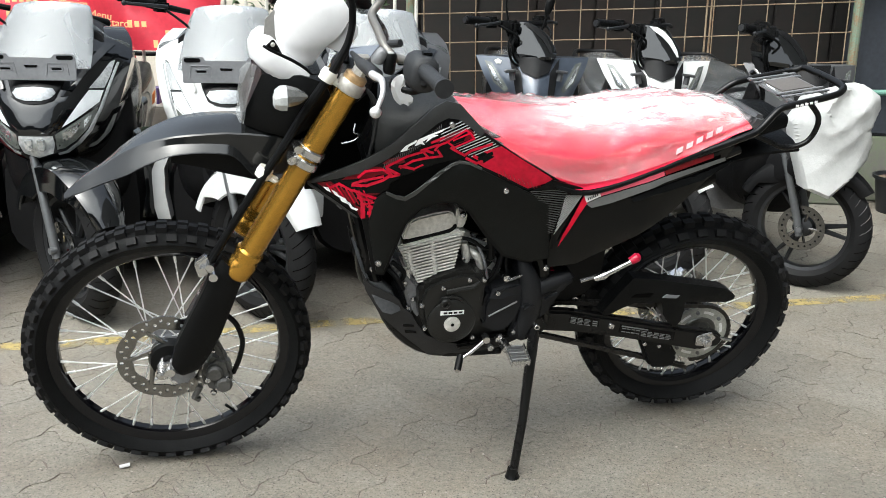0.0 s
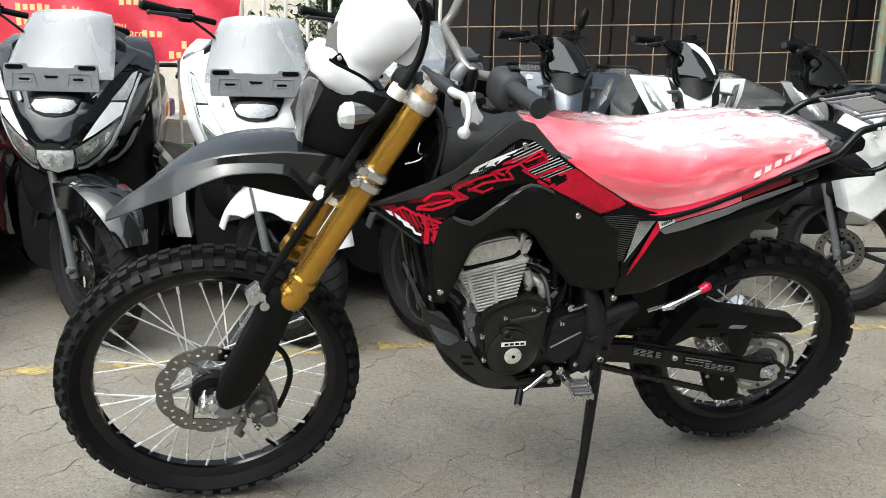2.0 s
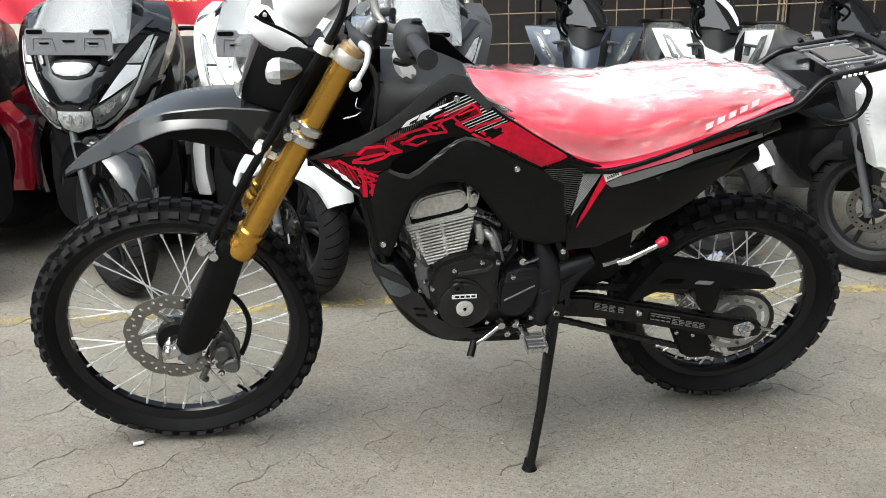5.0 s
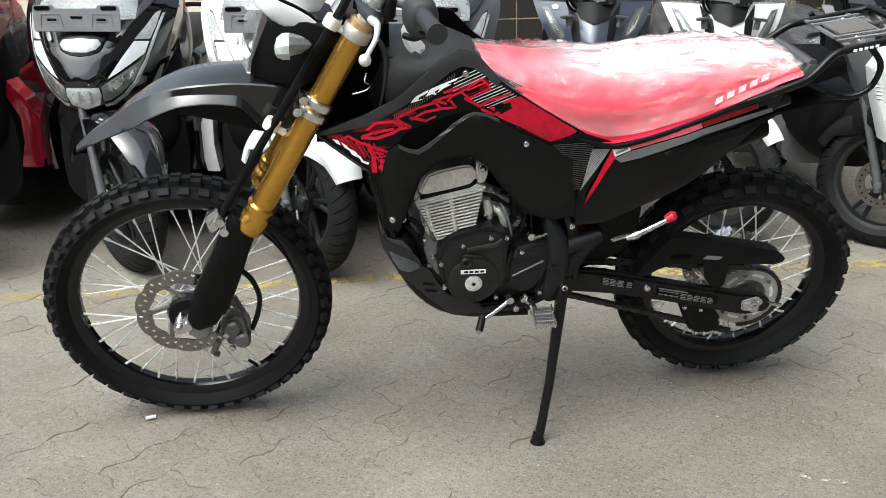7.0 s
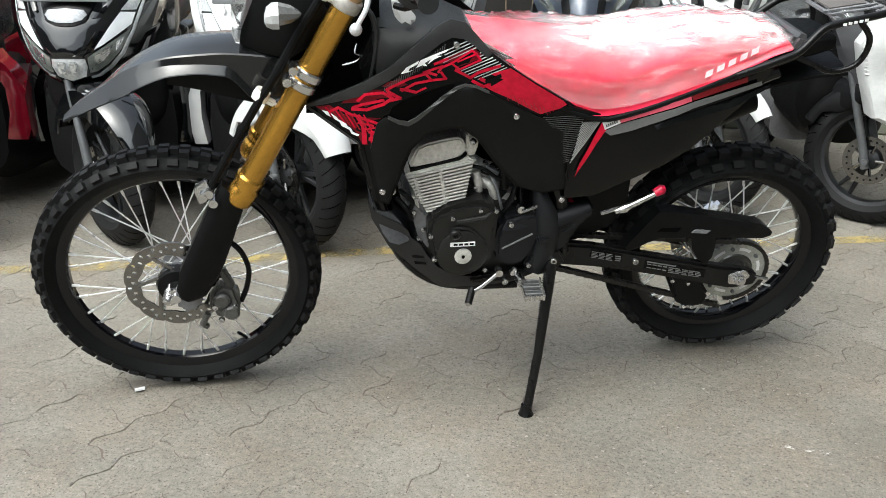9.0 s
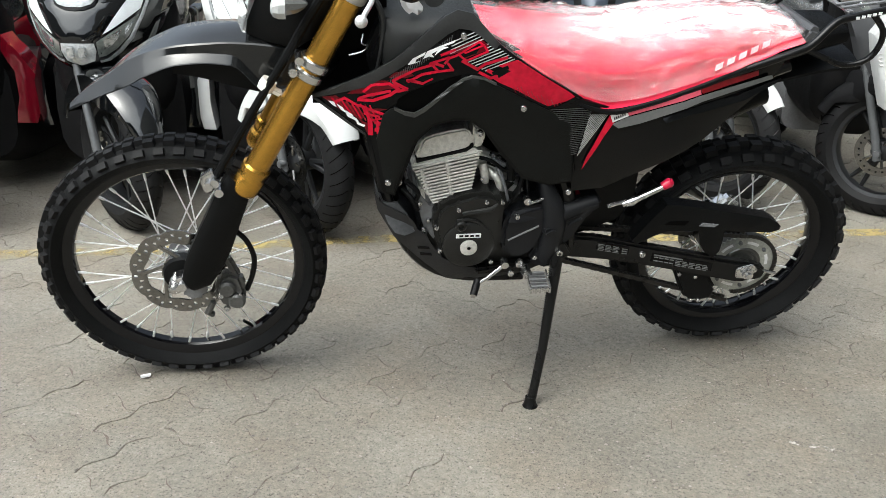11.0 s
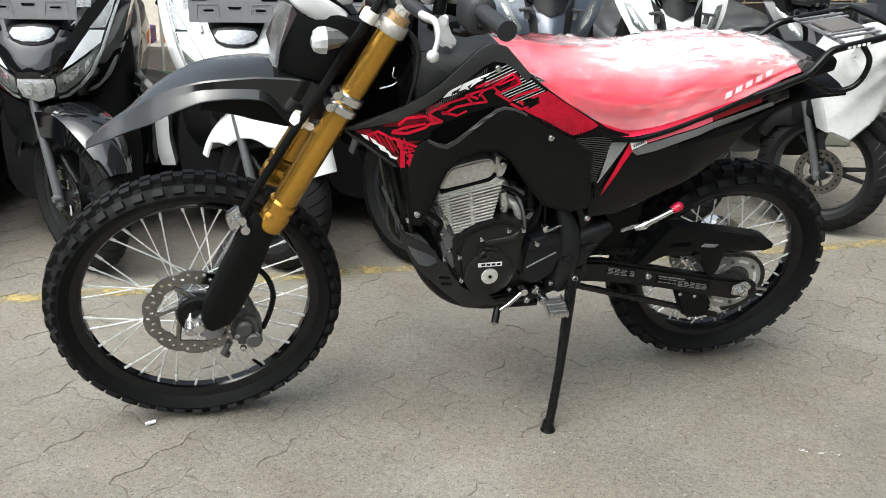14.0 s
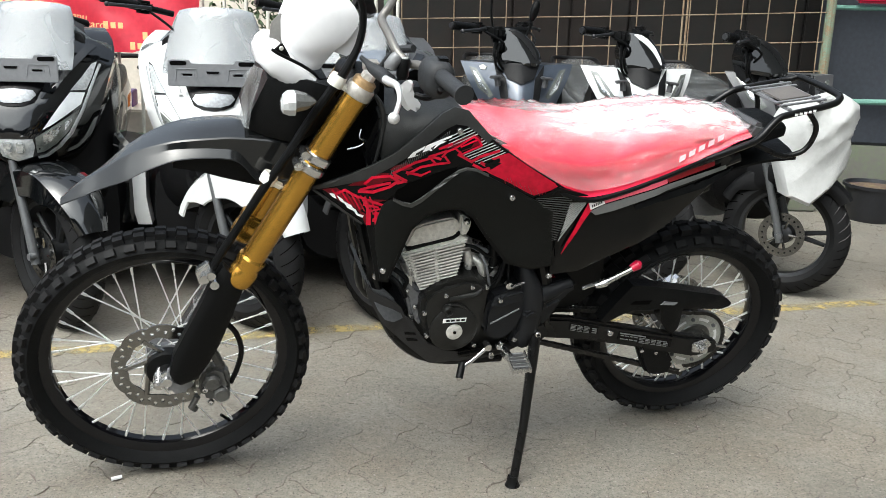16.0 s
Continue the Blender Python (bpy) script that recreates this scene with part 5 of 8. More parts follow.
def seat_rings(grow, rough_, count=40, across=16):
    rings = []
    for i in range(count):
        x = 0.012 + 0.763 * i / (count - 1)
        lo, hi, hw = lerp_table(ST, x)
        ring = []
        def edge(z_, w_, c, s):
            nz = rough_ * film_wrinkle(x, c, s) if rough_ else 0.0
            ring.append((x, w_ + math.copysign(nz * 0.012, w_), z_ + (nz * 0.012 if s > 0 else 0.0)))

        base = lo - grow * 0.4
        if rough_:
            hi += 0.012 * math.exp(-((x - 0.50) / 0.09) ** 2)
        for q in range(across + 1):
            c, s = math.cos(q * math.pi / across), math.sin(q * math.pi / across)
            top = max(hi + grow - 0.045 * abs(c) ** 2.2, lo + 0.012 + grow)
            edge((top + base) / 2 + (top - base) / 2 * abs(s) ** 0.5, (hw + grow - 0.016) * math.copysign(abs(c) ** 0.62, c), c, s)
        # the side skirts hang straight down to the seat base
        mid = (max(hi + grow - 0.045, lo + 0.012 + grow) + base) / 2
        for k in range(1, 6):
            edge(mid + (base - mid) * k / 5, -(hw + grow - 0.016 + 0.018 * k / 5), -1, -k / 5)
        for w_, up in ((-0.8, 0.004), (-0.3, 0.02), (0.3, 0.02), (0.8, 0.004)):
            ring.append((x, w_ * hw, base + up))
        for k in range(5, 0, -1):
            edge(mid + (base - mid) * k / 5, hw + grow - 0.016 + 0.018 * k / 5, 1, -k / 5)
        rings.append(ring)
    return rings


bm = bmesh.new()
loft(bm, seat_rings(0.0, 0.0))
seat = part("seat", bm, SEATRED, bike, "red vinyl seat wrapped in clear film", 40)
bm = bmesh.new()
loft(bm, [r_[-3:] + r_[:44] for r_ in seat_rings(0.006, 0.32, 120, 40)], False, False)
part("seat_film", bm, FILM, seat, "crinkled clear plastic film", 40)
# Second film layer; its milky white holds the sheen on the seat top.
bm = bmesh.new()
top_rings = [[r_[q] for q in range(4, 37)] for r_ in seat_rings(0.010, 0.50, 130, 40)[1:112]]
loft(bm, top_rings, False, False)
part("film_fold_sheen", bm, FILMSHEEN, seat, "milky film fold with the seat top's sky sheen painted in", 80)
bm = bmesh.new()
base_pts = [(0.775, 0.104, 0.945), (0.735, 0.122, 0.925), (0.68, 0.137, 0.893), (0.61, 0.156, 0.853), (0.545, 0.173, 0.818), (0.47, 0.180, 0.796), (0.40, 0.180, 0.809), (0.30, 0.174, 0.839), (0.20, 0.161, 0.872), (0.10, 0.146, 0.905)]
tube(bm, base_pts, 0.006, 8, True, 4)
part("seat_edge", bm, BLKMATTE, seat)
bm = bmesh.new()
for k in range(5):
    x0 = 0.247 - 0.027 * k
    z0 = 0.880 + 0.0098 * k
    f = lambda a, b: 0.168 - 0.11 * max(0.0, (0.25 - a)) - 0.35 * max(0.0, b - 0.88)
    skin(bm, [(x0, z0), (x0 - 0.002, z0 + 0.012), (x0 - 0.019, z0 + 0.018), (x0 - 0.017, z0 + 0.006)], f, 0.001, 0.03)
part("pale_mark", bm, MARKPINK, seat, "pale pink bars of lettering")

# tail piece and luggage rack
bm = bmesh.new()
rings = []
for k in range(12):
    t = k / 11
    x = 0.25 - 0.345 * t
    top = 0.84 + 0.10 * min(1, t * 1.25)
    lo = 0.815 + 0.085 * t
    hw = 0.125 - 0.05 * t
    rings.append([(x, hw * math.copysign(abs(math.cos(a)) ** 0.5, math.cos(a)), (top + lo) / 2 + (top - lo) / 2 * math.copysign(abs(math.sin(a)) ** 0.5, math.sin(a))) for a in (q * math.tau / 20 for q in range(20))])
loft(bm, rings)
part("tail", bm, BLKMATTE, bike, "satin black tail piece", 40)
bm = bmesh.new()
RK = [(0.22, 0.155, 0.862), (0.08, 0.155, 0.912), (0.035, 0.15, 0.930), (-0.015, 0.135, 0.972), (-0.05, 0.132, 0.984), (-0.15, 0.128, 1.004), (-0.188, 0.118, 1.014), (-0.205, 0.085, 1.022)]
tube(bm, RK + [(x, -0.6 * w, z) for x, w, z in RK[::-1]], 0.0085, 12, True, 5)
rack = part("luggage_rack", bm, FRAMEBLK, bike, "black tubular luggage rack")
for s in (1, -1):
    bm = bmesh.new()
    tube(bm, [(-0.098, s * 0.13, 0.992), (-0.135, s * 0.128, 0.955), (-0.143, s * 0.12, 0.915), (-0.125, s * 0.115, 0.882), (-0.08, s * 0.105, 0.868), (-0.03, s * 0.10, 0.885), (0.01, s * 0.09, 0.90)], 0.0068, 12, True, 5)
    part("grab_loop", bm, FRAMEBLK, rack)
for x in (-0.055, -0.155):
    bm = bmesh.new()
    box(bm, (x, 0.026, 0.998 - (x + 0.105) * 0.14), (0.014, 0.19, 0.006), None, 0.002)
    part("rack_crossbar", bm, ALLOYDARK, rack)
bm = bmesh.new()
box(bm, (-0.105, 0.026, 1.004), (0.088, 0.085, 0.004), Matrix.Rotation(radians(8), 3, "Y"), 0.002)
part("rack_plate", bm, RACKPLATE, rack, "dusty brown grey rack plate")
for w in (-0.045, -0.022, 0.075, 0.098):
    bm = bmesh.new()
    box(bm, (-0.105, w, 1.003), (0.13, 0.012, 0.004), Matrix.Rotation(radians(8), 3, "Y"), 0.002)
    part("rack_slat", bm, ALLOYDARK, rack)
bm = bmesh.new()
prism(bm, [(0.04, 0.915), (0.014, 0.952), (-0.02, 0.945), (-0.02, 0.92), (0.01, 0.905)], -0.10, 0.10, 0.01)
part("tail_cap", bm, SCGREY, bike, "grey tail cap behind the seat")
bm = bmesh.new()
for k in range(5):
    box(bm, (-0.06 - 0.012 * k, 0.1415, 0.986 + 0.0024 * k), (0.008, 0.001, 0.006))
part("pale_mark", bm, WHITE, rack)
# rear mudguard
bm = bmesh.new()
rings = []
for k in range(9):
    t = k / 8
    x, z = 0.16 - 0.30 * t, 0.80 + 0.07 * t - 0.05 * max(0, t - 0.7)
    rings.append([(x, w, z + 0.02 * (1 - (w / 0.085) ** 2)) for w in (-0.085, -0.05, 0, 0.05, 0.085)] + [(x, w, z - 0.006 + 0.02 * (1 - (w / 0.085) ** 2)) for w in (0.085, 0.05, 0, -0.05, -0.085)])
loft(bm, rings)
part("rear_mudguard", bm, BLKMATTE, bike)

# engine
bm = bmesh.new()
prism(bm, [(0.871, 0.661), (0.865, 0.679), (0.853, 0.706), (0.834, 0.715), (0.8, 0.723), (0.765, 0.729), (0.756, 0.727), (0.747, 0.717), (0.742, 0.701), (0.747, 0.689), (0.765, 0.677), (0.815, 0.665), (0.859, 0.658)], -0.04, 0.108, 0.013)
engine = part("cylinder_head", bm, ALLOY, bike, "bare aluminium cylinder head", 30)
bm = bmesh.new()
prism(bm, [(0.876, 0.650), (0.815, 0.664), (0.754, 0.678), (0.738, 0.688), (0.736, 0.678), (0.72, 0.679), (0.722, 0.671), (0.876, 0.640)], -0.04, 0.114, 0.003)
part("head_flange", bm, ALLOY, engine)
bm = bmesh.new()
prism(bm, [(0.868, 0.656), (0.813, 0.6685), (0.755, 0.682), (0.742, 0.692), (0.744, 0.686), (0.757, 0.676), (0.815, 0.663), (0.868, 0.650)], -0.03, 0.1115, 0)
part("head_gasket", bm, BLKMATTE, engine)
bm = bmesh.new()
prism(bm, [(0.745, 0.740), (0.717, 0.722), (0.718, 0.700), (0.728, 0.680), (0.745, 0.690)], 0.03, 0.110, 0.005)
part("head_lug", bm, ALLOY, engine)
# Plate added so the gap above the head reads as dark shade.
bm = bmesh.new()
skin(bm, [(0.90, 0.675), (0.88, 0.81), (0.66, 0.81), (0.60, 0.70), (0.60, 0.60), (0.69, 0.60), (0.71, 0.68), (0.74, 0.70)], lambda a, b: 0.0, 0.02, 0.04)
part("head_gap_plate", bm, GAPBLK, bike, "black plate filling the dark gap behind the engine head")
for i in range(13):
    bm = bmesh.new()
    t = i / 12
    a0, a1 = Vector((0.878 - 0.048 * t, 0.640 - 0.090 * t)), Vector((0.728 + 0.014 * t, 0.674 - 0.106 * t))
    d = (a0 - a1)
    c = (a0 + a1) / 2
    box(bm, (c.x, 0.038, c.y), (d.length, 0.17 - 0.01 * t, 0.0042), Matrix.Rotation(math.atan2(-d.y, d.x), 3, "Y"), 0.0018)
    part("cooling_fin", bm, ALLOY, engine, "" if i else "aluminium cooling fin", 30)
# Barrel in the dark case colour, which paints the shade between the fins.
bm = bmesh.new()
prism(bm, [(0.862, 0.640), (0.735, 0.665), (0.752, 0.56), (0.815, 0.545)], -0.03, 0.100, 0.01)
part("cylinder", bm, CASE, engine)
for q0, q1 in (((0.801, 0.654), (0.782, 0.549)), ((0.858, 0.640), (0.838, 0.575))):
    bm = bmesh.new()
    tube(bm, [(q0[0], 0.117, q0[1]), (q1[0], 0.112, q1[1])], 0.0048, 6)
    part("fin_web", bm, ALLOY, engine)
bm = bmesh.new()
prism(bm, [(0.885, 0.615), (0.866, 0.575), (0.850, 0.572), (0.830, 0.545), (0.800, 0.545), (0.800, 0.46), (0.823, 0.435), (0.840, 0.459), (0.858, 0.525), (0.884, 0.56)], -0.02, 0.105, 0.010)
part("front_engine_mount", bm, ALLOYDARK, engine, "grey alloy engine front")
fixings("mount_bolt", [(0.857, 0.105, 0.545), (0.835, 0.105, 0.50), (0.846, 0.105, 0.475)], STEEL, engine, 0.006, 0.007)
for pts in ([(0.89, 0.10, 0.600), (0.872, 0.115, 0.590), (0.862, 0.115, 0.575), (0.866, 0.11, 0.556)], [(0.895, 0.09, 0.575), (0.876, 0.112, 0.560), (0.862, 0.112, 0.53)]):
    bm = bmesh.new()
    tube(bm, pts, 0.006, 8, True, 5)
    part("engine_hose", bm, BLKMATTE, engine)
# intake, cables and linkage behind the cylinder
bm = bmesh.new()
tube(bm, [(0.7, 0.05, 0.569), (0.693, 0.065, 0.589), (0.679, 0.07, 0.595), (0.654, 0.06, 0.579)], [0.012, 0.014, 0.014, 0.012], 10, True, 4)
part("intake_pipe", bm, ALLOY, engine, "bare alloy intake pipe")
bm = bmesh.new()
tube(bm, [(0.715, 0.075, 0.624), (0.711, 0.08, 0.606), (0.703, 0.075, 0.58)], 0.006, 10, True, 4)
part("breather_pipe", bm, ALLOY, engine, "")
bm = bmesh.new()
tube(bm, [(0.704, 0.085, 0.634), (0.679, 0.09, 0.626), (0.656, 0.09, 0.624), (0.622, 0.07, 0.618)], 0.0035, 10, True, 4)
part("idle_cable", bm, BLKMATTE, engine, "black idle cable")
bm = bmesh.new()
tube(bm, [(0.649, 0.08, 0.651), (0.647, 0.085, 0.622), (0.646, 0.085, 0.594)], 0.0055, 10, True, 4)
part("sensor_rod", bm, BLKMATTE, engine, "")
bm = bmesh.new()
tube(bm, [(0.646, 0.085, 0.594), (0.645, 0.085, 0.585)], 0.0065, 10, True, 0)
part("rod_end", bm, STEEL, engine, "")
bm = bmesh.new()
tube(bm, [(0.684, 0.085, 0.628), (0.667, 0.09, 0.596), (0.653, 0.09, 0.562), (0.644, 0.088, 0.536)], 0.0026, 10, True, 4)
part("throttle_cable", bm, ALLOYDARK, engine, "grey throttle cable")
bm = bmesh.new()
tube(bm, [(0.622, 0.09, 0.594), (0.628, 0.095, 0.572), (0.641, 0.095, 0.549), (0.648, 0.085, 0.526)], 0.005, 10, True, 4)
part("vent_hose", bm, BLKMATTE, engine, "black vent hose")
bm = bmesh.new()
tube(bm, [(0.649, 0.09, 0.535), (0.63, 0.092, 0.541), (0.614, 0.088, 0.535)], 0.0045, 10, True, 4)
part("oil_line", bm, ALLOY, engine, "")
bm = bmesh.new()
prism(bm, [(0.698, 0.569), (0.672, 0.578), (0.632, 0.587), (0.597, 0.567), (0.583, 0.521), (0.654, 0.506), (0.696, 0.529)], 0.0, 0.055, 0.012)
part("gearbox_shell", bm, ALLOYDARK, engine, "grey alloy gearbox shell")
bm = bmesh.new()
box(bm, (0.691, 0.07, 0.647), (0.014, 0.016, 0.007), None, 0.002)
part("linkage_piece", bm, STEEL, engine)
bm = bmesh.new()
box(bm, (0.676, 0.07, 0.64), (0.014, 0.016, 0.007), None, 0.002)
part("linkage_piece", bm, STEEL, engine)
bm = bmesh.new()
box(bm, (0.664, 0.07, 0.633), (0.014, 0.016, 0.007), None, 0.002)
part("linkage_piece", bm, STEEL, engine)
bm = bmesh.new()
box(bm, (0.684, 0.07, 0.63), (0.014, 0.016, 0.007), None, 0.002)
part("linkage_piece", bm, STEEL, engine)
bm = bmesh.new()
prism(bm, [(0.866, 0.57), (0.854, 0.588), (0.84, 0.579), (0.835, 0.552), (0.843, 0.535), (0.859, 0.541)], 0.03, 0.10, 0.008)
part("exhaust_flange", bm, ALLOY, engine, "pale alloy exhaust flange")
bm = bmesh.new()
CV = [(0.832, 0.512), (0.824, 0.545), (0.806, 0.562), (0.776, 0.574), (0.729, 0.588), (0.690, 0.584), (0.664, 0.562), (0.668, 0.508), (0.668, 0.440), (0.690, 0.402), (0.735, 0.389), (0.770, 0.396), (0.800, 0.418), (0.820, 0.455)]
prism(bm, CV, -0.02, 0.146, 0.016)
cover = part("crankcase_cover", bm, CASE, engine, "dark bronze crankcase cover", 32)
bm = bmesh.new()
lathe(bm, [(0.060, 0.140), (0.060, 0.149), (0.054, 0.153), (0.020, 0.153), (0.0001, 0.153)], "y", (0.746, 0, 0.455), 40)
part("cover_boss", bm, CASE, cover)
bm = bmesh.new()
lathe(bm, [(0.020, 0.152), (0.020, 0.157), (0.017, 0.1585), (0.005, 0.1585), (0.004, 0.155), (0.0001, 0.155)], "y", (0.746, 0, 0.451), 30)
part("inspection_cap", bm, ALLOY, cover, "round silver inspection cap")
bm = bmesh.new()
lathe(bm, [(0.004, 0.158), (0.004, 0.1592), (0.0001, 0.1592)], "y", (0.746, 0, 0.451), 10)
part("cap_slot", bm, DECALBLK, cover)
bm = bmesh.new()
lathe(bm, [(0.013, 0.148), (0.013, 0.160), (0.009, 0.163), (0.0065, 0.163), (0.006, 0.157), (0.0001, 0.157)], "y", (0.767, 0, 0.511), 22)
part("filler_plug", bm, CASE, cover)
bm = bmesh.new()
tube(bm, [(0.763, 0.146, 0.536), (0.698, 0.148, 0.547), (0.684, 0.147, 0.560)], [0.006, 0.007, 0.004], 8)
part("cover_rib", bm, CASE, cover)
bm = bmesh.new()
tube(bm, [(0.775, 0.147, 0.519), (0.752, 0.149, 0.523), (0.728, 0.149, 0.516), (0.715, 0.147, 0.502)], 0.004, 8, True, 4)
part("cover_rib", bm, CASE, cover)
bm = bmesh.new()
box(bm, (0.748, 0.1545, 0.483), (0.058, 0.001, 0.011))
lab = part("maker_plate", bm, WHITE, cover, "small white maker plate")
bm = bmesh.new()
for k in range(4):
    box(bm, (0.765 - 0.0125 * k, 0.1553, 0.483), (0.009, 0.001, 0.005))
part("plate_print", bm, BLKMATTE, lab)
fixings("case_bolt", [(a, 0.143, b) for a, b in ((0.773, 0.548), (0.822, 0.503), (0.710, 0.566), (0.674, 0.564), (0.812, 0.44), (0.69, 0.405))], STEEL, cover, 0.0062, 0.009)
bm = bmesh.new()
prism(bm, [(0.668, 0.490), (0.655, 0.527), (0.620, 0.541), (0.567, 0.552), (0.556, 0.522), (0.566, 0.465), (0.586, 0.426), (0.615, 0.404), (0.648, 0.412), (0.668, 0.438)], 0.02, 0.142, 0.010)
sc = part("sprocket_cover", bm, CASEBLK, engine, "charcoal front sprocket cover", 32)
bm = bmesh.new()
skin(bm, [(0.656, 0.510), (0.646, 0.530), (0.573, 0.547), (0.567, 0.532), (0.590, 0.516), (0.625, 0.508)], lambda a, b: 0.150 - 0.5 * (b - 0.508), 0.012, 0.02, (0, 2), 0.003)
part("cover_facet", bm, CASEBLK, sc)
bm = bmesh.new()
tube(bm, [(0.652, 0.1425, 0.459), (0.582, 0.1425, 0.496)], 0.0022, 6)
part("cover_rib", bm, ALLOYDARK, sc)
fixings("case_bolt", [(0.637, 0.146, 0.527), (0.584, 0.140, 0.410), (0.617, 0.138, 0.398)], STEEL, sc, 0.0068, 0.009)
bm = bmesh.new()
prism(bm, [(0.580, 0.606), (0.561, 0.592), (0.538, 0.549), (0.500, 0.551), (0.470, 0.553), (0.441, 0.559), (0.431, 0.541), (0.463, 0.518), (0.480, 0.485), (0.494, 0.458), (0.518, 0.430), (0.530, 0.380), (0.565, 0.371), (0.596, 0.395), (0.588, 0.428), (0.568, 0.473), (0.567, 0.500), (0.571, 0.534), (0.583, 0.564)], 0.02, 0.142, 0.014)
tube(bm, [(0.574, 0.118, 0.602), (0.566, 0.126, 0.580), (0.552, 0.132, 0.54), (0.545, 0.132, 0.50), (0.548, 0.130, 0.44), (0.560, 0.122, 0.385)], [0.014, 0.020, 0.027, 0.030, 0.028, 0.020], 14, True, 4)
tube(bm, [(0.540, 0.128, 0.518), (0.500, 0.126, 0.530), (0.445, 0.122, 0.548)], [0.026, 0.022, 0.015], 14, True, 3)
prism(bm, [(0.575, 0.490), (0.553, 0.502), (0.536, 0.496), (0.548, 0.480), (0.572, 0.478)], 0.14, 0.166, 0.006)
prism(bm, [(0.515, 0.505), (0.485, 0.520), (0.485, 0.516), (0.515, 0.500)], 0.147, 0.156, 0.001)
part("pivot_cover", bm, CASEBLK, bike, "charcoal frame pivot cover", 32)
bm = bmesh.new()
prism(bm, [(0.80, 0.60), (0.70, 0.60), (0.60, 0.56), (0.55, 0.40), (0.60, 0.35), (0.80, 0.35), (0.86, 0.45)], -0.11, 0.10, 0.02)
part("crankcase", bm, CASE, engine)
bm = bmesh.new()
tube(bm, [(0.735, 0.05, 0.650), (0.705, 0.06, 0.630), (0.675, 0.06, 0.622)], [0.022, 0.024, 0.021], 16)
part("intake_manifold", bm, ALLOY, engine, "grey alloy intake manifold")
bm = bmesh.new()
tube(bm, [(0.714, 0.09, 0.636), (0.709, 0.094, 0.612), (0.705, 0.09, 0.587)], [0.009, 0.011, 0.008], 12)
part("intake_stud", bm, ALLOY, engine)
bm = bmesh.new()
tube(bm, [(0.698, 0.08, 0.612), (0.681, 0.092, 0.602), (0.670, 0.092, 0.578), (0.664, 0.085, 0.552)], [0.009, 0.010, 0.010, 0.008], 12, True, 4)
part("coolant_elbow", bm, ALLOY, engine, "cast aluminium elbow")
bm = bmesh.new()
prism(bm, [(0.709, 0.575), (0.681, 0.582), (0.655, 0.566), (0.640, 0.585), (0.618, 0.580), (0.606, 0.540), (0.654, 0.530), (0.698, 0.533)], 0.02, 0.082, 0.010)
part("throttle_body", bm, ALLOY, engine, "grey alloy throttle body")
bm = bmesh.new()
box(bm, (0.682, 0.098, 0.640), (0.038, 0.016, 0.014), Matrix.Rotation(radians(-28), 3, "Y"), 0.003)
part("wire_connector", bm, PLATEGREY, engine, "grey wire connector")
fixings("intake_bolt", [(0.716, 0.098, 0.600), (0.690, 0.086, 0.570), (0.660, 0.084, 0.545), (0.630, 0.084, 0.560)], STEEL, engine, 0.005, 0.006)
for pts, r_, mt in (([(0.690, 0.10, 0.650), (0.683, 0.11, 0.632), (0.668, 0.112, 0.599), (0.650, 0.10, 0.542)], 0.0036, PLATEGREY), ([(0.675, 0.09, 0.625), (0.669, 0.104, 0.609), (0.660, 0.104, 0.575), (0.652, 0.10, 0.546)], 0.0030, PLATEGREY),
                    ([(0.622, 0.10, 0.640), (0.627, 0.115, 0.603), (0.637, 0.118, 0.564), (0.648, 0.11, 0.540)], 0.0055, BLKMATTE), ([(0.660, 0.09, 0.70), (0.655, 0.105, 0.654), (0.649, 0.105, 0.600)], 0.010, BLKMATTE),
                    ([(0.725, 0.10, 0.655), (0.700, 0.112, 0.652), (0.665, 0.112, 0.628), (0.630, 0.10, 0.632)], 0.0045, BLKMATTE), ([(0.60, 0.09, 0.64), (0.612, 0.11, 0.60), (0.606, 0.11, 0.56)], 0.0045, BLKMATTE)):
    bm = bmesh.new()
    tube(bm, pts, r_, 8, True, 5)
    part("engine_hose", bm, mt, engine)
bm = bmesh.new()
prism(bm, [(0.523, 0.552), (0.472, 0.554), (0.466, 0.530), (0.491, 0.523), (0.521, 0.529)], 0.06, 0.105, 0.006)
part("shock_reservoir", bm, REDPLAST, bike, "red shock reservoir")
fixings("mount_bolt", [(0.731, 0.112, 0.722), (0.935, 0.10, 0.585), (0.905, 0.10, 0.60)], STEEL, engine, 0.008, 0.010)
bm = bmesh.new()
tube(bm, [(0.61, 0.14, 0.555), (0.57, 0.14, 0.57)], 0.0035, 8)
lathe(bm, [(0.009, 0.12), (0.009, 0.135), (0.0001, 0.137)], "y", (0.612, 0, 0.556), 12)
part("clutch_arm", bm, STEEL, engine, "zinc clutch arm")

# skid plate
bm = bmesh.new()
SK = [(0.964, 0.593), (0.950, 0.562), (0.936, 0.550), (0.890, 0.525), (0.872, 0.508), (0.862, 0.485), (0.842, 0.470), (0.826, 0.440), (0.800, 0.405), (0.757, 0.380), (0.70, 0.366), (0.60, 0.358), (0.60, 0.328), (0.68, 0.330), (0.790, 0.342), (0.842, 0.393), (0.916, 0.468), (0.938, 0.510), (0.954, 0.540)]
for s in (1, -1):
    skin(bm, SK, lambda a, b: s * (0.128 - 0.05 * max(0, (a - 0.86)) - 0.16 * max(0, 0.40 - b)), s * 0.008, 0.025, (0, 2), 0.003)
rings = []
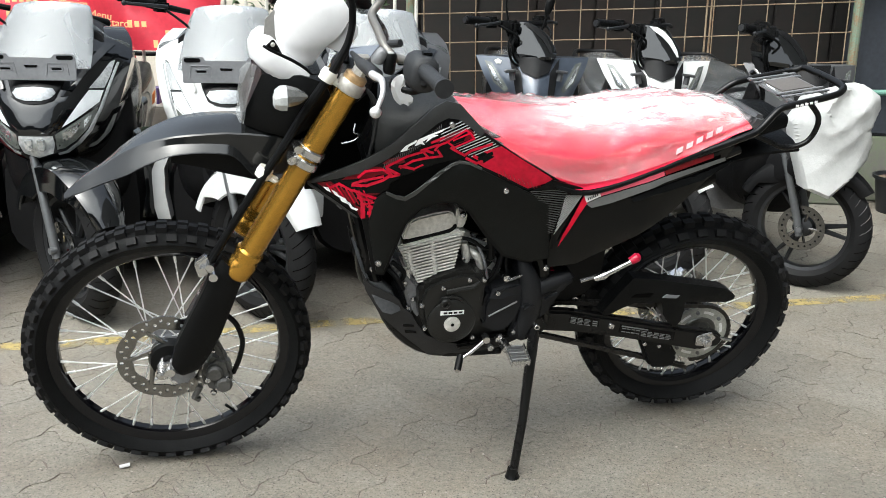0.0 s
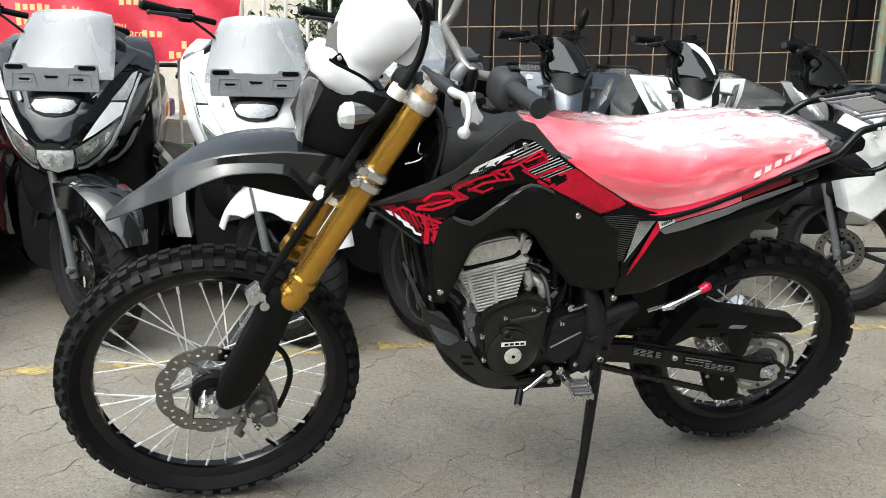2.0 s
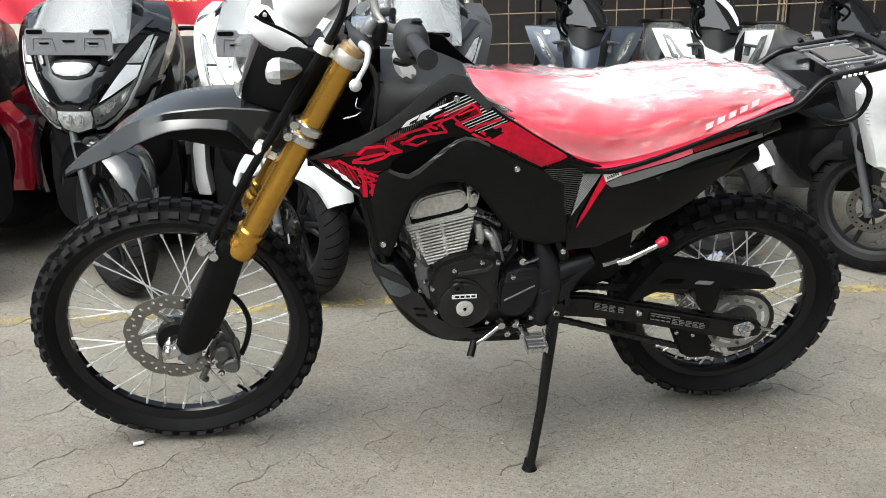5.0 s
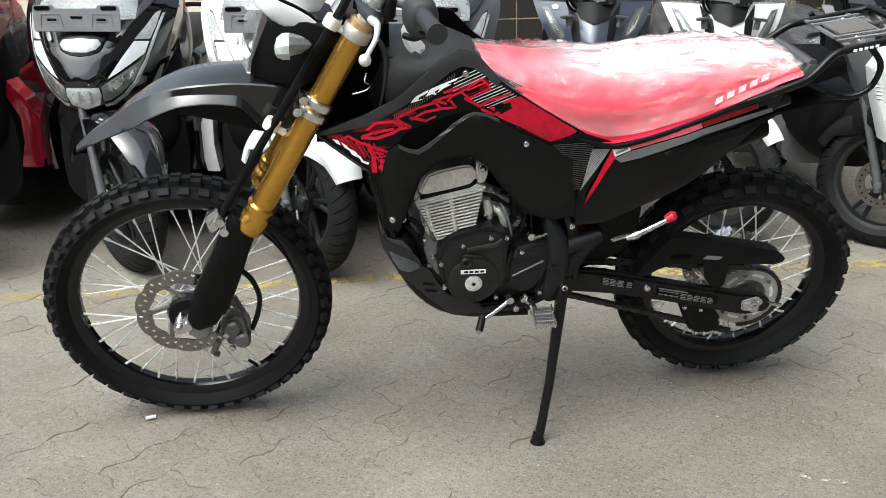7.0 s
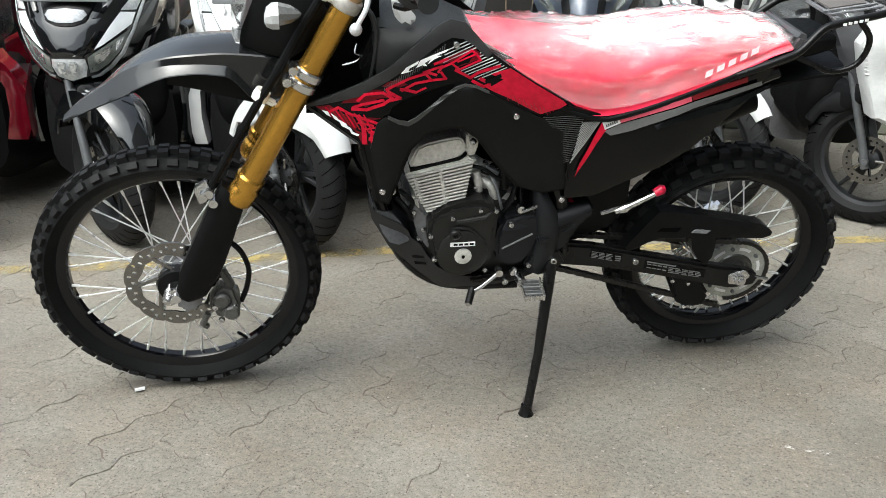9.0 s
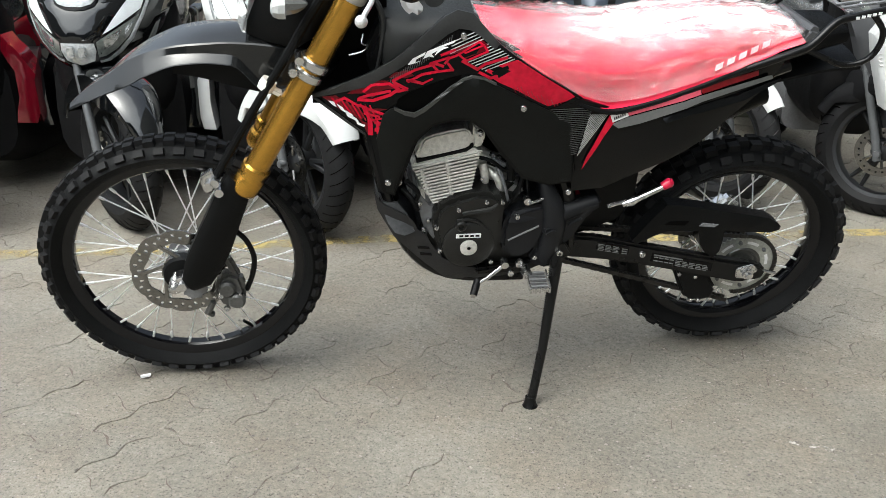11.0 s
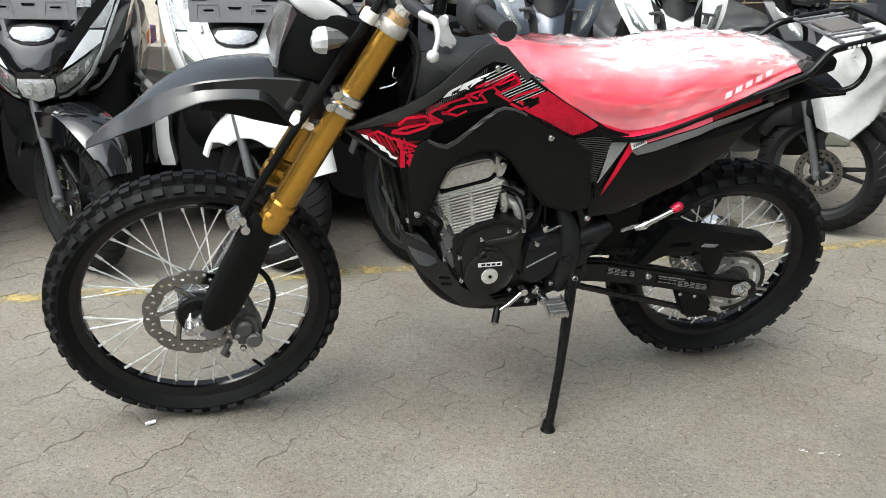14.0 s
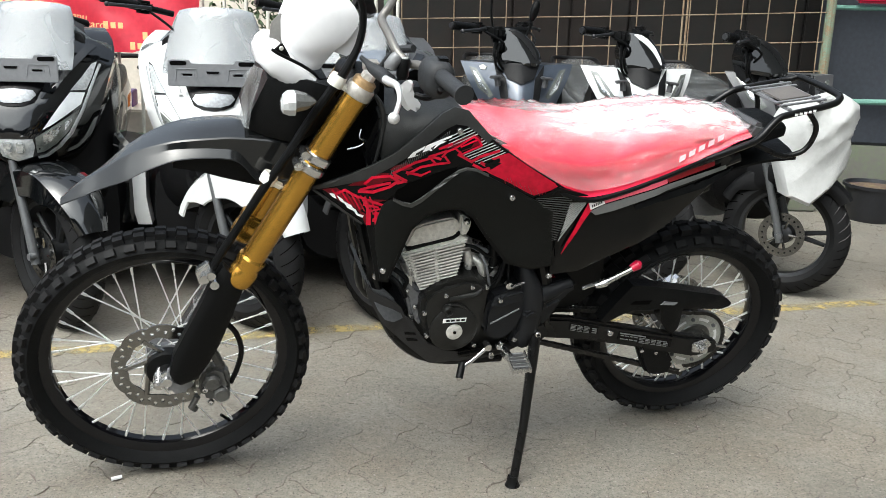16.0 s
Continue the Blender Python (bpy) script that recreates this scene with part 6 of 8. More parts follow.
for x, z in ((0.955, 0.560), (0.934, 0.508), (0.911, 0.468), (0.840, 0.395), (0.788, 0.345), (0.60, 0.330)):
    rings.append([(x, w, z) for w in (-0.112, 0.112)] + [(x - 0.006, w, z + 0.008) for w in (0.112, -0.112)])
loft(bm, rings)
skid = part("skid_plate", bm, SKIDGREY, bike, "black plastic skid plate")
bm = bmesh.new()
for k in range(2):
    skin(bm, [(0.862 - 0.006 * k, 0.445 - 0.018 * k), (0.835 - 0.006 * k, 0.440 - 0.018 * k), (0.832 - 0.006 * k, 0.434 - 0.018 * k), (0.86 - 0.006 * k, 0.437 - 0.018 * k)], lambda a, b: 0.1295 - 0.05 * max(0, (a - 0.86)), 0.001, 0.1)
part("vent_slot", bm, DECALBLK, skid)
# Paler grey paints the light caught by the upward-facing facet.
bm = bmesh.new()
skin(bm, [(0.948, 0.572), (0.940, 0.550), (0.907, 0.541), (0.886, 0.521), (0.869, 0.485), (0.894, 0.483), (0.916, 0.492), (0.931, 0.512), (0.946, 0.545)], lambda a, b: 0.136 - 0.05 * max(0, a - 0.86) - 0.9 * (b - 0.483 - max(0.0, a - 0.869) * 0.55), 0.012, 0.015, (0, 2), 0.002)
part("skid_facet", bm, SKIDLIT, skid, "upper facet painted paler where it catches light")

# foot controls
bm = bmesh.new()
tube(bm, [(0.662, 0.165, 0.405), (0.70, 0.175, 0.378), (0.727, 0.178, 0.362)], [0.005, 0.0045, 0.004], 10)
lathe(bm, [(0.009, 0.15), (0.009, 0.172), (0.0001, 0.172)], "y", (0.66, 0, 0.408), 14)
shifter = part("gear_lever", bm, STEEL, bike, "bright steel gear lever")
bm = bmesh.new()
tube(bm, [(0.722, 0.17, 0.370), (0.735, 0.196, 0.345)], [0.009, 0.009], 14)
part("lever_rubber", bm, BLKMATTE, shifter, "black ribbed lever rubber")
bm = bmesh.new()
lathe(bm, [(0.006, 0.0), (0.006, 0.002), (0.0001, 0.002)], "y", (0.7355, 0.1965, 0.3445), 12)
part("lever_end", bm, STEEL, shifter)
bm = bmesh.new()
prism(bm, [(0.72, 0.372), (0.60, 0.385), (0.54, 0.405), (0.54, 0.385), (0.60, 0.358), (0.72, 0.355)], 0.10, 0.13, 0.006)
part("footpeg_bracket", bm, FRAMEBLK, bike)
bm = bmesh.new()
for s_ in (-1, 1):
    box(bm, (0.578 + s_ * 0.024, 0.175, 0.365), (0.0035, 0.06, 0.014), Matrix.Rotation(radians(-12), 3, "X"), 0.001)
for k in range(9):
    box(bm, (0.556 + 0.0056 * k, 0.207, 0.357 + (0.003 if k % 2 else 0)), (0.0046, 0.0035, 0.013), None, 0.001)
tube(bm, [(0.605, 0.11, 0.375), (0.60, 0.16, 0.37)], 0.012, 10)
for q in ((0.635, 0.36), (0.618, 0.385)):
    screw(bm, (q[0], 0.13, q[1]), 0.009, 0.009)
peg = part("footpeg", bm, STEEL, bike, "toothed steel footpeg with grey ribs")
bm = bmesh.new()
for k in range(5):
    box(bm, (0.578, 0.152 + 0.011 * k, 0.370 - 0.0023 * k), (0.043, 0.004, 0.010), None, 0.002)
part("footpeg_rubber", bm, ALLOYDARK, peg)

# side stand with its spring
bm = bmesh.new()
foot = Vector((0.588, 0.273, 0.058))
tube(bm, [(0.528, 0.14, 0.425), (0.535, 0.162, 0.37), (0.560, 0.223, 0.20), foot], [0.015, 0.014, 0.0115, 0.0115], 12)
tm = Matrix.Rotation(radians(11), 4, "X")
lathe(bm, [(0.0001, 0.0), (0.018, 0.0), (0.0195, 0.005), (0.016, 0.012), (0.0125, 0.03)], "z", (0, 0, 0), 20)
for v in bm.verts:
    if v.co.length < 0.05:
        v.co = tm @ v.co + foot - Vector((0, 0.001, 0.004))
prism(bm, [(0.55, 0.45), (0.515, 0.452), (0.495, 0.42), (0.52, 0.395), (0.545, 0.405)], 0.12, 0.15, 0.004)
stand = part("side_stand", bm, FRAMEBLK, bike, "black steel side stand, put down")
bm = bmesh.new()
pts = []
a0, a1 = Vector((0.543, 0.154, 0.40)), Vector((0.562, 0.210, 0.24))
ax = (a1 - a0).normalized()
e1 = ax.orthogonal().normalized()
e2 = ax.cross(e1)
for k in range(260):
    t = k / 259
    pts.append(a0.lerp(a1, t) + (e1 * math.cos(k * 0.75) + e2 * math.sin(k * 0.75)) * 0.0048)
tube(bm, pts, 0.0015, 5)
part("stand_spring", bm, FRAMEBLK, stand)
bm = bmesh.new()
screw(bm, (0.527, 0.15, 0.425), 0.009, 0.008)
part("stand_bolt", bm, STEEL, stand)

# swingarm, chain guard, lower guide, adjuster
for s in (1, -1):
    bm = bmesh.new()
    SW = [(0.50, 0.445), (0.42, 0.436), (0.29, 0.406), (0.097, 0.361), (-0.022, 0.336), (-0.038, 0.320), (-0.031, 0.294), (0.03, 0.285), (0.15, 0.315), (0.262, 0.343), (0.40, 0.372), (0.50, 0.385)]
    prism(bm, SW, s * 0.082, s * 0.112, 0.007)
    arm = part("swingarm", bm, FRAMEBLK, bike, "black box-section swingarm" if s > 0 else "", 30)
    if s > 0:
        swing = arm


def flat(pts, mat_, y, parent, name, label=""):
    bm = bmesh.new()
    prism(bm, pts, y - 0.0008, y, 0)
    return part(name, bm, mat_, parent, label)


st = flat([(0.278, 0.389), (0.114, 0.351), (0.114, 0.327), (0.280, 0.365)], DECALBLK, 0.1135, swing, "warning_label", "black label with fine white print")
flat([(0.424, 0.429), (0.340, 0.408), (0.340, 0.386), (0.424, 0.407)], DECALBLK, 0.1135, swing, "warning_label")
bm = bmesh.new()


def print_bar_(x0, x1, z, h, k=0.23):
    """A slanted bar of fine print on the swingarm."""
    prism(bm, [(x0, z + (x0 - 0.278) * k), (x1, z + (x1 - 0.278) * k), (x1, z - h + (x1 - 0.278) * k), (x0, z - h + (x0 - 0.278) * k)], 0.1137, 0.1142, 0)


print_bar_(0.274, 0.196, 0.3865, 0.0035)
for k in range(4):
    x0 = 0.272 - 0.014 * k
    print_bar_(x0, x0 - 0.011, 0.380, 0.003)
    print_bar_(x0, x0 - 0.011, 0.370, 0.003)
for j in range(4):
    for k in range(5):
        x0 = 0.214 - 0.0185 * k
        print_bar_(x0, x0 - (0.016, 0.012, 0.015)[(j + k) % 3], 0.3795 - 0.0045 * j, 0.0024)
for j in range(5):
    for k in range(3):
        x0 = 0.420 - 0.019 * k
        print_bar_(x0, x0 - (0.017, 0.013, 0.015)[(j + k) % 3], 0.3895 - 0.0040 * j, 0.0020)
for j in range(3):
    print_bar_(0.358, 0.344, 0.3880 - 0.006 * j, 0.0032)
tagged(part("label_print", bm, GREYDECAL, st), kind="stuff")
bm = bmesh.new()
screw(bm, (0.305, 0.112, 0.387), 0.009, 0.008)
part("swingarm_bolt", bm, STEEL, swing)
bm = bmesh.new()
skin(bm, [(0.337, 0.425), (0.32, 0.45), (0.291, 0.49), (0.264, 0.524), (0.226, 0.521), (0.115, 0.501), (-0.007, 0.477), (-0.031, 0.463), (-0.041, 0.453), (-0.039, 0.443), (-0.017, 0.436), (0.104, 0.444), (0.102, 0.42), (0.104, 0.387), (0.117, 0.367), (0.142, 0.384), (0.161, 0.411), (0.17, 0.447), (0.249, 0.45), (0.281, 0.438), (0.323, 0.416)],
     lambda a, b: 0.118, 0.045, 0.03, (0, 2), 0.006)
guard = part("chain_guard", bm, BLKMATTE, bike, "black plastic chain guard")
bm = bmesh.new()
prism(bm, [(0.264, 0.472), (0.251, 0.481), (0.204, 0.48), (0.213, 0.469)], 0.1165, 0.1192, 0)
part("guard_recess", bm, GAPBLK, guard)
bm = bmesh.new()
prism(bm, [(0.176, 0.465), (0.167, 0.474), (0.127, 0.469), (0.136, 0.461)], 0.1165, 0.1192, 0)
part("guard_slot", bm, PLATEGREY, guard)
bm = bmesh.new()
prism(bm, [(0.212, 0.334), (0.172, 0.252), (0.156, 0.233), (0.128, 0.224), (0.09, 0.228), (0.079, 0.263), (0.1, 0.292), (0.115, 0.319)], 0.075, 0.10, 0.008)
gd_ = part("chain_guide", bm, BLKMATTE, bike, "black chain guide")
fixings("guide_bolt", [(0.191, 0.1, 0.314), (0.147, 0.1, 0.304), (0.145, 0.1, 0.232), (0.123, 0.1, 0.229)], STEEL, gd_, 0.006, 0.006)
bm = bmesh.new()
prism(bm, [(0.050, 0.335), (0.008, 0.346), (-0.012, 0.325), (0.016, 0.302), (0.046, 0.306)], 0.112, 0.119, 0.003)
part("adjuster_plate", bm, STEEL, bike, "zinc chain adjuster plate")
bm = bmesh.new()
lathe(bm, [(0.014, 0.118), (0.014, 0.128), (0.009, 0.129), (0.009, 0.136), (0.0001, 0.136)], "y", (0.019, 0, 0.320), 6)
part("rear_axle_nut", bm, STEEL, bike, "zinc rear axle nut")
bm = bmesh.new()
tube(bm, [(-0.03, 0.10, 0.314), (-0.07, 0.10, 0.304)], 0.005, 8)
part("chain_adjuster", bm, STEEL, bike, "zinc chain adjuster bolt")
bm = bmesh.new()
tube(bm, [(0.425, 0.145, 0.545), (0.385, 0.15, 0.56)], 0.005, 8)
tube(bm, [(0.392, 0.15, 0.552), (0.372, 0.155, 0.562), (0.36, 0.155, 0.568), (0.30, 0.158, 0.602)], [0.007, 0.011, 0.0075, 0.0065], 12)
pp = part("passenger_peg", bm, STEEL, bike, "folded chrome passenger footpeg")
bm = bmesh.new()
tube(bm, [(0.308, 0.158, 0.600), (0.292, 0.158, 0.61), (0.285, 0.158, 0.613)], [0.010, 0.0125, 0.007], 12)
part("peg_cap", bm, REDPLAST, pp, "red peg end cap")
# silencer on the far side, seen through the rear wheel
bm = bmesh.new()
tube(bm, [(0.55, -0.12, 0.50), (0.35, -0.13, 0.56), (0.05, -0.14, 0.68), (-0.05, -0.14, 0.70)], [0.02, 0.045, 0.05, 0.03], 16)
part("silencer", bm, BLKMATTE, bike)
bm = bmesh.new()
tube(bm, [(0.87, -0.02, 0.66), (0.93, -0.06, 0.58), (0.90, -0.12, 0.42), (0.75, -0.14, 0.38), (0.55, -0.13, 0.48)], 0.018, 12, True, 5)
part("exhaust_pipe", bm, FRAMEBLK, bike)
bm = bmesh.new()
prism(bm, [(0.10, 0.38), (0.03, 0.45), (-0.02, 0.42), (0.0, 0.36), (0.06, 0.33)], -0.085, -0.045, 0.01)
part("rear_caliper", bm, STEEL, bike, "silver rear brake caliper")

# ---- parked scooters ----
def cast_wheel(name, parent, m, R, half, rim_r, arms, disc=True, twin=True):
    """A scooter wheel: grooved tyre, cast rim and arms, drilled disc."""
    rim = bmesh.new()
    lathe(rim, [(rim_r - 0.016, -half * 0.55), (rim_r + 0.004, -half * 0.72), (rim_r + 0.006, -half * 0.6), (rim_r - 0.006, 0), (rim_r + 0.006, half * 0.6), (rim_r + 0.004, half * 0.72), (rim_r - 0.016, half * 0.55), (rim_r - 0.02, 0)], "y", (0, 0, 0), 48, True)
    arms_ = []
    for k in range(arms):
        a = k * math.tau / arms
        for da in ((-0.16, 0.16) if twin else (0.0,)):
            p0 = Vector((0.03 * math.cos(a), 0.01, 0.03 * math.sin(a)))
            p1 = Vector(((rim_r - 0.012) * math.cos(a + da), 0.006, (rim_r - 0.012) * math.sin(a + da)))
            arms_.append((p0, p1))
    w = part(name, rim, GREYALLOY, parent, "dark grey cast wheel", 35, m)
    hb = bmesh.new()
    lathe(hb, [(0.022, -0.045), (0.04, -0.035), (0.045, 0), (0.04, 0.035), (0.022, 0.045)], "y", (0, 0, 0), 24)
    part("hub", hb, GREYALLOY, w)
    for p0, p1 in arms_:
        ar = bmesh.new()
        tube(ar, [p0, p1], [0.013, 0.0085], 7)
        part("wheel_arm", ar, GREYALLOY, w)
    t = bmesh.new()
    prof = [(rim_r - 0.002, -half * 0.7)]
    for k in range(11):
        a = -1.25 + 2.5 * k / 10
        prof.append((R - (R - rim_r) * 0.75 * (1 - math.cos(a)) / (1 - math.cos(1.25)), half * math.sin(a) / math.sin(1.25)))
    prof += [(rim_r - 0.002, half * 0.7), (rim_r - 0.01, 0)]
    lathe(t, prof, "y", (0, 0, 0), 56, True)
    part("tyre", t, SCRUBBER, w, "black road tyre", 40)
    g = bmesh.new()
    for k in range(36):
        a = k * math.tau / 36
        for s in (-1, 1):
            f = lambda q: Vector((0, s * half * math.sin(q) / math.sin(1.25), R + 0.0004 - (R - rim_r) * 0.75 * (1 - math.cos(q)) / (1 - math.cos(1.25))))
            ps = [Matrix.Rotation(a + 0.05 * i, 3, "Y") @ f(0.12 + 0.30 * i) for i in range(4)]
            tube(g, ps, 0.0018, 4)
    tagged(part("tread_groove", g, DECALBLK, w), kind="stuff")
    if disc:
        d = bmesh.new()
        lathe(d, [(0.095, -0.052), (0.095, -0.048), (0.06, -0.048), (0.06, -0.052)], "y", (0, 0, 0), 40, True)
        for k in range(5):
            a = k * math.tau / 5
            tube(d, [(0.065 * math.cos(a), -0.05, 0.065 * math.sin(a)), (0.03 * math.cos(a), -0.045, 0.03 * math.sin(a))], 0.006, 6)
        part("brake_disc", d, DISC, w, "drilled steel brake disc")
        h = bmesh.new()
        for k in range(20):
            a = k * math.tau / 20
            lathe(h, [(0.0045, -0.0526), (0.0045, -0.0474), (0.0001, -0.0474)], "y", (0.078 * math.cos(a), 0, 0.078 * math.sin(a)), 7)
        tagged(part("drill_hole", h, BLKMATTE, w), kind="stuff")
    return w


def steer_m(x, deg):
    return Matrix.Translation((x, 0, 0)) @ Matrix.Rotation(radians(deg), 4, "Z") @ Matrix.Translation((-x, 0, 0))


def front_end(sc, steer, R, half, rim, arms, fender_mat, fender_label, leg_y=0.075, disc=True, twin=True, wide=0.0, deep=0.075, ahead=0.0):
    S = steer_m(ahead - 0.15 if ahead else -0.06, steer) @ Matrix.Translation((ahead, 0, 0))
    cast_wheel("front_wheel", sc, S @ Matrix.Translation((0, 0, R)), R, half, rim, arms, disc, twin)
    for s in (1, -1):
        bm = bmesh.new()
        tube(bm, [(0.0, s * leg_y, R - 0.03), (-0.02, s * leg_y, R + 0.05), (-0.10, s * leg_y, R + 0.30)], [0.015, 0.016, 0.014], 14)
        tube(bm, [(-0.09, s * leg_y, R + 0.27), (-0.14, s * leg_y, R + 0.42)], 0.013, 12)
        lathe(bm, [(0.0001, -0.012), (0.012, -0.012), (0.014, 0), (0.012, 0.012), (0.0001, 0.012)], "y", (0, s * (leg_y + 0.012), R), 12)
        part("fork_leg", bm, FORKGREY, sc, "grey telescopic fork leg", 35, S)
    bm = bmesh.new()
    rings = []
    for k in range(19):
        a = radians((24 if wide else 36) + (134 if wide else 118) * k / 18)
        rr = R + 0.030
        hw = (wide or half * 1.22) * (0.55 + 0.45 * math.sin(min(1, k / 6) * math.pi / 2))
        skirt = 0.035 + (deep - 0.035) * max(0.0, min(1.0, (k - 2) / 4, (16 - k) / 2))
        sec = [(-hw, rr - skirt), (-hw * 1.0, rr - 0.012), (-hw * 0.75, rr + 0.004), (0, rr + 0.012), (hw * 0.75, rr + 0.004), (hw * 1.0, rr - 0.012), (hw, rr - skirt)]
        sec += [(y * 0.94, q - 0.005) for y, q in sec[::-1]]
        rings.append([(q * math.cos(a), y, R + q * math.sin(a)) for y, q in sec])
    loft(bm, rings)
    part("front_fender", bm, fender_mat, sc, fender_label, 40, S)
    return S


def bars(sc, S, x, z, length, rise, droop=0.0):
    """Handlebar ends with grips, levers and switch boxes."""
    for s in (1, -1):
        bm = bmesh.new()
        a, b = Vector((x - 0.01, s * 0.10, z)), Vector((x - 0.07, s * length * (0.82 if droop and s > 0 else 1.0), z + rise - (droop if s > 0 else 0.0)))
        d = (b - a)
        tube(bm, [a, a + d * 0.45], 0.011, 10)
        box(bm, a + d * 0.42, (0.05, 0.055, 0.045), None, 0.01)
        pts = [a + d * (0.5 + 0.5 * k / 16) for k in range(17)]
        tube(bm, pts, [0.017 + (0.0012 if k % 2 else 0) for k in range(17)], 12)
        part("grip", bm, BLKMATTE, sc, "black rubber handlebar grip", 30, S)
        bm = bmesh.new()
        tube(bm, [b + d * 0.005, b + d * 0.035], [0.013, 0.012], 12)
        part("bar_end", bm, GREYALLOY, sc, "grey bar end weight", 30, S)
        bm = bmesh.new()
        tube(bm, [a + d * 0.38 + Vector((0.03, 0, 0)), a + d * 0.6 + Vector((0.055, 0, -0.006)), a + d * 1.0 + Vector((0.05, 0, -0.02))], [0.008, 0.007, 0.006], 8)
        bmesh.ops.create_uvsphere(bm, u_segments=8, v_segments=6, radius=0.009, matrix=Matrix.Translation(a + d * 1.0 + Vector((0.05, 0, -0.02))))
        part("brake_lever", bm, GREYALLOY, sc, "dark brake lever", 30, S)
        bm = bmesh.new()
        tube(bm, [a + d * 0.40 + Vector((0.03, 0, -0.01)), a + Vector((0.07, s * 0.04, -0.05)), a + Vector((0.03, -s * 0.02, -0.10))], 0.005, 7, True, 4)
        part("brake_hose", bm, BLKMATTE, sc, "", 40, S)


def rounded(x, hw, z0, z1, n=20, e=0.55):
    return [(x, hw * math.copysign(abs(math.cos(a)) ** e, math.cos(a)), (z0 + z1) / 2 + (z1 - z0) / 2 * math.copysign(abs(math.sin(a)) ** e, math.sin(a))) for a in (q * math.tau / n for q in range(n))]


def rear_half(sc, paint, axle, R, half, rim, zs, hw, wrap):
    """Floor tunnel, seat, tail and rear wheel."""
    cast_wheel("rear_wheel", sc, Matrix.Translation((axle, 0, R)), R, half, rim, 5, False)
    bm = bmesh.new()
    loft(bm, [rounded(-0.24, hw * 0.9, 0.28, 0.62), rounded(-0.45, hw * 0.85, 0.26, 0.55), rounded(-0.62, hw * 0.8, 0.27, 0.58), rounded(-0.8, hw * 0.8, 0.3, 0.62)])
    part("floor_tunnel", bm, SCPANEL, sc, "dark plastic footwell", 45)
    bm = bmesh.new()
    loft(bm, [rounded(-0.58, hw * 0.45, 0.42, zs - 0.1), rounded(-0.75, hw * 0.85, 0.42, zs - 0.03), rounded(-1.05, hw, 0.45, zs - 0.02), rounded(-1.35, hw * 0.8, 0.55, zs + 0.02), rounded(-1.58, hw * 0.35, 0.66, zs + 0.04)])
    part("rear_body", bm, paint, sc, "", 45)
    bm = bmesh.new()
    loft(bm, [rounded(-0.56, hw * 0.4, zs - 0.14, zs - 0.06), rounded(-0.66, hw * 0.7, zs - 0.1, zs + 0.01), rounded(-0.9, hw * 0.9, zs - 0.06, zs + 0.02), rounded(-1.08, hw * 0.9, zs - 0.04, zs + 0.05), rounded(-1.3, hw * 0.75, zs - 0.02, zs + 0.09), rounded(-1.45, hw * 0.5, zs, zs + 0.08)])
    part("seat", bm, BLKMATTE, sc, "black vinyl seat", 50)
    if wrap:
        bm = bmesh.new()
        loft(bm, [rounded(-0.55, hw * 0.55, zs - 0.2, zs - 0.03), rounded(-0.75, hw * 0.95, zs - 0.15, zs + 0.03), rounded(-1.08, hw * 1.05, zs - 0.15, zs + 0.07), rounded(-1.46, hw * 0.7, zs - 0.1, zs + 0.11)])
        part("seat_film", bm, FILM2, sc, "clear plastic film over the seat", 60)
    bm = bmesh.new()
    loft(bm, [rounded(-0.75, 0.13, 0.16, 0.40), rounded(-1.0, 0.15, 0.15, 0.45), rounded(-1.3, 0.12, 0.2, 0.40)])
    part("engine_unit", bm, ALLOYDARK, sc, "grey engine unit", 45)
    bm = bmesh.new()
    tube(bm, [(-1.0, -0.13, 0.32), (-1.2, -0.16, 0.34), (-1.6, -0.16, 0.42)], [0.04, 0.055, 0.05], 14)
    part("silencer", bm, SCPANEL, sc)
    bm = bmesh.new()
    tube(bm, [(-1.45, 0.13, zs + 0.06), (-1.62, 0.12, zs + 0.10), (-1.68, 0.0, zs + 0.10), (-1.62, -0.12, zs + 0.10), (-1.45, -0.13, zs + 0.06)], 0.012, 10, True, 5)
    part("grab_rail", bm, SCPANEL, sc, "dark grab rail")
    for s in (1, -1):
        bm = bmesh.new()
        tube(bm, [(-0.78, s * 0.10, 0.26), (-0.80, s * 0.16, 0.10), (-0.84, s * 0.19, 0.012)], [0.013, 0.012, 0.013], 8)
        part("centre_stand_leg", bm, FRAMEBLK, sc)


HW = [(0.56, 0.125), (0.60, 0.170), (0.67, 0.210), (0.75, 0.240), (0.85, 0.264), (0.93, 0.275), (0.98, 0.262), (1.02, 0.225)]
XN = [(0.56, 0.09), (0.60, 0.135), (0.67, 0.155), (0.75, 0.14), (0.85, 0.09), (0.93, 0.025), (0.98, -0.03), (1.02, -0.09)]


def cowl_x(y, z):
    hw, xn = lerp_table(HW, z)[0], lerp_table(XN, z)[0]
    return xn - 0.17 * (abs(y) / max(hw, 0.01)) ** 2.2


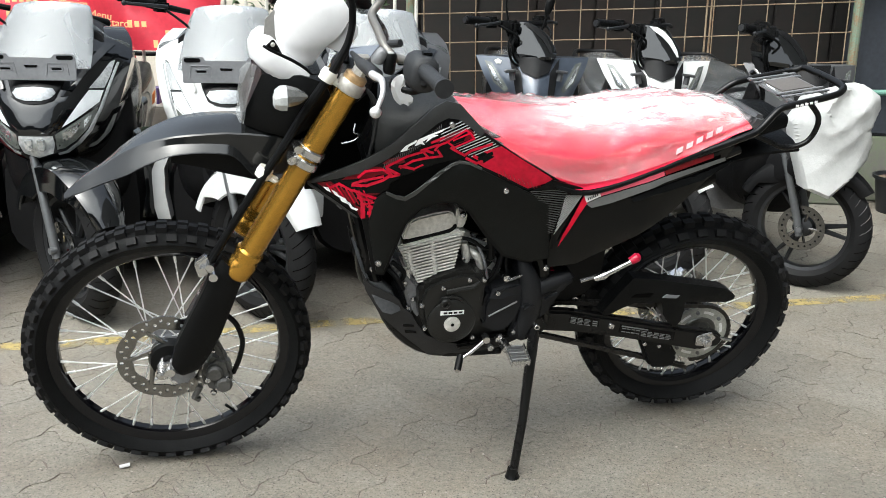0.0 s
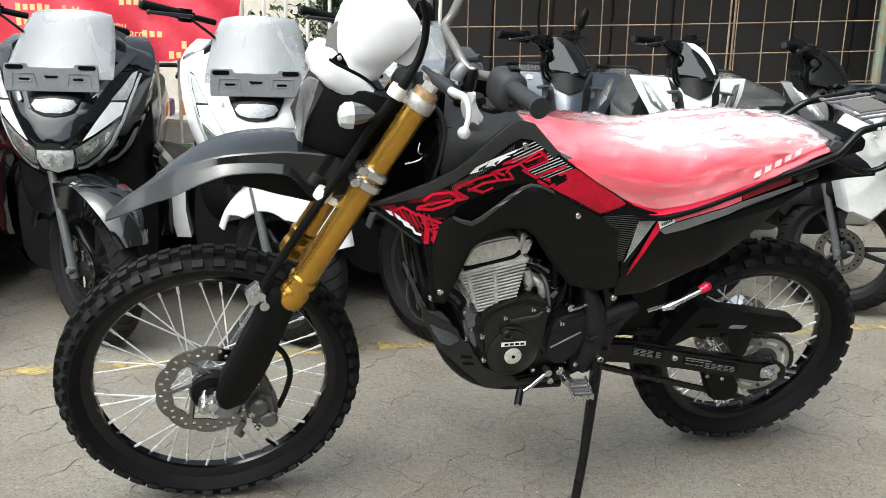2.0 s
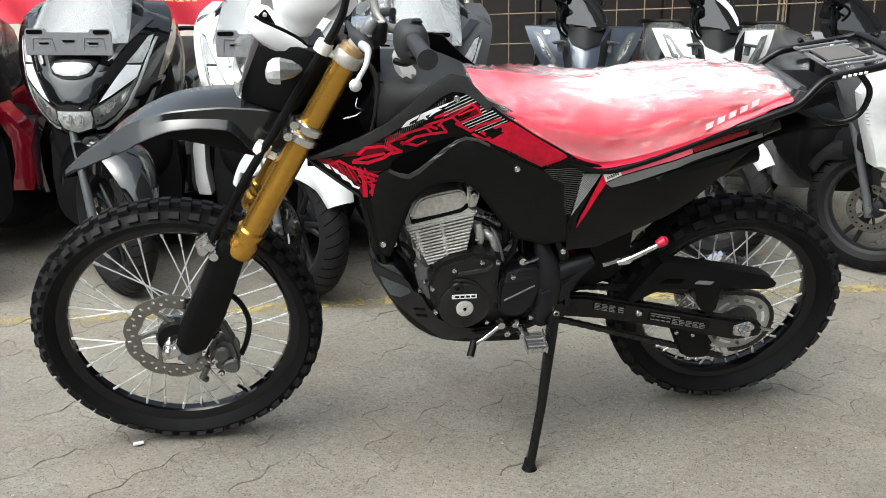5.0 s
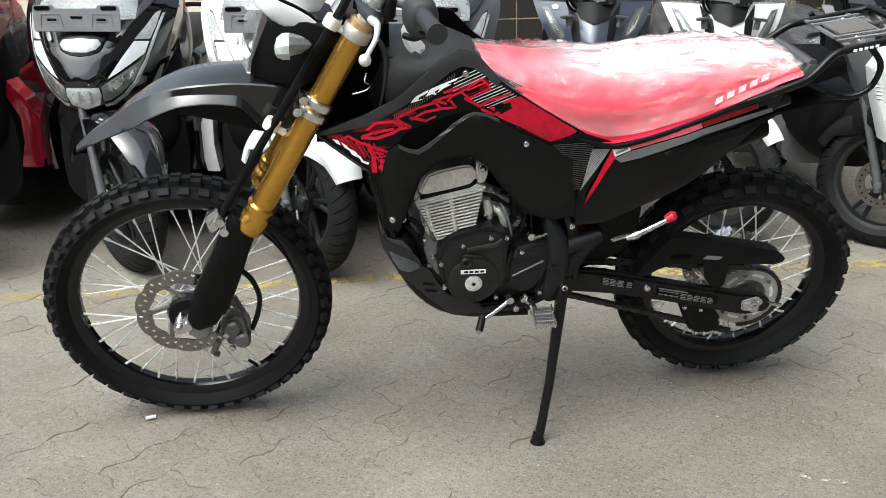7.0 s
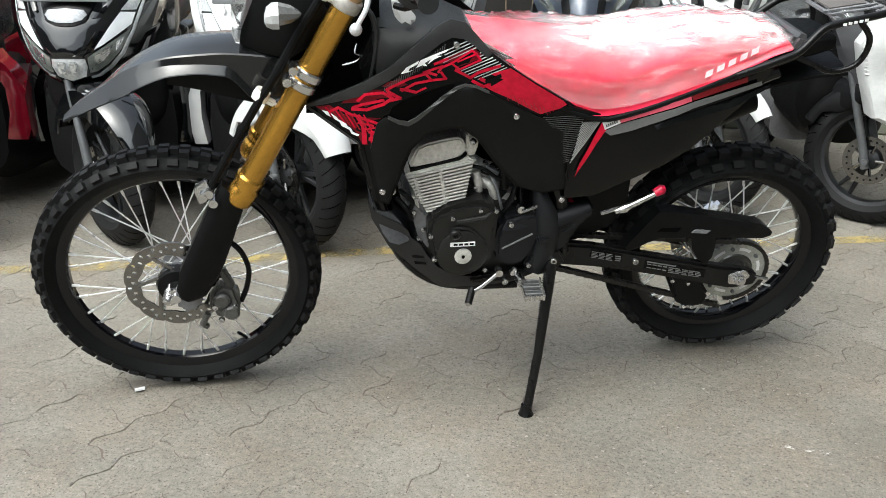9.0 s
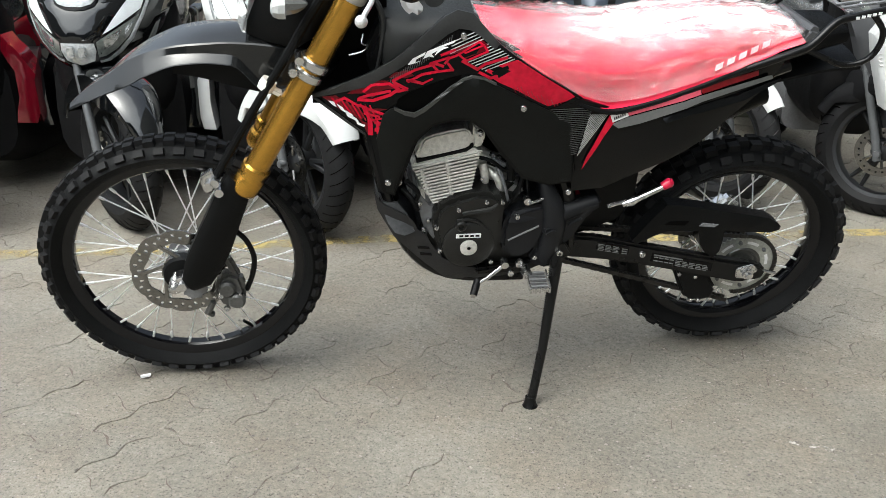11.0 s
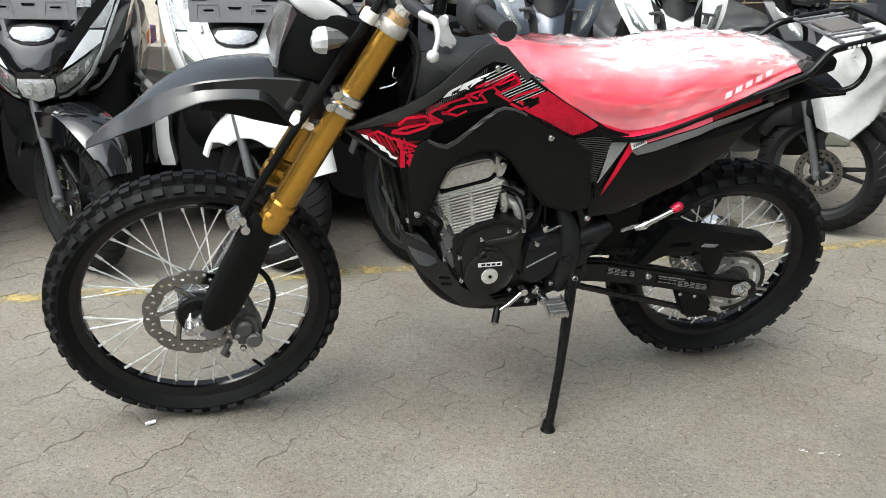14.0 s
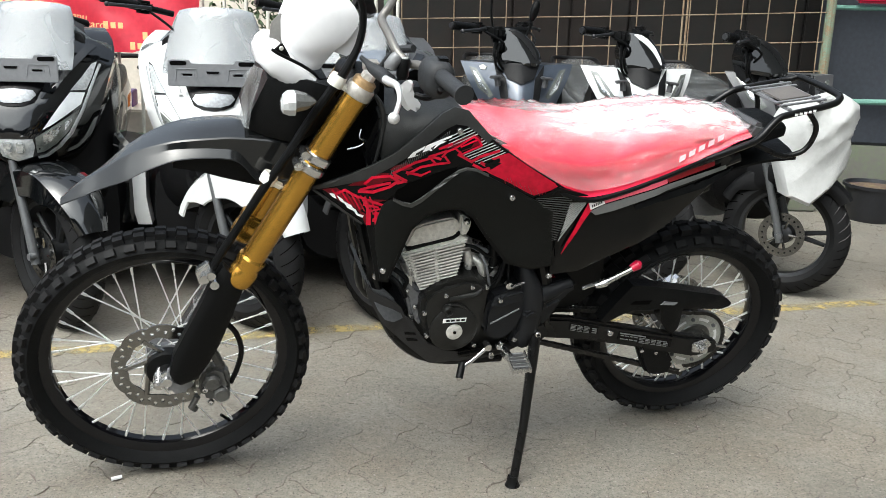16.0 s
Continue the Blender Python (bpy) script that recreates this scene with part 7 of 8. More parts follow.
def maxi_scooter(m, paint, panel, label, group, wrap_screen=True, steer=42):
    sc = thing("scooter", label, "scooter", m, group)
    S = front_end(sc, steer, 0.275, 0.055, 0.185, 5, paint, "", 0.075, True, True, 0.086, 0.095, 0.18)
    bm = bmesh.new()
    rings = []
    for k in range(24):
        z = 0.56 + 0.46 * k / 23
        hw = lerp_table(HW, z)[0]
        f = [(cowl_x(hw * q / 8, z), hw * q / 8, z) for q in range(-8, 9)]
        rings.append(f + [(-0.28, hw * 0.92, z), (-0.30, 0.0, z), (-0.28, -hw * 0.92, z)])
    loft(bm, rings)
    cowl = part("front_cowl", bm, paint, sc, "", 40)

    def patch(pts, material, lift, name, lab="", parent=cowl, thick=0.006, rim=0.0):
        if rim:
            cy, cz = sum(p[0] for p in pts) / len(pts), sum(p[1] for p in pts) / len(pts)
            patch([(cy + (y - cy) * (1 + rim), cz + (z - cz) * (1 + rim)) for y, z in pts], LAMPRIM, lift - 0.003, name + "_rim", "", parent, thick)
        for s in ((1, -1) if min(p[0] for p in pts) > 0.005 else (1,)):
            b2 = bmesh.new()
            skin(b2, [(s * y, z) for y, z in pts], lambda y, z: cowl_x(y, z) + lift, thick, 0.02, (1, 2), 0.002)
            part(name, b2, material, parent, lab, 40)

    patch([(0.163, 0.822), (0.190, 0.860), (0.216, 0.905), (0.230, 0.912), (0.220, 0.860), (0.205, 0.820)], LAMPCLEAR, 0.005, "upper_lens", "clear upper lamp lens", rim=0.12)
    patch([(0.086, 0.697), (0.112, 0.737), (0.138, 0.778), (0.163, 0.816), (0.203, 0.812), (0.192, 0.774), (0.150, 0.740), (0.115, 0.714)], RUNLIGHT, 0.006, "running_light", "clear slanted running light, sky reflection painted white", rim=0.10)
    patch([(0.064, 0.672), (0.088, 0.688), (0.150, 0.730), (0.188, 0.758), (0.176, 0.722), (0.152, 0.682), (0.118, 0.645), (0.083, 0.622), (0.062, 0.618)], LAMPDARK, 0.003, "headlamp", "smoked headlamp lens", rim=0.05)
    patch([(0.086, 0.678), (0.112, 0.697), (0.140, 0.712), (0.128, 0.682), (0.105, 0.655), (0.084, 0.645)], LAMPCHROME, 0.0055, "reflector", "headlamp reflector", rim=0.06)
    patch([(0.148, 0.717), (0.172, 0.736), (0.164, 0.716), (0.146, 0.690)], LAMPCHROME, 0.0055, "reflector")
    patch([(0.236, 0.905), (0.206, 0.800), (0.192, 0.756), (0.158, 0.684), (0.122, 0.640), (0.086, 0.612), (0.062, 0.606), (0.064, 0.598), (0.090, 0.603), (0.128, 0.631), (0.166, 0.677), (0.200, 0.752), (0.214, 0.798), (0.243, 0.903)], LAMPCLEAR, 0.006, "lamp_rim", "thin clear lamp edge")
    patch([(-0.056, 0.668), (-0.060, 0.640), (-0.048, 0.606), (0.0, 0.590), (0.048, 0.606), (0.060, 0.640), (0.056, 0.668)], LAMPCLEAR, 0.005, "headlamp_centre", "clear centre lamp", rim=0.07)
    for s in (1, -1):
        bm = bmesh.new()
        box(bm, (0.162, s * 0.020, 0.640), (0.012, 0.026, 0.040), None, 0.004)
        part("lamp_reflector", bm, LAMPCHROME, cowl)
    for pts, mt, nm, lb in (([(-0.140, 0.795), (-0.125, 0.760), (-0.082, 0.708), (-0.048, 0.678), (0.048, 0.678), (0.082, 0.708), (0.125, 0.760), (0.140, 0.795), (0.105, 0.800), (-0.105, 0.800)], panel, "nose_panel", "smooth nose panel"),):
        bm = bmesh.new()
        skin(bm, pts, lambda y, z: cowl_x(y, z) + 0.005 + 0.03 * max(0.0, 0.80 - z), 0.03, 0.015, (1, 2), 0.004)
        part(nm, bm, mt, cowl, lb, 30)
    patch([(-0.098, 0.868), (-0.087, 0.835), (-0.066, 0.790), (-0.035, 0.778), (0.0, 0.775), (0.035, 0.778), (0.066, 0.790), (0.087, 0.835), (0.098, 0.868)], DECALBLK, 0.013, "badge_recess", "black badge recess")
    patch([(-0.071, 0.812), (-0.060, 0.827), (0.0, 0.832), (0.060, 0.827), (0.071, 0.812), (0.055, 0.795), (0.025, 0.787), (-0.025, 0.787), (-0.055, 0.795)], BADGE, 0.018, "badge", "chrome badge under film")
    for s in (1, -1):
        bm = bmesh.new()
        skin(bm, [(s * y, z) for y, z in ((0.225, 0.965), (0.195, 0.925), (0.150, 0.868), (0.120, 0.818), (0.108, 0.822), (0.130, 0.868), (0.165, 0.928), (0.195, 0.972))], lambda y, z: cowl_x(y, z) + 0.008 + 0.35 * max(0.0, abs(y) - 0.10 - (z - 0.82) * 0.62), 0.012, 0.02, (1, 2), 0.003)
        part("nose_blade", bm, panel, cowl, "", 30)
    # plate bracket
    def pill(y, z, a, r):
        return [(y + a * (1 if math.cos(t) > 0 else -1) + r * math.cos(t), z + r * math.sin(t)) for t in [math.tau * (k + 0.5) / 14 for k in range(14)]]

    bm = bmesh.new()
    prism(bm, [(-0.147, 0.854), (0.147, 0.854), (0.147, 0.925), (0.142, 0.942), (0.075, 0.942), (0.07, 0.93), (-0.07, 0.93), (-0.075, 0.942), (-0.142, 0.942), (-0.147, 0.925)], 0.116, 0.122, 0.002, (1, 2))
    br = part("plate_bracket", bm, PLATEGREY, sc, "grey empty number plate bracket")
    for s in (-1, 1):
        bm = bmesh.new()
        prism(bm, pill(s * 0.112, 0.931, 0.020, 0.0075), 0.1205, 0.1235, 0, (1, 2))
        part("bracket_slot", bm, DECALBLK, br)
        bm = bmesh.new()
        prism(bm, pill(s * 0.083, 0.893, 0.013, 0.0032), 0.1205, 0.1238, 0, (1, 2))
        part("bracket_slot", bm, DECALBLK, br)
    bm = bmesh.new()
    prism(bm, [(-0.022, 0.905), (0.022, 0.905), (0.018, 0.897), (-0.018, 0.897)], 0.1205, 0.1235, 0, (1, 2))
    part("bracket_slot", bm, DECALBLK, br)
    for s in (-1, 1):
        bm = bmesh.new()
        tube(bm, [(0.1225, s * 0.048, 0.873), (0.1225, s * 0.055, 0.912), (0.1225, s * 0.118, 0.912), (0.1225, s * 0.122, 0.873)], 0.0022, 5)
        rim = [(0.1222, y, z) for y, z in pill(s * 0.083, 0.893, 0.015, 0.0068)]
        tube(bm, rim + rim[:1], 0.0018, 5)
        part("bracket_rib", bm, PLATEGREY, br)
    for s in (-1, 1):
        bm = bmesh.new()
        tube(bm, [(0.118, s * 0.06, 0.90), (0.03, s * 0.05, 0.90)], 0.008, 8)
        part("bracket_stay", bm, SCPANEL, br)
    # windscreen
    bm = bmesh.new()
    rings = []
    for k in range(12):
        t = k / 11
        z = 0.890 + 0.205 * t
        hw = 0.174 - 0.036 * t ** 1.5 - 0.05 * max(0.0, t - 0.75) ** 1.5 - 0.012 * max(0.0, t - 0.8)
        x0 = 0.108 - 0.243 * t
        f = [(x0 - 2.0 * (hw * q / 10) ** 2, hw * q / 10, z + 0.014 * (1 - abs(q / 10) ** 3) * t) for q in range(-10, 11)]
        rings.append(f + [(x - 0.005, y, z_) for x, y, z_ in f[::-1]])
    loft(bm, rings)
    part("windscreen", bm, SCREENFILM, sc, "smoked windscreen wrapped in clear film", 60)
    for s in (1, -1):
        bm = bmesh.new()
        rings = []
        for k in range(9):
            t = k / 8
            z1 = 1.045 - 0.075 * t ** 0.7 + 0.006 * math.sin(9 * t)
            y = s * (0.135 + 0.128 * t)
            rings.append([(-0.055 - 0.10 * t - 0.06 * q / 5 * (1 - t), y + s * 0.012 * (1 - q / 5), 0.925 - 0.01 * t + (z1 - 0.925) * q / 5) for q in range(6)])
        loft(bm, [r + [(x - 0.004, y, z) for x, y, z in r[::-1]] for r in rings])
        part("screen_wing", bm, SMOKEFILM, sc, "smoked screen edge under loose film", 60)
    bm = bmesh.new()
    loft(bm, [rounded(-0.10, 0.19, 0.90, 1.02), rounded(-0.2, 0.18, 0.90, 1.05), rounded(-0.32, 0.14, 0.86, 1.03)])
    part("dash", bm, SCPANEL, sc, "dark instrument housing", 45)
    bars(sc, Matrix.Translation((0, -0.055, 1.07)) @ Matrix.Rotation(radians(-6), 4, "X") @ Matrix.Translation((0, 0, -1.055)) @ steer_m(-0.22, steer * 0.9), -0.24, 1.055, 0.35, 0.03, 0.06)
    bm = bmesh.new()
    loft(bm, [rounded(-0.20, 0.04, 0.74, 0.98, 14, 0.8), rounded(-0.30, 0.055, 0.68, 1.0, 14, 0.8), rounded(-0.42, 0.045, 0.70, 0.95, 14, 0.8)])
    bmesh.ops.translate(bm, verts=bm.verts, vec=(0, 0.195, -0.03))
    part("glovebox_film", bm, SMOKEFILM, sc, "clear film bunched beside the cowl", 30)
    # leg shield and under-nose
    bm = bmesh.new()
    loft(bm, [rounded(-0.06, 0.12, 0.44, 0.62), rounded(-0.14, 0.20, 0.38, 0.80), rounded(-0.22, 0.245, 0.32, 0.95), rounded(-0.32, 0.235, 0.30, 0.92)])
    part("leg_shield", bm, SCPANEL, sc, "", 45)
    bm = bmesh.new()
    loft(bm, [rounded(0.03, 0.075, 0.52, 0.585), rounded(-0.06, 0.11, 0.48, 0.60), rounded(-0.16, 0.14, 0.36, 0.58), rounded(-0.24, 0.15, 0.30, 0.55)])
    part("under_cowl", bm, SCPANEL, sc, "black lower cowl", 45)
    for s in (1, -1):
        bm = bmesh.new()
        skin(bm, [(s * y, z) for y, z in ((0.25, 0.64), (0.29, 0.58), (0.342, 0.46), (0.335, 0.34), (0.320, 0.29), (0.262, 0.30), (0.280, 0.40), (0.278, 0.50), (0.240, 0.58))], lambda y, z: -0.17 - 0.9 * max(0.0, abs(y) - 0.27), 0.10, 0.03, (1, 2), 0.008)
        part("side_fairing", bm, paint, sc, "", 40)
    # Widened almost to the ground to stand in for the dark underneath.
    bm = bmesh.new()
    loft(bm, [rounded(-0.20, 0.25, 0.14, 0.58), rounded(-0.34, 0.29, 0.09, 0.56), rounded(-0.80, 0.30, 0.08, 0.50), rounded(-1.20, 0.24, 0.12, 0.50)])
    part("underbody", bm, SCPANEL, sc, "black underbody enlarged to darken the space beneath", 45)
    rear_half(sc, paint, -1.315, 0.275, 0.06, 0.185, 0.72, 0.13, False)
    return sc


def step_scooter(m, paint, label, group, mirror=False, steer=42, cowl_mat=None, sway=0.0):
    """A small step-through scooter: handlebar cowl, keeled apron, cast front wheel."""
    sc = thing("scooter", label, "scooter", m, group)
    front_end(sc, steer, 0.265, 0.043, 0.19, 3, SCPANEL if paint is SCGREY else paint, "", 0.068, True, True)
    H = [(0.50, 0.055), (0.58, 0.09), (0.68, 0.130), (0.78, 0.172), (0.86, 0.215), (0.92, 0.240)]
    X = [(0.50, 0.05), (0.58, 0.09), (0.68, 0.085), (0.78, 0.055), (0.86, 0.01), (0.92, -0.04)]

    def ax(y, z):
        hw, xn = lerp_table(H, z)[0], lerp_table(X, z)[0]
        return xn - 0.13 * (abs(y) / max(hw, 0.01)) ** 1.3

    bm = bmesh.new()
    rings = []
    for k in range(20):
        z = 0.50 + 0.42 * k / 19
        hw = lerp_table(H, z)[0]
        rings.append([(ax(hw * q / 7, z), hw * q / 7, z) for q in range(-7, 8)] + [(-0.22, hw * 0.9, z), (-0.23, 0.0, z), (-0.22, -hw * 0.9, z)])
    loft(bm, rings)
    apron = part("apron", bm, paint, sc, "", 40)

    def patch(pts, material, lift, name, lab="", thick=0.007):
        for s in ((1, -1) if min(p[0] for p in pts) > 0.004 else (1,)):
            b2 = bmesh.new()
            skin(b2, [(s * y, z) for y, z in pts], lambda y, z: ax(y, z) + lift, thick, 0.02, (1, 2), 0.002)
            part(name, b2, material, apron, lab, 40)

    patch([(0.205, 0.902), (0.176, 0.896), (0.108, 0.795), (0.122, 0.782), (0.168, 0.818)], LAMPDARK, 0.006, "position_light", "slim smoked position light")
    patch([(0.190, 0.887), (0.178, 0.880), (0.128, 0.802), (0.134, 0.797), (0.164, 0.825)], LAMPCHROME, 0.009, "lamp_strip")
    patch([(-0.085, 0.925), (-0.055, 0.865), (0.0, 0.845), (0.055, 0.865), (0.085, 0.925)], SCPANEL, 0.010, "apron_crown", "dark grey apron crown")
    patch([(0.105, 0.92), (0.06, 0.865), (0.045, 0.74), (0.055, 0.70), (0.07, 0.73), (0.09, 0.84)], SCPANEL, 0.007, "apron_blade", "dark grey apron blade")
    for s in (1, -1):
        bm = bmesh.new()
        box(bm, (0.02, s * 0.105, 0.872), (0.05, 0.055, 0.010), Matrix.Rotation(radians(-s * 6), 3, "X"), 0.005)
        tube(bm, [(0.02, s * 0.10, 0.868), (0.02, s * 0.095, 0.835)], 0.012, 8)
        part("hook", bm, SCGREY, apron, "grey moulded hook")
    bm = bmesh.new()
    loft(bm, [rounded(-0.12, 0.20, 0.50, 0.90), rounded(-0.22, 0.21, 0.34, 0.90), rounded(-0.27, 0.20, 0.30, 0.86)])
    part("leg_shield", bm, SCPANEL, sc, "dark leg shield", 45)
    bm = bmesh.new()
    loft(bm, [rounded(0.03, 0.05, 0.50, 0.56), rounded(-0.08, 0.10, 0.42, 0.58), rounded(-0.2, 0.14, 0.28, 0.55)])
    part("under_cowl", bm, SCPANEL, sc, "black lower cowl", 45)
    # handlebar cowl, turned with the steering
    S = Matrix.Translation((0, sway, 0)) @ steer_m(-0.16, steer + 13)
    CO = [(-0.004, 1.068), (0.030, 1.066), (0.066, 1.047), (0.098, 1.015), (0.122, 0.975), (0.131, 0.948), (0.126, 0.930), (0.108, 0.920), (0.055, 0.918), (-0.002, 0.926), (-0.026, 0.955), (-0.030, 0.985), (-0.020, 1.03)]
    CO = [(0.05 + (y - 0.05) * 1.15, z) for y, z in CO]
    T = Matrix.Translation((-0.02, sway, -0.005))

    def ridge(y, z):
        d = (y - 0.022) * 0.85 + (z - 1.060) * 0.53
        return -0.32 * max(0.0, d) - 0.25 * max(0.0, -d - 0.012) - 0.35 * (z - 0.92)

    bm = bmesh.new()
    skin(bm, CO, ridge, 0.13, 0.012, (1, 2), 0.008)
    shell = part("handlebar_cowl", bm, SCBLACK, sc, "glossy black wedge-shaped handlebar cowl", 24, T)
    bm = bmesh.new()
    skin(bm, [(0.002, 1.064), (0.034, 1.062), (0.066, 1.044), (0.097, 1.012), (0.118, 0.972), (0.124, 0.945), (0.116, 0.945), (0.098, 0.975), (0.080, 1.000), (0.052, 1.026), (0.020, 1.046)], lambda y, z: ridge(y, z) + 0.004, 0.006, 0.012, (1, 2), 0.002)
    part("cowl_visor", bm, cowl_mat or SCPANEL, shell, "white painted cowl visor" if cowl_mat else "dark cowl visor", 40)
    bm = bmesh.new()
    for y, z, r in ((-0.034, 0.99, 0.020), (-0.052, 1.02, 0.015), (-0.040, 0.955, 0.016)):
        bmesh.ops.create_uvsphere(bm, u_segments=12, v_segments=8, radius=r, matrix=Matrix.Translation((-0.03, y, z)))
    part("switch_housing", bm, BLKMATTE, shell, "black switch housing")
    for pts in ([(-0.02, -0.03, 1.01), (0.01, -0.045, 0.98), (0.0, -0.035, 0.93), (-0.03, -0.01, 0.90)], [(-0.02, -0.05, 1.02), (0.02, -0.062, 0.975), (0.01, -0.045, 0.915), (-0.03, -0.01, 0.89)]):
        bm = bmesh.new()
        tube(bm, pts, 0.0055, 8, True, 4)
        part("control_cable", bm, BLKMATTE, shell)
    bm = bmesh.new()
    tube(bm, [(-0.14, -0.16, 1.05), (-0.14, 0.16, 1.05)], 0.016, 10)
    box(bm, (-0.13, -0.13, 1.045), (0.06, 0.05, 0.05), None, 0.012)
    part("switch_gear", bm, BLKMATTE, sc, "black switch housings", 35, S)
    bm = bmesh.new()
    tube(bm, [(-0.15, 0, 0.96), (-0.12, 0, 0.86)], [0.055, 0.07], 14)
    part("steering_neck", bm, SCPANEL, sc, "", 40, S)
    bars(sc, S, -0.15, 1.055, 0.33, 0.015)
    if mirror:
        for stalk, c_, sy, sz, tilt in (([(-0.17, 0.02, 1.0), (-0.16, 0.040, 1.05), (-0.15, 0.050, 1.085)], (-0.15, 0.060, 1.135), 0.019, 0.050, -14), ([(-0.17, -0.105, 1.04), (-0.17, -0.120, 1.13), (-0.16, -0.115, 1.23)], (-0.16, -0.105, 1.275), 0.019, 0.050, 10)):
            bm = bmesh.new()
            tube(bm, stalk, 0.0055, 8, True, 4)
            mi = part("mirror", bm, BLKMATTE, sc, "black mirror on a stalk", 40)
            bm = bmesh.new()
            loft(bm, [[(x, sy * q * math.cos(a * 0.524), sz * q * math.sin(a * 0.524)) for a in range(12)] for x, q in ((0.018, 0.4), (0.010, 0.9), (0.0, 1.0), (-0.006, 0.96))])
            part("mirror_head", bm, BLKMATTE, mi, "", 40, Matrix.Translation(c_) @ Matrix.Rotation(radians(tilt), 4, "X"))
        patch([(-0.165, 0.905), (-0.150, 0.912), (-0.135, 0.905), (-0.140, 0.893), (-0.158, 0.892)], NYLON, 0.006, "sticker", "round cream sticker")
    rear_half(sc, paint, -1.28, 0.265, 0.05, 0.18, 0.76, 0.165, True)
    return sc


maxi_scooter(pose(-1.468, 3.12, 0, 0, 0, -81), SCBLACK, SCBLACK, "glossy black maxi scooter with wrapped windscreen and empty plate bracket", "parked maxi scooters")
maxi_scooter(pose(-0.828, 3.20, 0, 0, 0, -79), SCWHITE, SCWHITE, "pearl white maxi scooter with wrapped windscreen and empty plate bracket", "parked maxi scooters")
maxi_scooter(pose(-0.32, 3.30, 0, 0, 0, -86), SCGREY, SCBLACK, "dark grey maxi scooter parked behind the dirt bike", "parked maxi scooters")
maxi_scooter(pose(-2.15, 3.05, 0, 0, 0, -84), SCRED, SCRED, "deep red maxi scooter wrapped in clear film", "parked maxi scooters")
step_scooter(pose(0.285, 3.74, 0, 0, 0, -87), SCBLUE, "grey blue step-through scooter with a mirror fitted", "parked step-through scooters", True, 42, None, -0.055)
step_scooter(pose(0.795, 3.74, 0, 0, 0, -87), SCWHITE, "white step-through scooter with a white handlebar cowl", "parked step-through scooters", False, 42, SCWHITE, -0.052)
step_scooter(pose(1.40, 3.70, 0, 0, 0, -84), SCGREY, "matte grey step-through scooter with a sack hung on its front", "parked step-through scooters", False, 50, None, -0.165)

# the white sack hung over the grey scooter's front
bm = bmesh.new()
OUT = [(1.308, 0.609), (1.352, 0.461), (1.443, 0.426), (1.522, 0.503), (1.589, 0.575), (1.605, 0.643), (1.575, 0.700), (1.618, 0.782), (1.588, 0.832), (1.519, 0.873), (1.434, 0.862), (1.33, 0.820), (1.282, 0.72)]


def sack_y(x, z):
    r1 = 1 - abs(noise.noise(Vector((x * 7 - z * 4, z * 3 + x * 2, 0.3)))) * 2
    r2 = 1 - abs(noise.noise(Vector((x * 19 + z * 8, z * 7, 1.3)))) * 2
    upper = max(0.0, min(1.0, (z - 0.60) * 6))
    return 3.52 - 0.042 * r1 * (0.35 + 0.65 * upper) - 0.010 * r2 * upper + 0.06 * ((x - 1.45) / 0.17) ** 2 * (0.5 + z)


skin(bm, OUT, sack_y, -0.10, 0.012, (0, 2), 0.012)
tagged(part("sack", bm, CLOTH, None, "crumpled white woven sack hung on a grey scooter", 35), category="sack")

# ---- fences, banner, wall, bins ----
WIRE = mat("rusty cream mesh wire", (0.24, 0.195, 0.13), 0.6, 0.2, var=0.4, scale=20, second=(0.16, 0.09, 0.05))
GREENPOST = mat("worn green painted steel", (0.12, 0.20, 0.15), 0.55, 0.1, var=0.4, scale=18, second=(0.22, 0.13, 0.07))
GREENPIPE = mat("green painted pipe", (0.13, 0.27, 0.22), 0.45, 0.1, var=0.25, scale=12)
DARKWALL = mat("dark brown boarded wall", (0.0136, 0.0093, 0.0074), 0.75, var=0.4, scale=1.4, second=(0.010, 0.010, 0.009))
NAVY = mat("dark slate tarpaulin", (0.022, 0.026, 0.034), 0.6, var=0.25, scale=5, bump=0.4, bscale=20)
PLINTH = mat("mossy concrete plinth", (0.10, 0.095, 0.085), 0.9, var=0.35, scale=5, second=(0.12, 0.14, 0.09), bump=0.5, bscale=50)
CREAMBAR = mat("cream painted railing", (0.62, 0.60, 0.54), 0.5, var=0.15, scale=15)
BANNER = mat("red vinyl banner", (0.58, 0.035, 0.06), 0.45, var=0.12, scale=5, bump=0.25, bscale=9)
BANTEXT = mat("yellow banner print", (0.82, 0.50, 0.22), 0.5, var=0.1)
PALE = mat("pale cream rendered wall", (0.55, 0.50, 0.43), 0.85, var=0.15, scale=3, bump=0.3, bscale=40)
BROWNWALL = mat("grey render", (0.085, 0.087, 0.084), 0.85, var=0.2, scale=2, bump=0.3, bscale=30)
ORANGE = mat("orange carton", (0.70, 0.22, 0.05), 0.6, var=0.2, scale=8)
PURPLE = mat("violet carton", (0.10, 0.06, 0.22), 0.5, var=0.2, scale=8)
BIN = mat("black plastic tub", (0.012, 0.013, 0.016), 0.4, var=0.25, scale=10)
TUBRIM = mat("dusty tub inside", (0.06, 0.03, 0.035), 0.6, var=0.3, scale=10, second=(0.16, 0.13, 0.06))
LEAF = mat("dark bush leaf", (0.045, 0.08, 0.025), 0.5, var=0.5, scale=30)
BRICKPILE = mat("old brown boards", (0.12, 0.085, 0.06), 0.85, var=0.4, scale=20, bump=0.4, bscale=60)

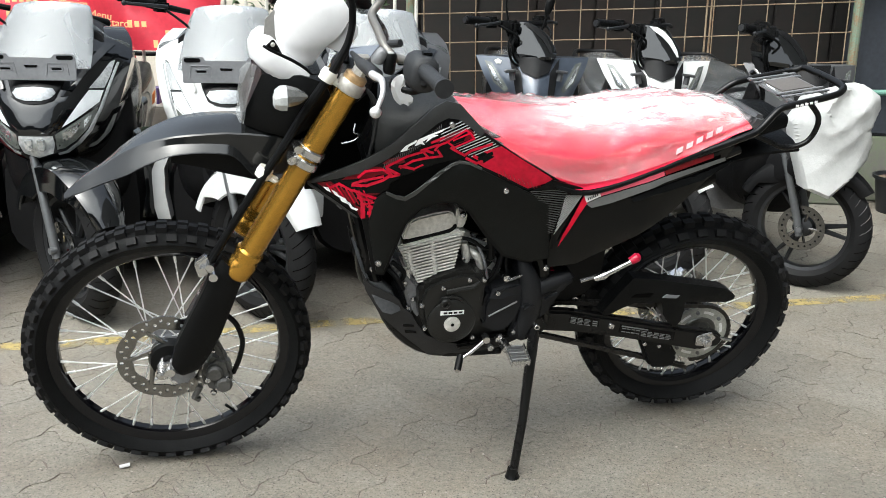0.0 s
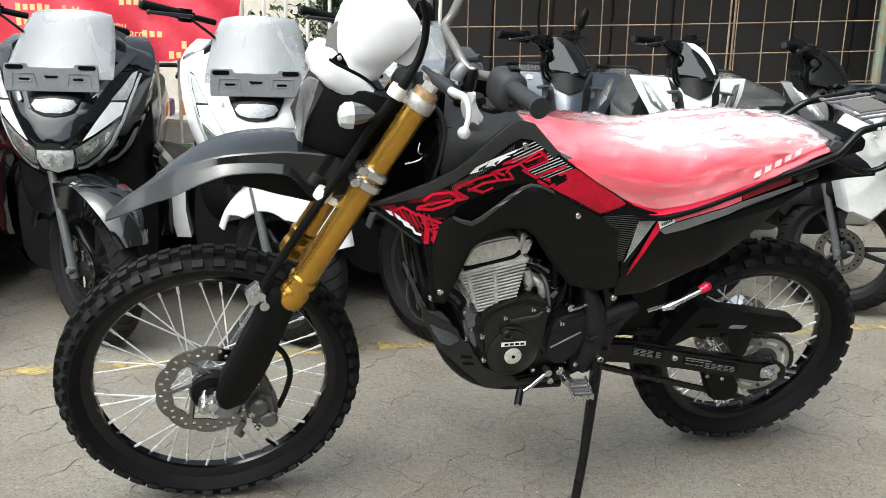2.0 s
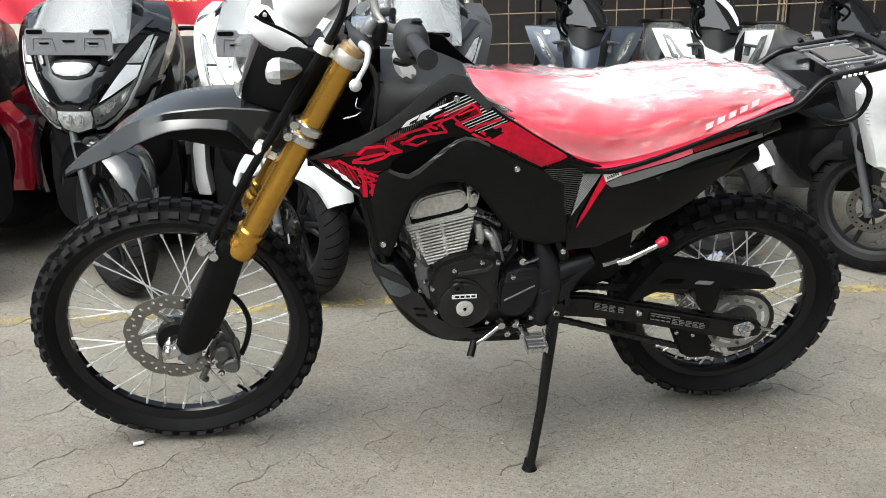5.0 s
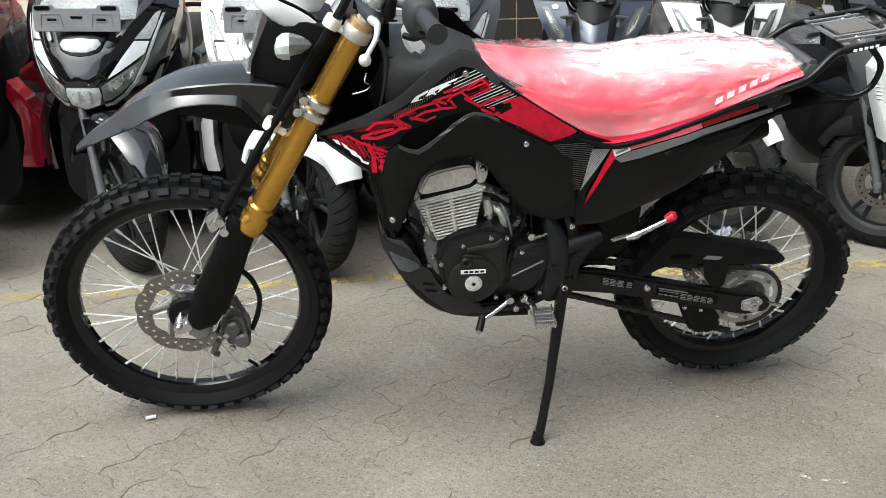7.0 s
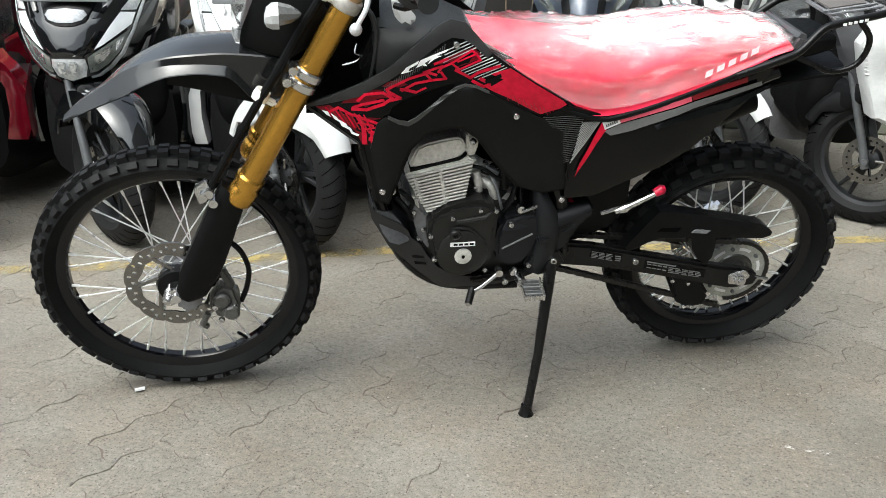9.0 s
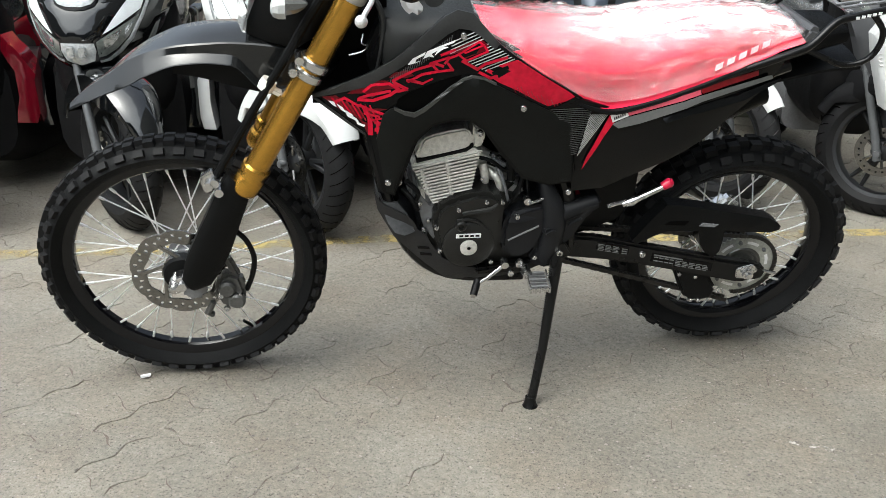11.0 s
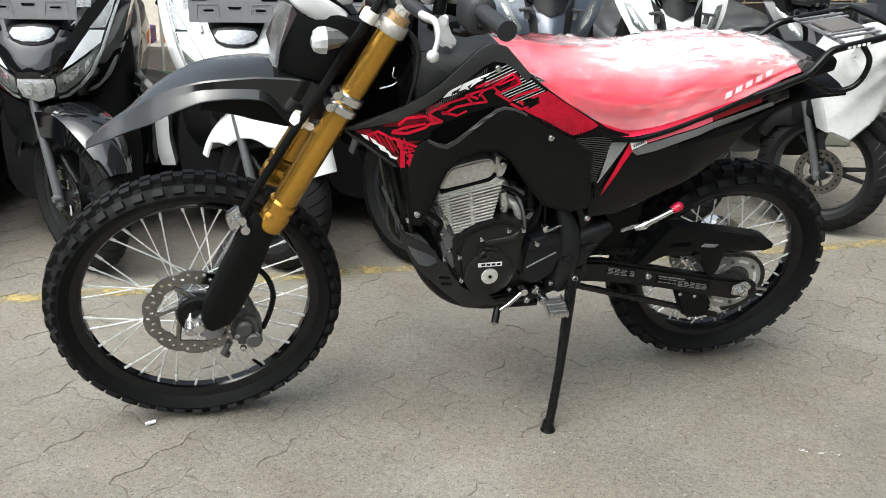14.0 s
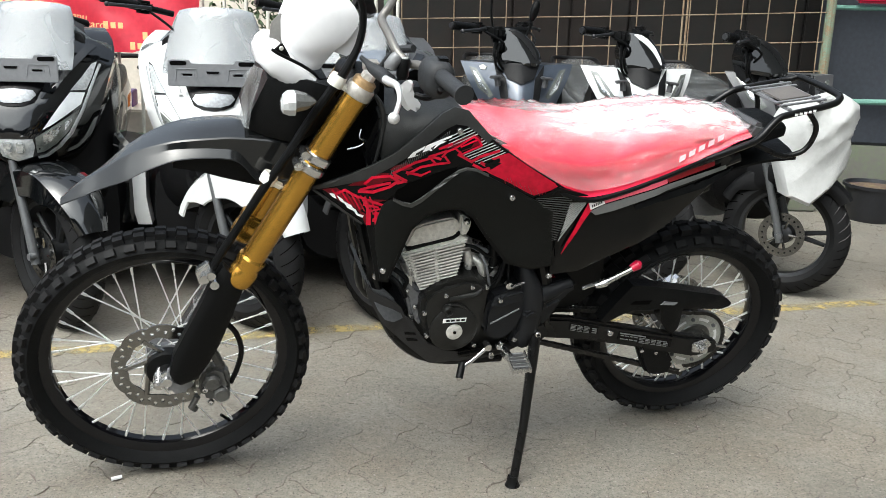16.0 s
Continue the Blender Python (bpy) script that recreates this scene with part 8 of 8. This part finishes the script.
# welded mesh fence behind the step-through scooters: rises a little to the right
FY = 5.40
fence = thing("mesh_fence", "rusty welded wire mesh fence between green posts", "fence", Matrix.Translation((0, FY, 0)))
for k in range(17):
    bm = bmesh.new()
    x = -0.30 + 0.152 * k
    tube(bm, [(x + 0.03, 0.004 * (k % 3), 0.0), (x, 0, 1.0), (x - 0.02, 0, 2.2)], 0.0034, 6)
    part("mesh_wire", bm, WIRE, fence)
for k in range(13):
    bm = bmesh.new()
    z = 0.305 + 0.168 * k
    tube(bm, [(-0.35, 0.006, z - 0.10), (1.0, 0.006 + 0.006 * (k % 2), z - 0.035), (2.17, 0.006, z + 0.03)], 0.0034, 6)
    part("mesh_wire", bm, WIRE, fence)
for x, r in ((2.19, 0.028), (1.335, 0.006), (1.36, 0.006), (-0.38, 0.028)):
    bm = bmesh.new()
    tube(bm, [(x + 0.02, 0.015, 0.0), (x - 0.02, 0.015, 2.2)], r, 10)
    part("fence_post", bm, GREENPOST if r > 0.01 else WIRE, fence, "worn green fence post" if r > 0.01 else "")
bm = bmesh.new()
box(bm, (0.95, 0, 0.10), (2.6, 0.10, 0.20), None, 0.01)
part("fence_plinth", bm, PLINTH, fence, "low concrete fence plinth")
bm = bmesh.new()
box(bm, (1.0, 6.3, 1.15), (3.6, 0.12, 2.3))
tagged(part("wall_back", bm, DARKWALL, None, "dark brown boarded wall behind the mesh"), category="wall", kind="structure")
# boards on the dark wall
for k in range(9):
    bm = bmesh.new()
    box(bm, (-0.58 + 0.39 * k, 6.22, 1.15), (0.375, 0.03, 2.3), None, 0.006)
    part("board", bm, DARKWALL, bpy.data.objects["wall_back"])

# slate wall with green pipe, plinth
bm = bmesh.new()
box(bm, (4.4, 5.62, 1.65), (4.3, 0.14, 2.5))
tagged(part("wall_right", bm, NAVY, None, "dark slate sheeting on a concrete plinth"), category="wall", kind="structure")
bm = bmesh.new()
box(bm, (4.4, 5.60, 0.20), (4.3, 0.20, 0.40), None, 0.01)
tagged(part("wall_plinth", bm, PLINTH, None, "mossy concrete plinth"), category="wall", kind="structure")
bm = bmesh.new()
tube(bm, [(2.24, 5.50, 0.655), (3.2, 5.50, 0.675), (6.0, 5.50, 0.70)], 0.018, 10)
tagged(part("pipe", bm, GREENPIPE, None, "green painted pipe fixed along a slate wall"), category="pipe")
bm = bmesh.new()
tube(bm, [(2.20, 5.50, 1.205), (6.0, 5.50, 1.25)], 0.015, 10)
tagged(part("pipe", bm, GREENPIPE, None, "green painted pipe fixed high along a slate wall"), category="pipe")
bm = bmesh.new()
box(bm, (2.75, 5.46, 1.265), (0.8, 0.05, 0.05), Matrix.Rotation(radians(-1), 3, "Y"), 0.015)
tagged(part("cloth_roll", bm, REDPLAST, None, "red cloth roll lying on the upper pipe"), category="cloth")
bm = bmesh.new()
tube(bm, [(2.30, 5.52, 0.405), (2.8, 5.52, 0.40), (6, 5.52, 0.41)], 0.012, 8)
tagged(part("cable", bm, BLKMATTE, None, "black cable lying on the plinth"), category="cable")


def tub(m, r, h, label):
    bm = bmesh.new()
    lathe(bm, [(0.0001, 0), (r * 0.78, 0), (r * 0.80, 0.01), (r * 0.97, h - 0.02), (r * 1.06, h - 0.018), (r * 1.07, h), (r * 0.99, h), (r * 0.96, h - 0.02), (r * 0.78, 0.02), (0.0001, 0.02)], "z", (0, 0, 0), 36)
    t = part("tub", bm, BIN, None, label, 35, m)
    tagged(t, category="tub", group="tubs by the wall")
    bm = bmesh.new()
    lathe(bm, [(r * 0.95, h - 0.022), (r * 0.5, h - 0.035), (0.0001, h - 0.03)], "z", (0, 0, 0), 24)
    part("contents", bm, TUBRIM, t, "brown rubbish")


tub(pose(2.52, 5.22, 0), 0.165, 0.215, "black plastic tub standing by the slate wall")
tub(pose(3.02, 5.25, 0), 0.22, 0.36, "larger black plastic tub by the slate wall")

# cream railing on the left with the red banner
rail = thing("railing", "cream painted steel railing with a green foot rail", "fence", Matrix.Translation((0, 4.45, 0)))
for k in range(34):
    bm = bmesh.new()
    x = -3.7 + 0.104 * k
    tube(bm, [(x, 0, 0.42), (x, 0, 1.75)], 0.0085, 8)
    part("bar", bm, CREAMBAR, rail)
bm = bmesh.new()
box(bm, (-2.0, 0, 0.445), (3.6, 0.05, 0.05), None, 0.008)
part("foot_rail", bm, GREENPOST, rail, "green foot rail")
bm = bmesh.new()
box(bm, (-2.0, 0, 1.75), (3.6, 0.04, 0.04), None, 0.008)
part("top_rail", bm, CREAMBAR, rail)
bm = bmesh.new()
box(bm, (-2.0, 0.02, 0.21), (3.6, 0.16, 0.42), None, 0.01)
part("railing_base", bm, PLINTH, rail, "concrete railing base")
for k in range(4):
    bm = bmesh.new()
    box(bm, (-1.35 + 0.02 * k, 4.26, 0.035 + 0.06 * k), (0.5, 0.12, 0.05), Matrix.Rotation(0.05 * (k - 1), 3, "Z"), 0.006)
    tagged(part("board", bm, BRICKPILE, None, "old brown board stacked at the railing foot"), category="board", group="stacked boards")

bm = bmesh.new()
BN = [(-3.2, 1.22), (-1.17, 1.23), (-1.20, 1.05), (-1.26, 0.965), (-1.36, 0.915), (-1.50, 0.872), (-1.75, 0.868), (-2.2, 0.86), (-3.2, 0.85)]


def ban_y(x, z):
    return 4.33 + 0.018 * math.sin(x * 9 + z * 6) + 0.02 * noise.noise(Vector((x * 3, z * 3, 0))) + 0.012 * math.sin((x + z) * 22)


skin(bm, BN, ban_y, -0.003, 0.05, (0, 2))
ban = tagged(part("banner", bm, BANNER, None, "sagging red vinyl banner with yellow print", 60), category="banner")


def words(text, x, z, size, tilt):
    cu = bpy.data.curves.new("lettering", "FONT")
    cu.body, cu.size, cu.extrude = text, size, 0.0008
    cu.materials.append(BANTEXT)
    ob = new("lettering", cu)
    ob.parent = ban
    ob.matrix_basis = pose(x, 4.258, z, 90, 0, 0) @ Matrix.Rotation(radians(tilt), 4, "Z")
    return tagged(ob, "yellow printed words")


words("& Maxim", -1.985, 1.075, 0.052, -4)
words("Menu", -1.80, 1.022, 0.050, -6)
words("Bintaro", -1.755, 0.986, 0.050, -3)
for x0, z0, w in ((-2.20, 1.095, 0.20), (-2.20, 1.03, 0.36), (-1.62, 0.995, 0.11), (-2.18, 0.965, 0.36), (-1.72, 1.135, 0.14), (-1.44, 0.952, 0.06), (-1.50, 0.905, 0.10)):
    for i in range(max(1, int(w / 0.034))):
        bm = bmesh.new()
        box(bm, (x0 + 0.034 * i + 0.015, 4.262, z0), (0.022, 0.003, 0.026 if i % 3 else 0.034))
        part("print_bar", bm, BANTEXT, ban)

# pale wall and cartons behind the railing, dark shop recess to its right
bm = bmesh.new()
box(bm, (-3.3, 6.6, 0.95), (4.2, 0.12, 1.9))
tagged(part("wall_left", bm, PALE, None, "pale cream rendered wall"), category="wall", kind="structure")
for (x, y, z, s, mt, lab) in ((-1.80, 4.85, 0.662, (0.12, 0.10, 0.05), ORANGE, "orange carton stacked behind the railing"), (-1.78, 4.86, 0.593, (0.16, 0.14, 0.085), PURPLE, "violet carton stacked behind the railing"), (-1.62, 4.95, 0.59, (0.10, 0.12, 0.08), ORANGE, "orange carton behind the railing")):
    bm = bmesh.new()
    box(bm, (x, y, z), s, Matrix.Rotation(0.15, 3, "Z"), 0.004)
    tagged(part("carton", bm, mt, None, lab), category="carton", group="stacked cartons")
bm = bmesh.new()
box(bm, (-1.72, 4.9, 0.275), (0.55, 0.4, 0.55), None, 0.01)
tagged(part("crate", bm, PALE, None, "pale crate standing behind the railing"), category="crate")

# clipped bush behind the railing
bush = thing("bush", "dark green bush behind the cream railing", "bush", pose(-0.75, 4.9, 0))
bm = bmesh.new()
rnd = random.Random(5)
for k in range(7):
    a = rnd.uniform(0, 6.28)
    tube(bm, [(0, 0, 0), (0.12 * math.cos(a), 0.12 * math.sin(a), 0.5), (0.3 * math.cos(a), 0.2 * math.sin(a), 1.0)], [0.02, 0.012, 0.004], 6)
part("stem", bm, BRICKPILE, bush)
bm = bmesh.new()
for k in range(5200):
    p = Vector((min(rnd.gauss(-0.06, 0.19), 0.24 + rnd.uniform(-0.05, 0.05)), rnd.gauss(0, 0.14), rnd.uniform(0.35, 1.5)))
    if rnd.random() < 0.3 and noise.noise(p * 4) < 0:
        continue
    m = Matrix.Translation(p) @ Euler((rnd.uniform(-1, 1), rnd.uniform(-1, 1), rnd.uniform(0, 6.28))).to_matrix().to_4x4()
    L = rnd.uniform(0.03, 0.055)
    vs = [bm.verts.new(m @ Vector(q)) for q in ((0, 0, 0), (L * 0.5, L * 0.22, 0.004), (L, 0, 0), (L * 0.5, -L * 0.22, 0.004))]
    bm.faces.new(vs)
part("foliage", bm, LEAF, bush, "", 0)

# unseen walls close the yard round and behind the camera and block sky light
# The tall right one is added to darken the ground on that side.
for nm, c_, s_, lab in (("wall_behind", (0, -5.5, 1.3), (18, 0.2, 2.6), "grey rendered wall across the yard"), ("wall_far_left", (-6.0, 0.5, 1.2), (0.2, 12, 2.4), "grey rendered side wall"), ("sky_block_right", (2.75, -0.5, 3.2), (0.2, 10.0, 6.4), "tall grey rendered side wall")):
    bm = bmesh.new()
    box(bm, c_, s_)
    tagged(part(nm, bm, BROWNWALL, None, lab), category="wall", kind="structure")
# Unseen eaves added to keep sky light off the boards.
bm = bmesh.new()
box(bm, (1.2, 5.85, 2.38), (4.2, 1.1, 0.10))
tagged(part("roof", bm, DARKWALL, None, "unseen eaves added to shade the back wall"), category="roof", kind="structure")

# ---- paving: keyed blocks laid aslant, joints mostly filled with dust ----
PAVER = mat("worn grey paving block", (0.178, 0.166, 0.141), 0.9, var=0.24, scale=2.0, bump=0.6, bscale=210, grain=60)
_t = PAVER.node_tree
_pr = _t.nodes["Principled BSDF"]
_src = _pr.inputs["Base Color"].links[0].from_socket
_oi = _t.nodes.new("ShaderNodeObjectInfo")
_mr = _t.nodes.new("ShaderNodeMapRange")
_mr.inputs["To Min"].default_value, _mr.inputs["To Max"].default_value = 0.93, 1.06
_vm = _t.nodes.new("ShaderNodeVectorMath")
_vm.operation = "SCALE"
_t.links.new(_oi.outputs["Random"], _mr.inputs["Value"])
_t.links.new(_src, _vm.inputs[0])
_t.links.new(_mr.outputs[0], _vm.inputs["Scale"])
_sp = _t.nodes.new("ShaderNodeTexNoise")
_sp.inputs["Scale"].default_value, _sp.inputs["Detail"].default_value, _sp.inputs["Roughness"].default_value = 165, 3, 0.75
_sr = _t.nodes.new("ShaderNodeValToRGB")
_sr.color_ramp.elements[0].position, _sr.color_ramp.elements[1].position = 0.33, 0.73
_sr.color_ramp.elements[0].color, _sr.color_ramp.elements[1].color = (0.32, 0.30, 0.28, 1), (1.55, 1.55, 1.52, 1)
_se = _sr.color_ramp.elements.new(0.43)
_se.color = (0.92, 0.92, 0.92, 1)
_se = _sr.color_ramp.elements.new(0.60)
_se.color = (1.06, 1.06, 1.06, 1)
_pit = _t.nodes.new("ShaderNodeVectorMath")
_pit.operation = "MULTIPLY"
_co2 = _t.nodes.new("ShaderNodeTexCoord")
_t.links.new(_co2.outputs["Object"], _sp.inputs["Vector"])
_t.links.new(_sp.outputs["Fac"], _sr.inputs[0])
_t.links.new(_vm.outputs[0], _pit.inputs[0])
_t.links.new(_sr.outputs[0], _pit.inputs[1])
_st = _t.nodes.new("ShaderNodeTexNoise")
_st.inputs["Scale"].default_value, _st.inputs["Detail"].default_value = 0.85, 6
_sm = _t.nodes.new("ShaderNodeMapRange")
_sm.inputs["From Min"].default_value, _sm.inputs["From Max"].default_value = 0.34, 0.64
_sm.inputs["To Min"].default_value, _sm.inputs["To Max"].default_value = 0.84, 1.12
_stain = _t.nodes.new("ShaderNodeVectorMath")
_stain.operation = "SCALE"
_t.links.new(_co2.outputs["Object"], _st.inputs["Vector"])
_t.links.new(_st.outputs["Fac"], _sm.inputs["Value"])
_t.links.new(_pit.outputs[0], _stain.inputs[0])
_t.links.new(_sm.outputs[0], _stain.inputs["Scale"])
_bn = _t.nodes.new("ShaderNodeTexNoise")
_bn.inputs["Scale"].default_value, _bn.inputs["Detail"].default_value, _bn.inputs["Roughness"].default_value = 3.2, 7, 0.7
_br = _t.nodes.new("ShaderNodeValToRGB")
_br.color_ramp.elements[0].position, _br.color_ramp.elements[1].position = 0.40, 0.66
_br.color_ramp.elements[0].color, _br.color_ramp.elements[1].color = (1.03, 1.03, 1.03, 1), (0.92, 0.86, 0.81, 1)
_rust = _t.nodes.new("ShaderNodeVectorMath")
_rust.operation = "MULTIPLY"
_t.links.new(_co2.outputs["Object"], _bn.inputs["Vector"])
_t.links.new(_bn.outputs["Fac"], _br.inputs[0])
_t.links.new(_stain.outputs[0], _rust.inputs[0])
_t.links.new(_br.outputs[0], _rust.inputs[1])
_t.links.new(_rust.outputs[0], _pr.inputs["Base Color"])
for nd in _t.nodes:
    if nd.type == "TEX_COORD":
        geo = _t.nodes.new("ShaderNodeNewGeometry")
        for ln in list(nd.outputs["Object"].links):
            to = ln.to_socket
            _t.links.remove(ln)
            _t.links.new(geo.outputs["Position"], to)

PW, PA = 0.1125, radians(60.4)
PX, PY = -0.294, 2.620


def block_outline(samples, gx, gy):
    """A two-by-one wavy-sided block; gx, gy: how far its sides along x and y stand back."""
    wave = lambda q: 0.011 * math.sin(q * math.tau)
    ts = [k / samples for k in range(samples)]
    pts = [(u + q, 0, 0, 1) for u in (0, 1) for q in ts] + [(2, q, -1, 0) for q in ts] + [(u - q, 1, 0, -1) for u in (2, 1) for q in ts] + [(0, 1 - q, 1, 0) for q in ts]
    out = []
    for u, v, nx, ny in pts:
        if ny > 0:
            x, y = u * PW, wave(u % 1.0) + gy
        elif ny < 0:
            x, y = u * PW, PW + wave(u % 1.0) - gy
        elif nx < 0:
            x, y = 2 * PW - wave(v % 1.0) - gx, v * PW
        else:
            x, y = -wave(v % 1.0) + gx, v * PW
        out.append((x - PW, y - PW / 2))
    return out


def block_mesh(samples, gx, gy, chip, seed):
    out = [(x + chip * noise.noise(Vector((x * 45, y * 45, seed * 3.1))), y + chip * noise.noise(Vector((x * 45, y * 45, seed * 3.1 + 9)))) for x, y in block_outline(samples, gx, gy)]
    r = random.Random(seed)
    bm = bmesh.new()
    top = [bm.verts.new((x, y, r.uniform(-0.0005, 0))) for x, y in out]
    bot = [bm.verts.new((x, y, -0.02)) for x, y in out]
    bm.faces.new(top)
    n = len(top)
    for i in range(n):
        bm.faces.new((top[i], bot[i], bot[(i + 1) % n], top[(i + 1) % n]))
    bmesh.ops.recalc_face_normals(bm, faces=bm.faces)
    me = bpy.data.meshes.new("paving_block")
    bm.to_mesh(me)
    bm.free()
    me.materials.append(PAVER)
    return me


GAPS = ((0.0022, 0.0006), (0.0018, 0.0013), (0.0010, 0.0020), (-0.0006, 0.0006), (-0.0014, -0.0014), (0.0025, 0.0016))
kinds_of = {n: [block_mesh(n, gx, gy, 0.0044, 7 * i + k) for i, (gx, gy) in enumerate(GAPS) for k in range(2)] for n in (5, 3)}
rp = random.Random(11)
ground = bpy.data.objects["ground"]
spots = []
cp, sp_ = math.cos(PA), math.sin(PA)
for i in range(-110, 111):
    for j in range(-40, 41):
        # lattice of the herringbone: one step along the diagonal, one across it
        bu, bv = (i + 2 * j) * PW, (i - 2 * j) * PW
        for du, dv, turn in ((1.0, 0.5, 0.0), (2.5, 0.0, math.pi / 2)):
            u, v = bu + du * PW, bv + dv * PW
            x, y = u * cp - v * sp_ + PX, u * sp_ + v * cp + PY
            if -5.85 < x < 4.35 and -5.35 < y < 5.45:
                spots.append((math.hypot((x - 0.1) / 1.35, y - 2.15), x, y, turn))
spots.sort()
lv, lf = [], []
for k, (d, x, y, turn) in enumerate(spots):
    wear = noise.noise(Vector((x * 1.3, y * 1.3, 4.0))) + 0.8 * max(0.0, 2.15 - y + 0.5 * min(x, 0.0)) - 0.25 * max(0.0, y - 2.2)
    kind = rp.choice((6, 7, 8, 9, 8, 9, 4)) if wear > 0.10 else rp.choice((0, 1, 2, 3, 4, 5, 10, 11, 6))
    dz = rp.uniform(-0.0018, 0.0)
    m = Matrix.Translation((x, y, dz)) @ Matrix.Rotation(PA + turn + rp.uniform(-0.006, 0.006), 4, "Z")
    me = kinds_of[5 if d < 2.4 else 3][kind]
    if k < 300:
        ob = bpy.data.objects.new("paving_block", me)
        scene.collection.objects.link(ob)
        ob.parent = ground
        ob.matrix_basis = m
    else:
        o = len(lv)
        lv += [m @ v.co for v in me.vertices]
        lf += [[o + q for q in p.vertices] for p in me.polygons]
me = bpy.data.meshes.new("paving")
me.from_pydata(lv, [], lf)
me.materials.append(PAVER)
ob = new("paving", me)
ob.parent = ground
tagged(ob, "worn grey paving blocks", kind="stuff")

# worn yellow line, a pale scrape, grit and one scrap of litter
def worn_paint(name, color, lo, hi, scale):
    m = mat(name, color, 0.8, var=0.2, scale=12)
    t = m.node_tree
    geo = t.nodes.new("ShaderNodeNewGeometry")
    no = t.nodes.new("ShaderNodeTexNoise")
    no.inputs["Scale"].default_value, no.inputs["Detail"].default_value, no.inputs["Roughness"].default_value = scale, 8, 0.7
    rp_ = t.nodes.new("ShaderNodeValToRGB")
    rp_.color_ramp.elements[0].position, rp_.color_ramp.elements[1].position = lo, hi
    rp_.color_ramp.elements[1].color = (0.75,) * 3 + (1,)
    t.links.new(geo.outputs["Position"], no.inputs["Vector"])
    t.links.new(no.outputs["Fac"], rp_.inputs[0])
    t.links.new(rp_.outputs[0], t.nodes["Principled BSDF"].inputs["Alpha"])
    return m


YELLOW = worn_paint("worn yellow line paint", (0.40, 0.31, 0.115), 0.40, 0.60, 9)
bm = bmesh.new()
vs = []
for k in range(41):
    x = -3.6 + 8.0 * k / 40
    y = 2.66 + (x + 1.65) * 0.276 + (0.06 if -1 < x < 0.4 else 0.0) * math.cos((x + 0.3) * 2.2)
    vs.append((bm.verts.new((x, y - 0.035, 0.0025)), bm.verts.new((x - 0.01, y + 0.035, 0.0025))))
for a, b in zip(vs, vs[1:]):
    bm.faces.new((a[0], b[0], b[1], a[1]))
tagged(part("painted_line", bm, YELLOW, None, "worn yellow painted line on paving"), category="line", kind="structure")
SCRAPE = worn_paint("pale scrape", (0.6, 0.57, 0.52), 0.48, 0.6, 40)
bm = bmesh.new()
bm.faces.new([bm.verts.new(p) for p in ((0.74, 1.985, 0.0025), (0.93, 1.955, 0.0025), (0.93, 1.97, 0.0025), (0.75, 2.003, 0.0025))])
tagged(part("scrape", bm, SCRAPE, None, "pale scrape across the paving"), category="scrape", kind="structure")
GRIT = mat("grit", (0.24, 0.215, 0.19), 0.9, var=0.5, scale=9, second=(0.09, 0.085, 0.08))
gv, gf = [], []
rg = random.Random(3)
for k in range(11000):
    x, y = rg.uniform(-1.9, 2.2), rg.uniform(1.15, 4.2)
    s = rg.choice((0.001, 0.0012, 0.0016, 0.002, 0.003)) * rg.uniform(0.7, 1.3)
    o = len(gv)
    a = rg.uniform(0, 6.28)
    for i in range(4):
        gv.append((x + s * 1.4 * math.cos(a + i * 1.57), y + s * math.sin(a + i * 1.57), 0.0))
    gv.append((x, y, s * 0.9))
    gf += [(o + i, o + (i + 1) % 4, o + 4) for i in range(4)]
me = bpy.data.meshes.new("grit")
me.from_pydata(gv, [], gf)
me.materials.append(GRIT)
tagged(new("grit", me), "scattered grit and small stones on paving", "grit", kind="stuff")
bm = bmesh.new()
loft(bm, [[(x, 0.0045 * math.cos(a * 1.26), 0.0055 + 0.0045 * math.sin(a * 1.26) + 0.08 * (x + 0.013)) for a in range(5)] for x in (-0.013, 0.0, 0.012)])
tagged(part("litter_scrap", bm, PAPER, None, "scrap of white paper lying on the paving", 0, pose(-0.785, 1.985, 0.001, 0, 0, 28)), category="litter")
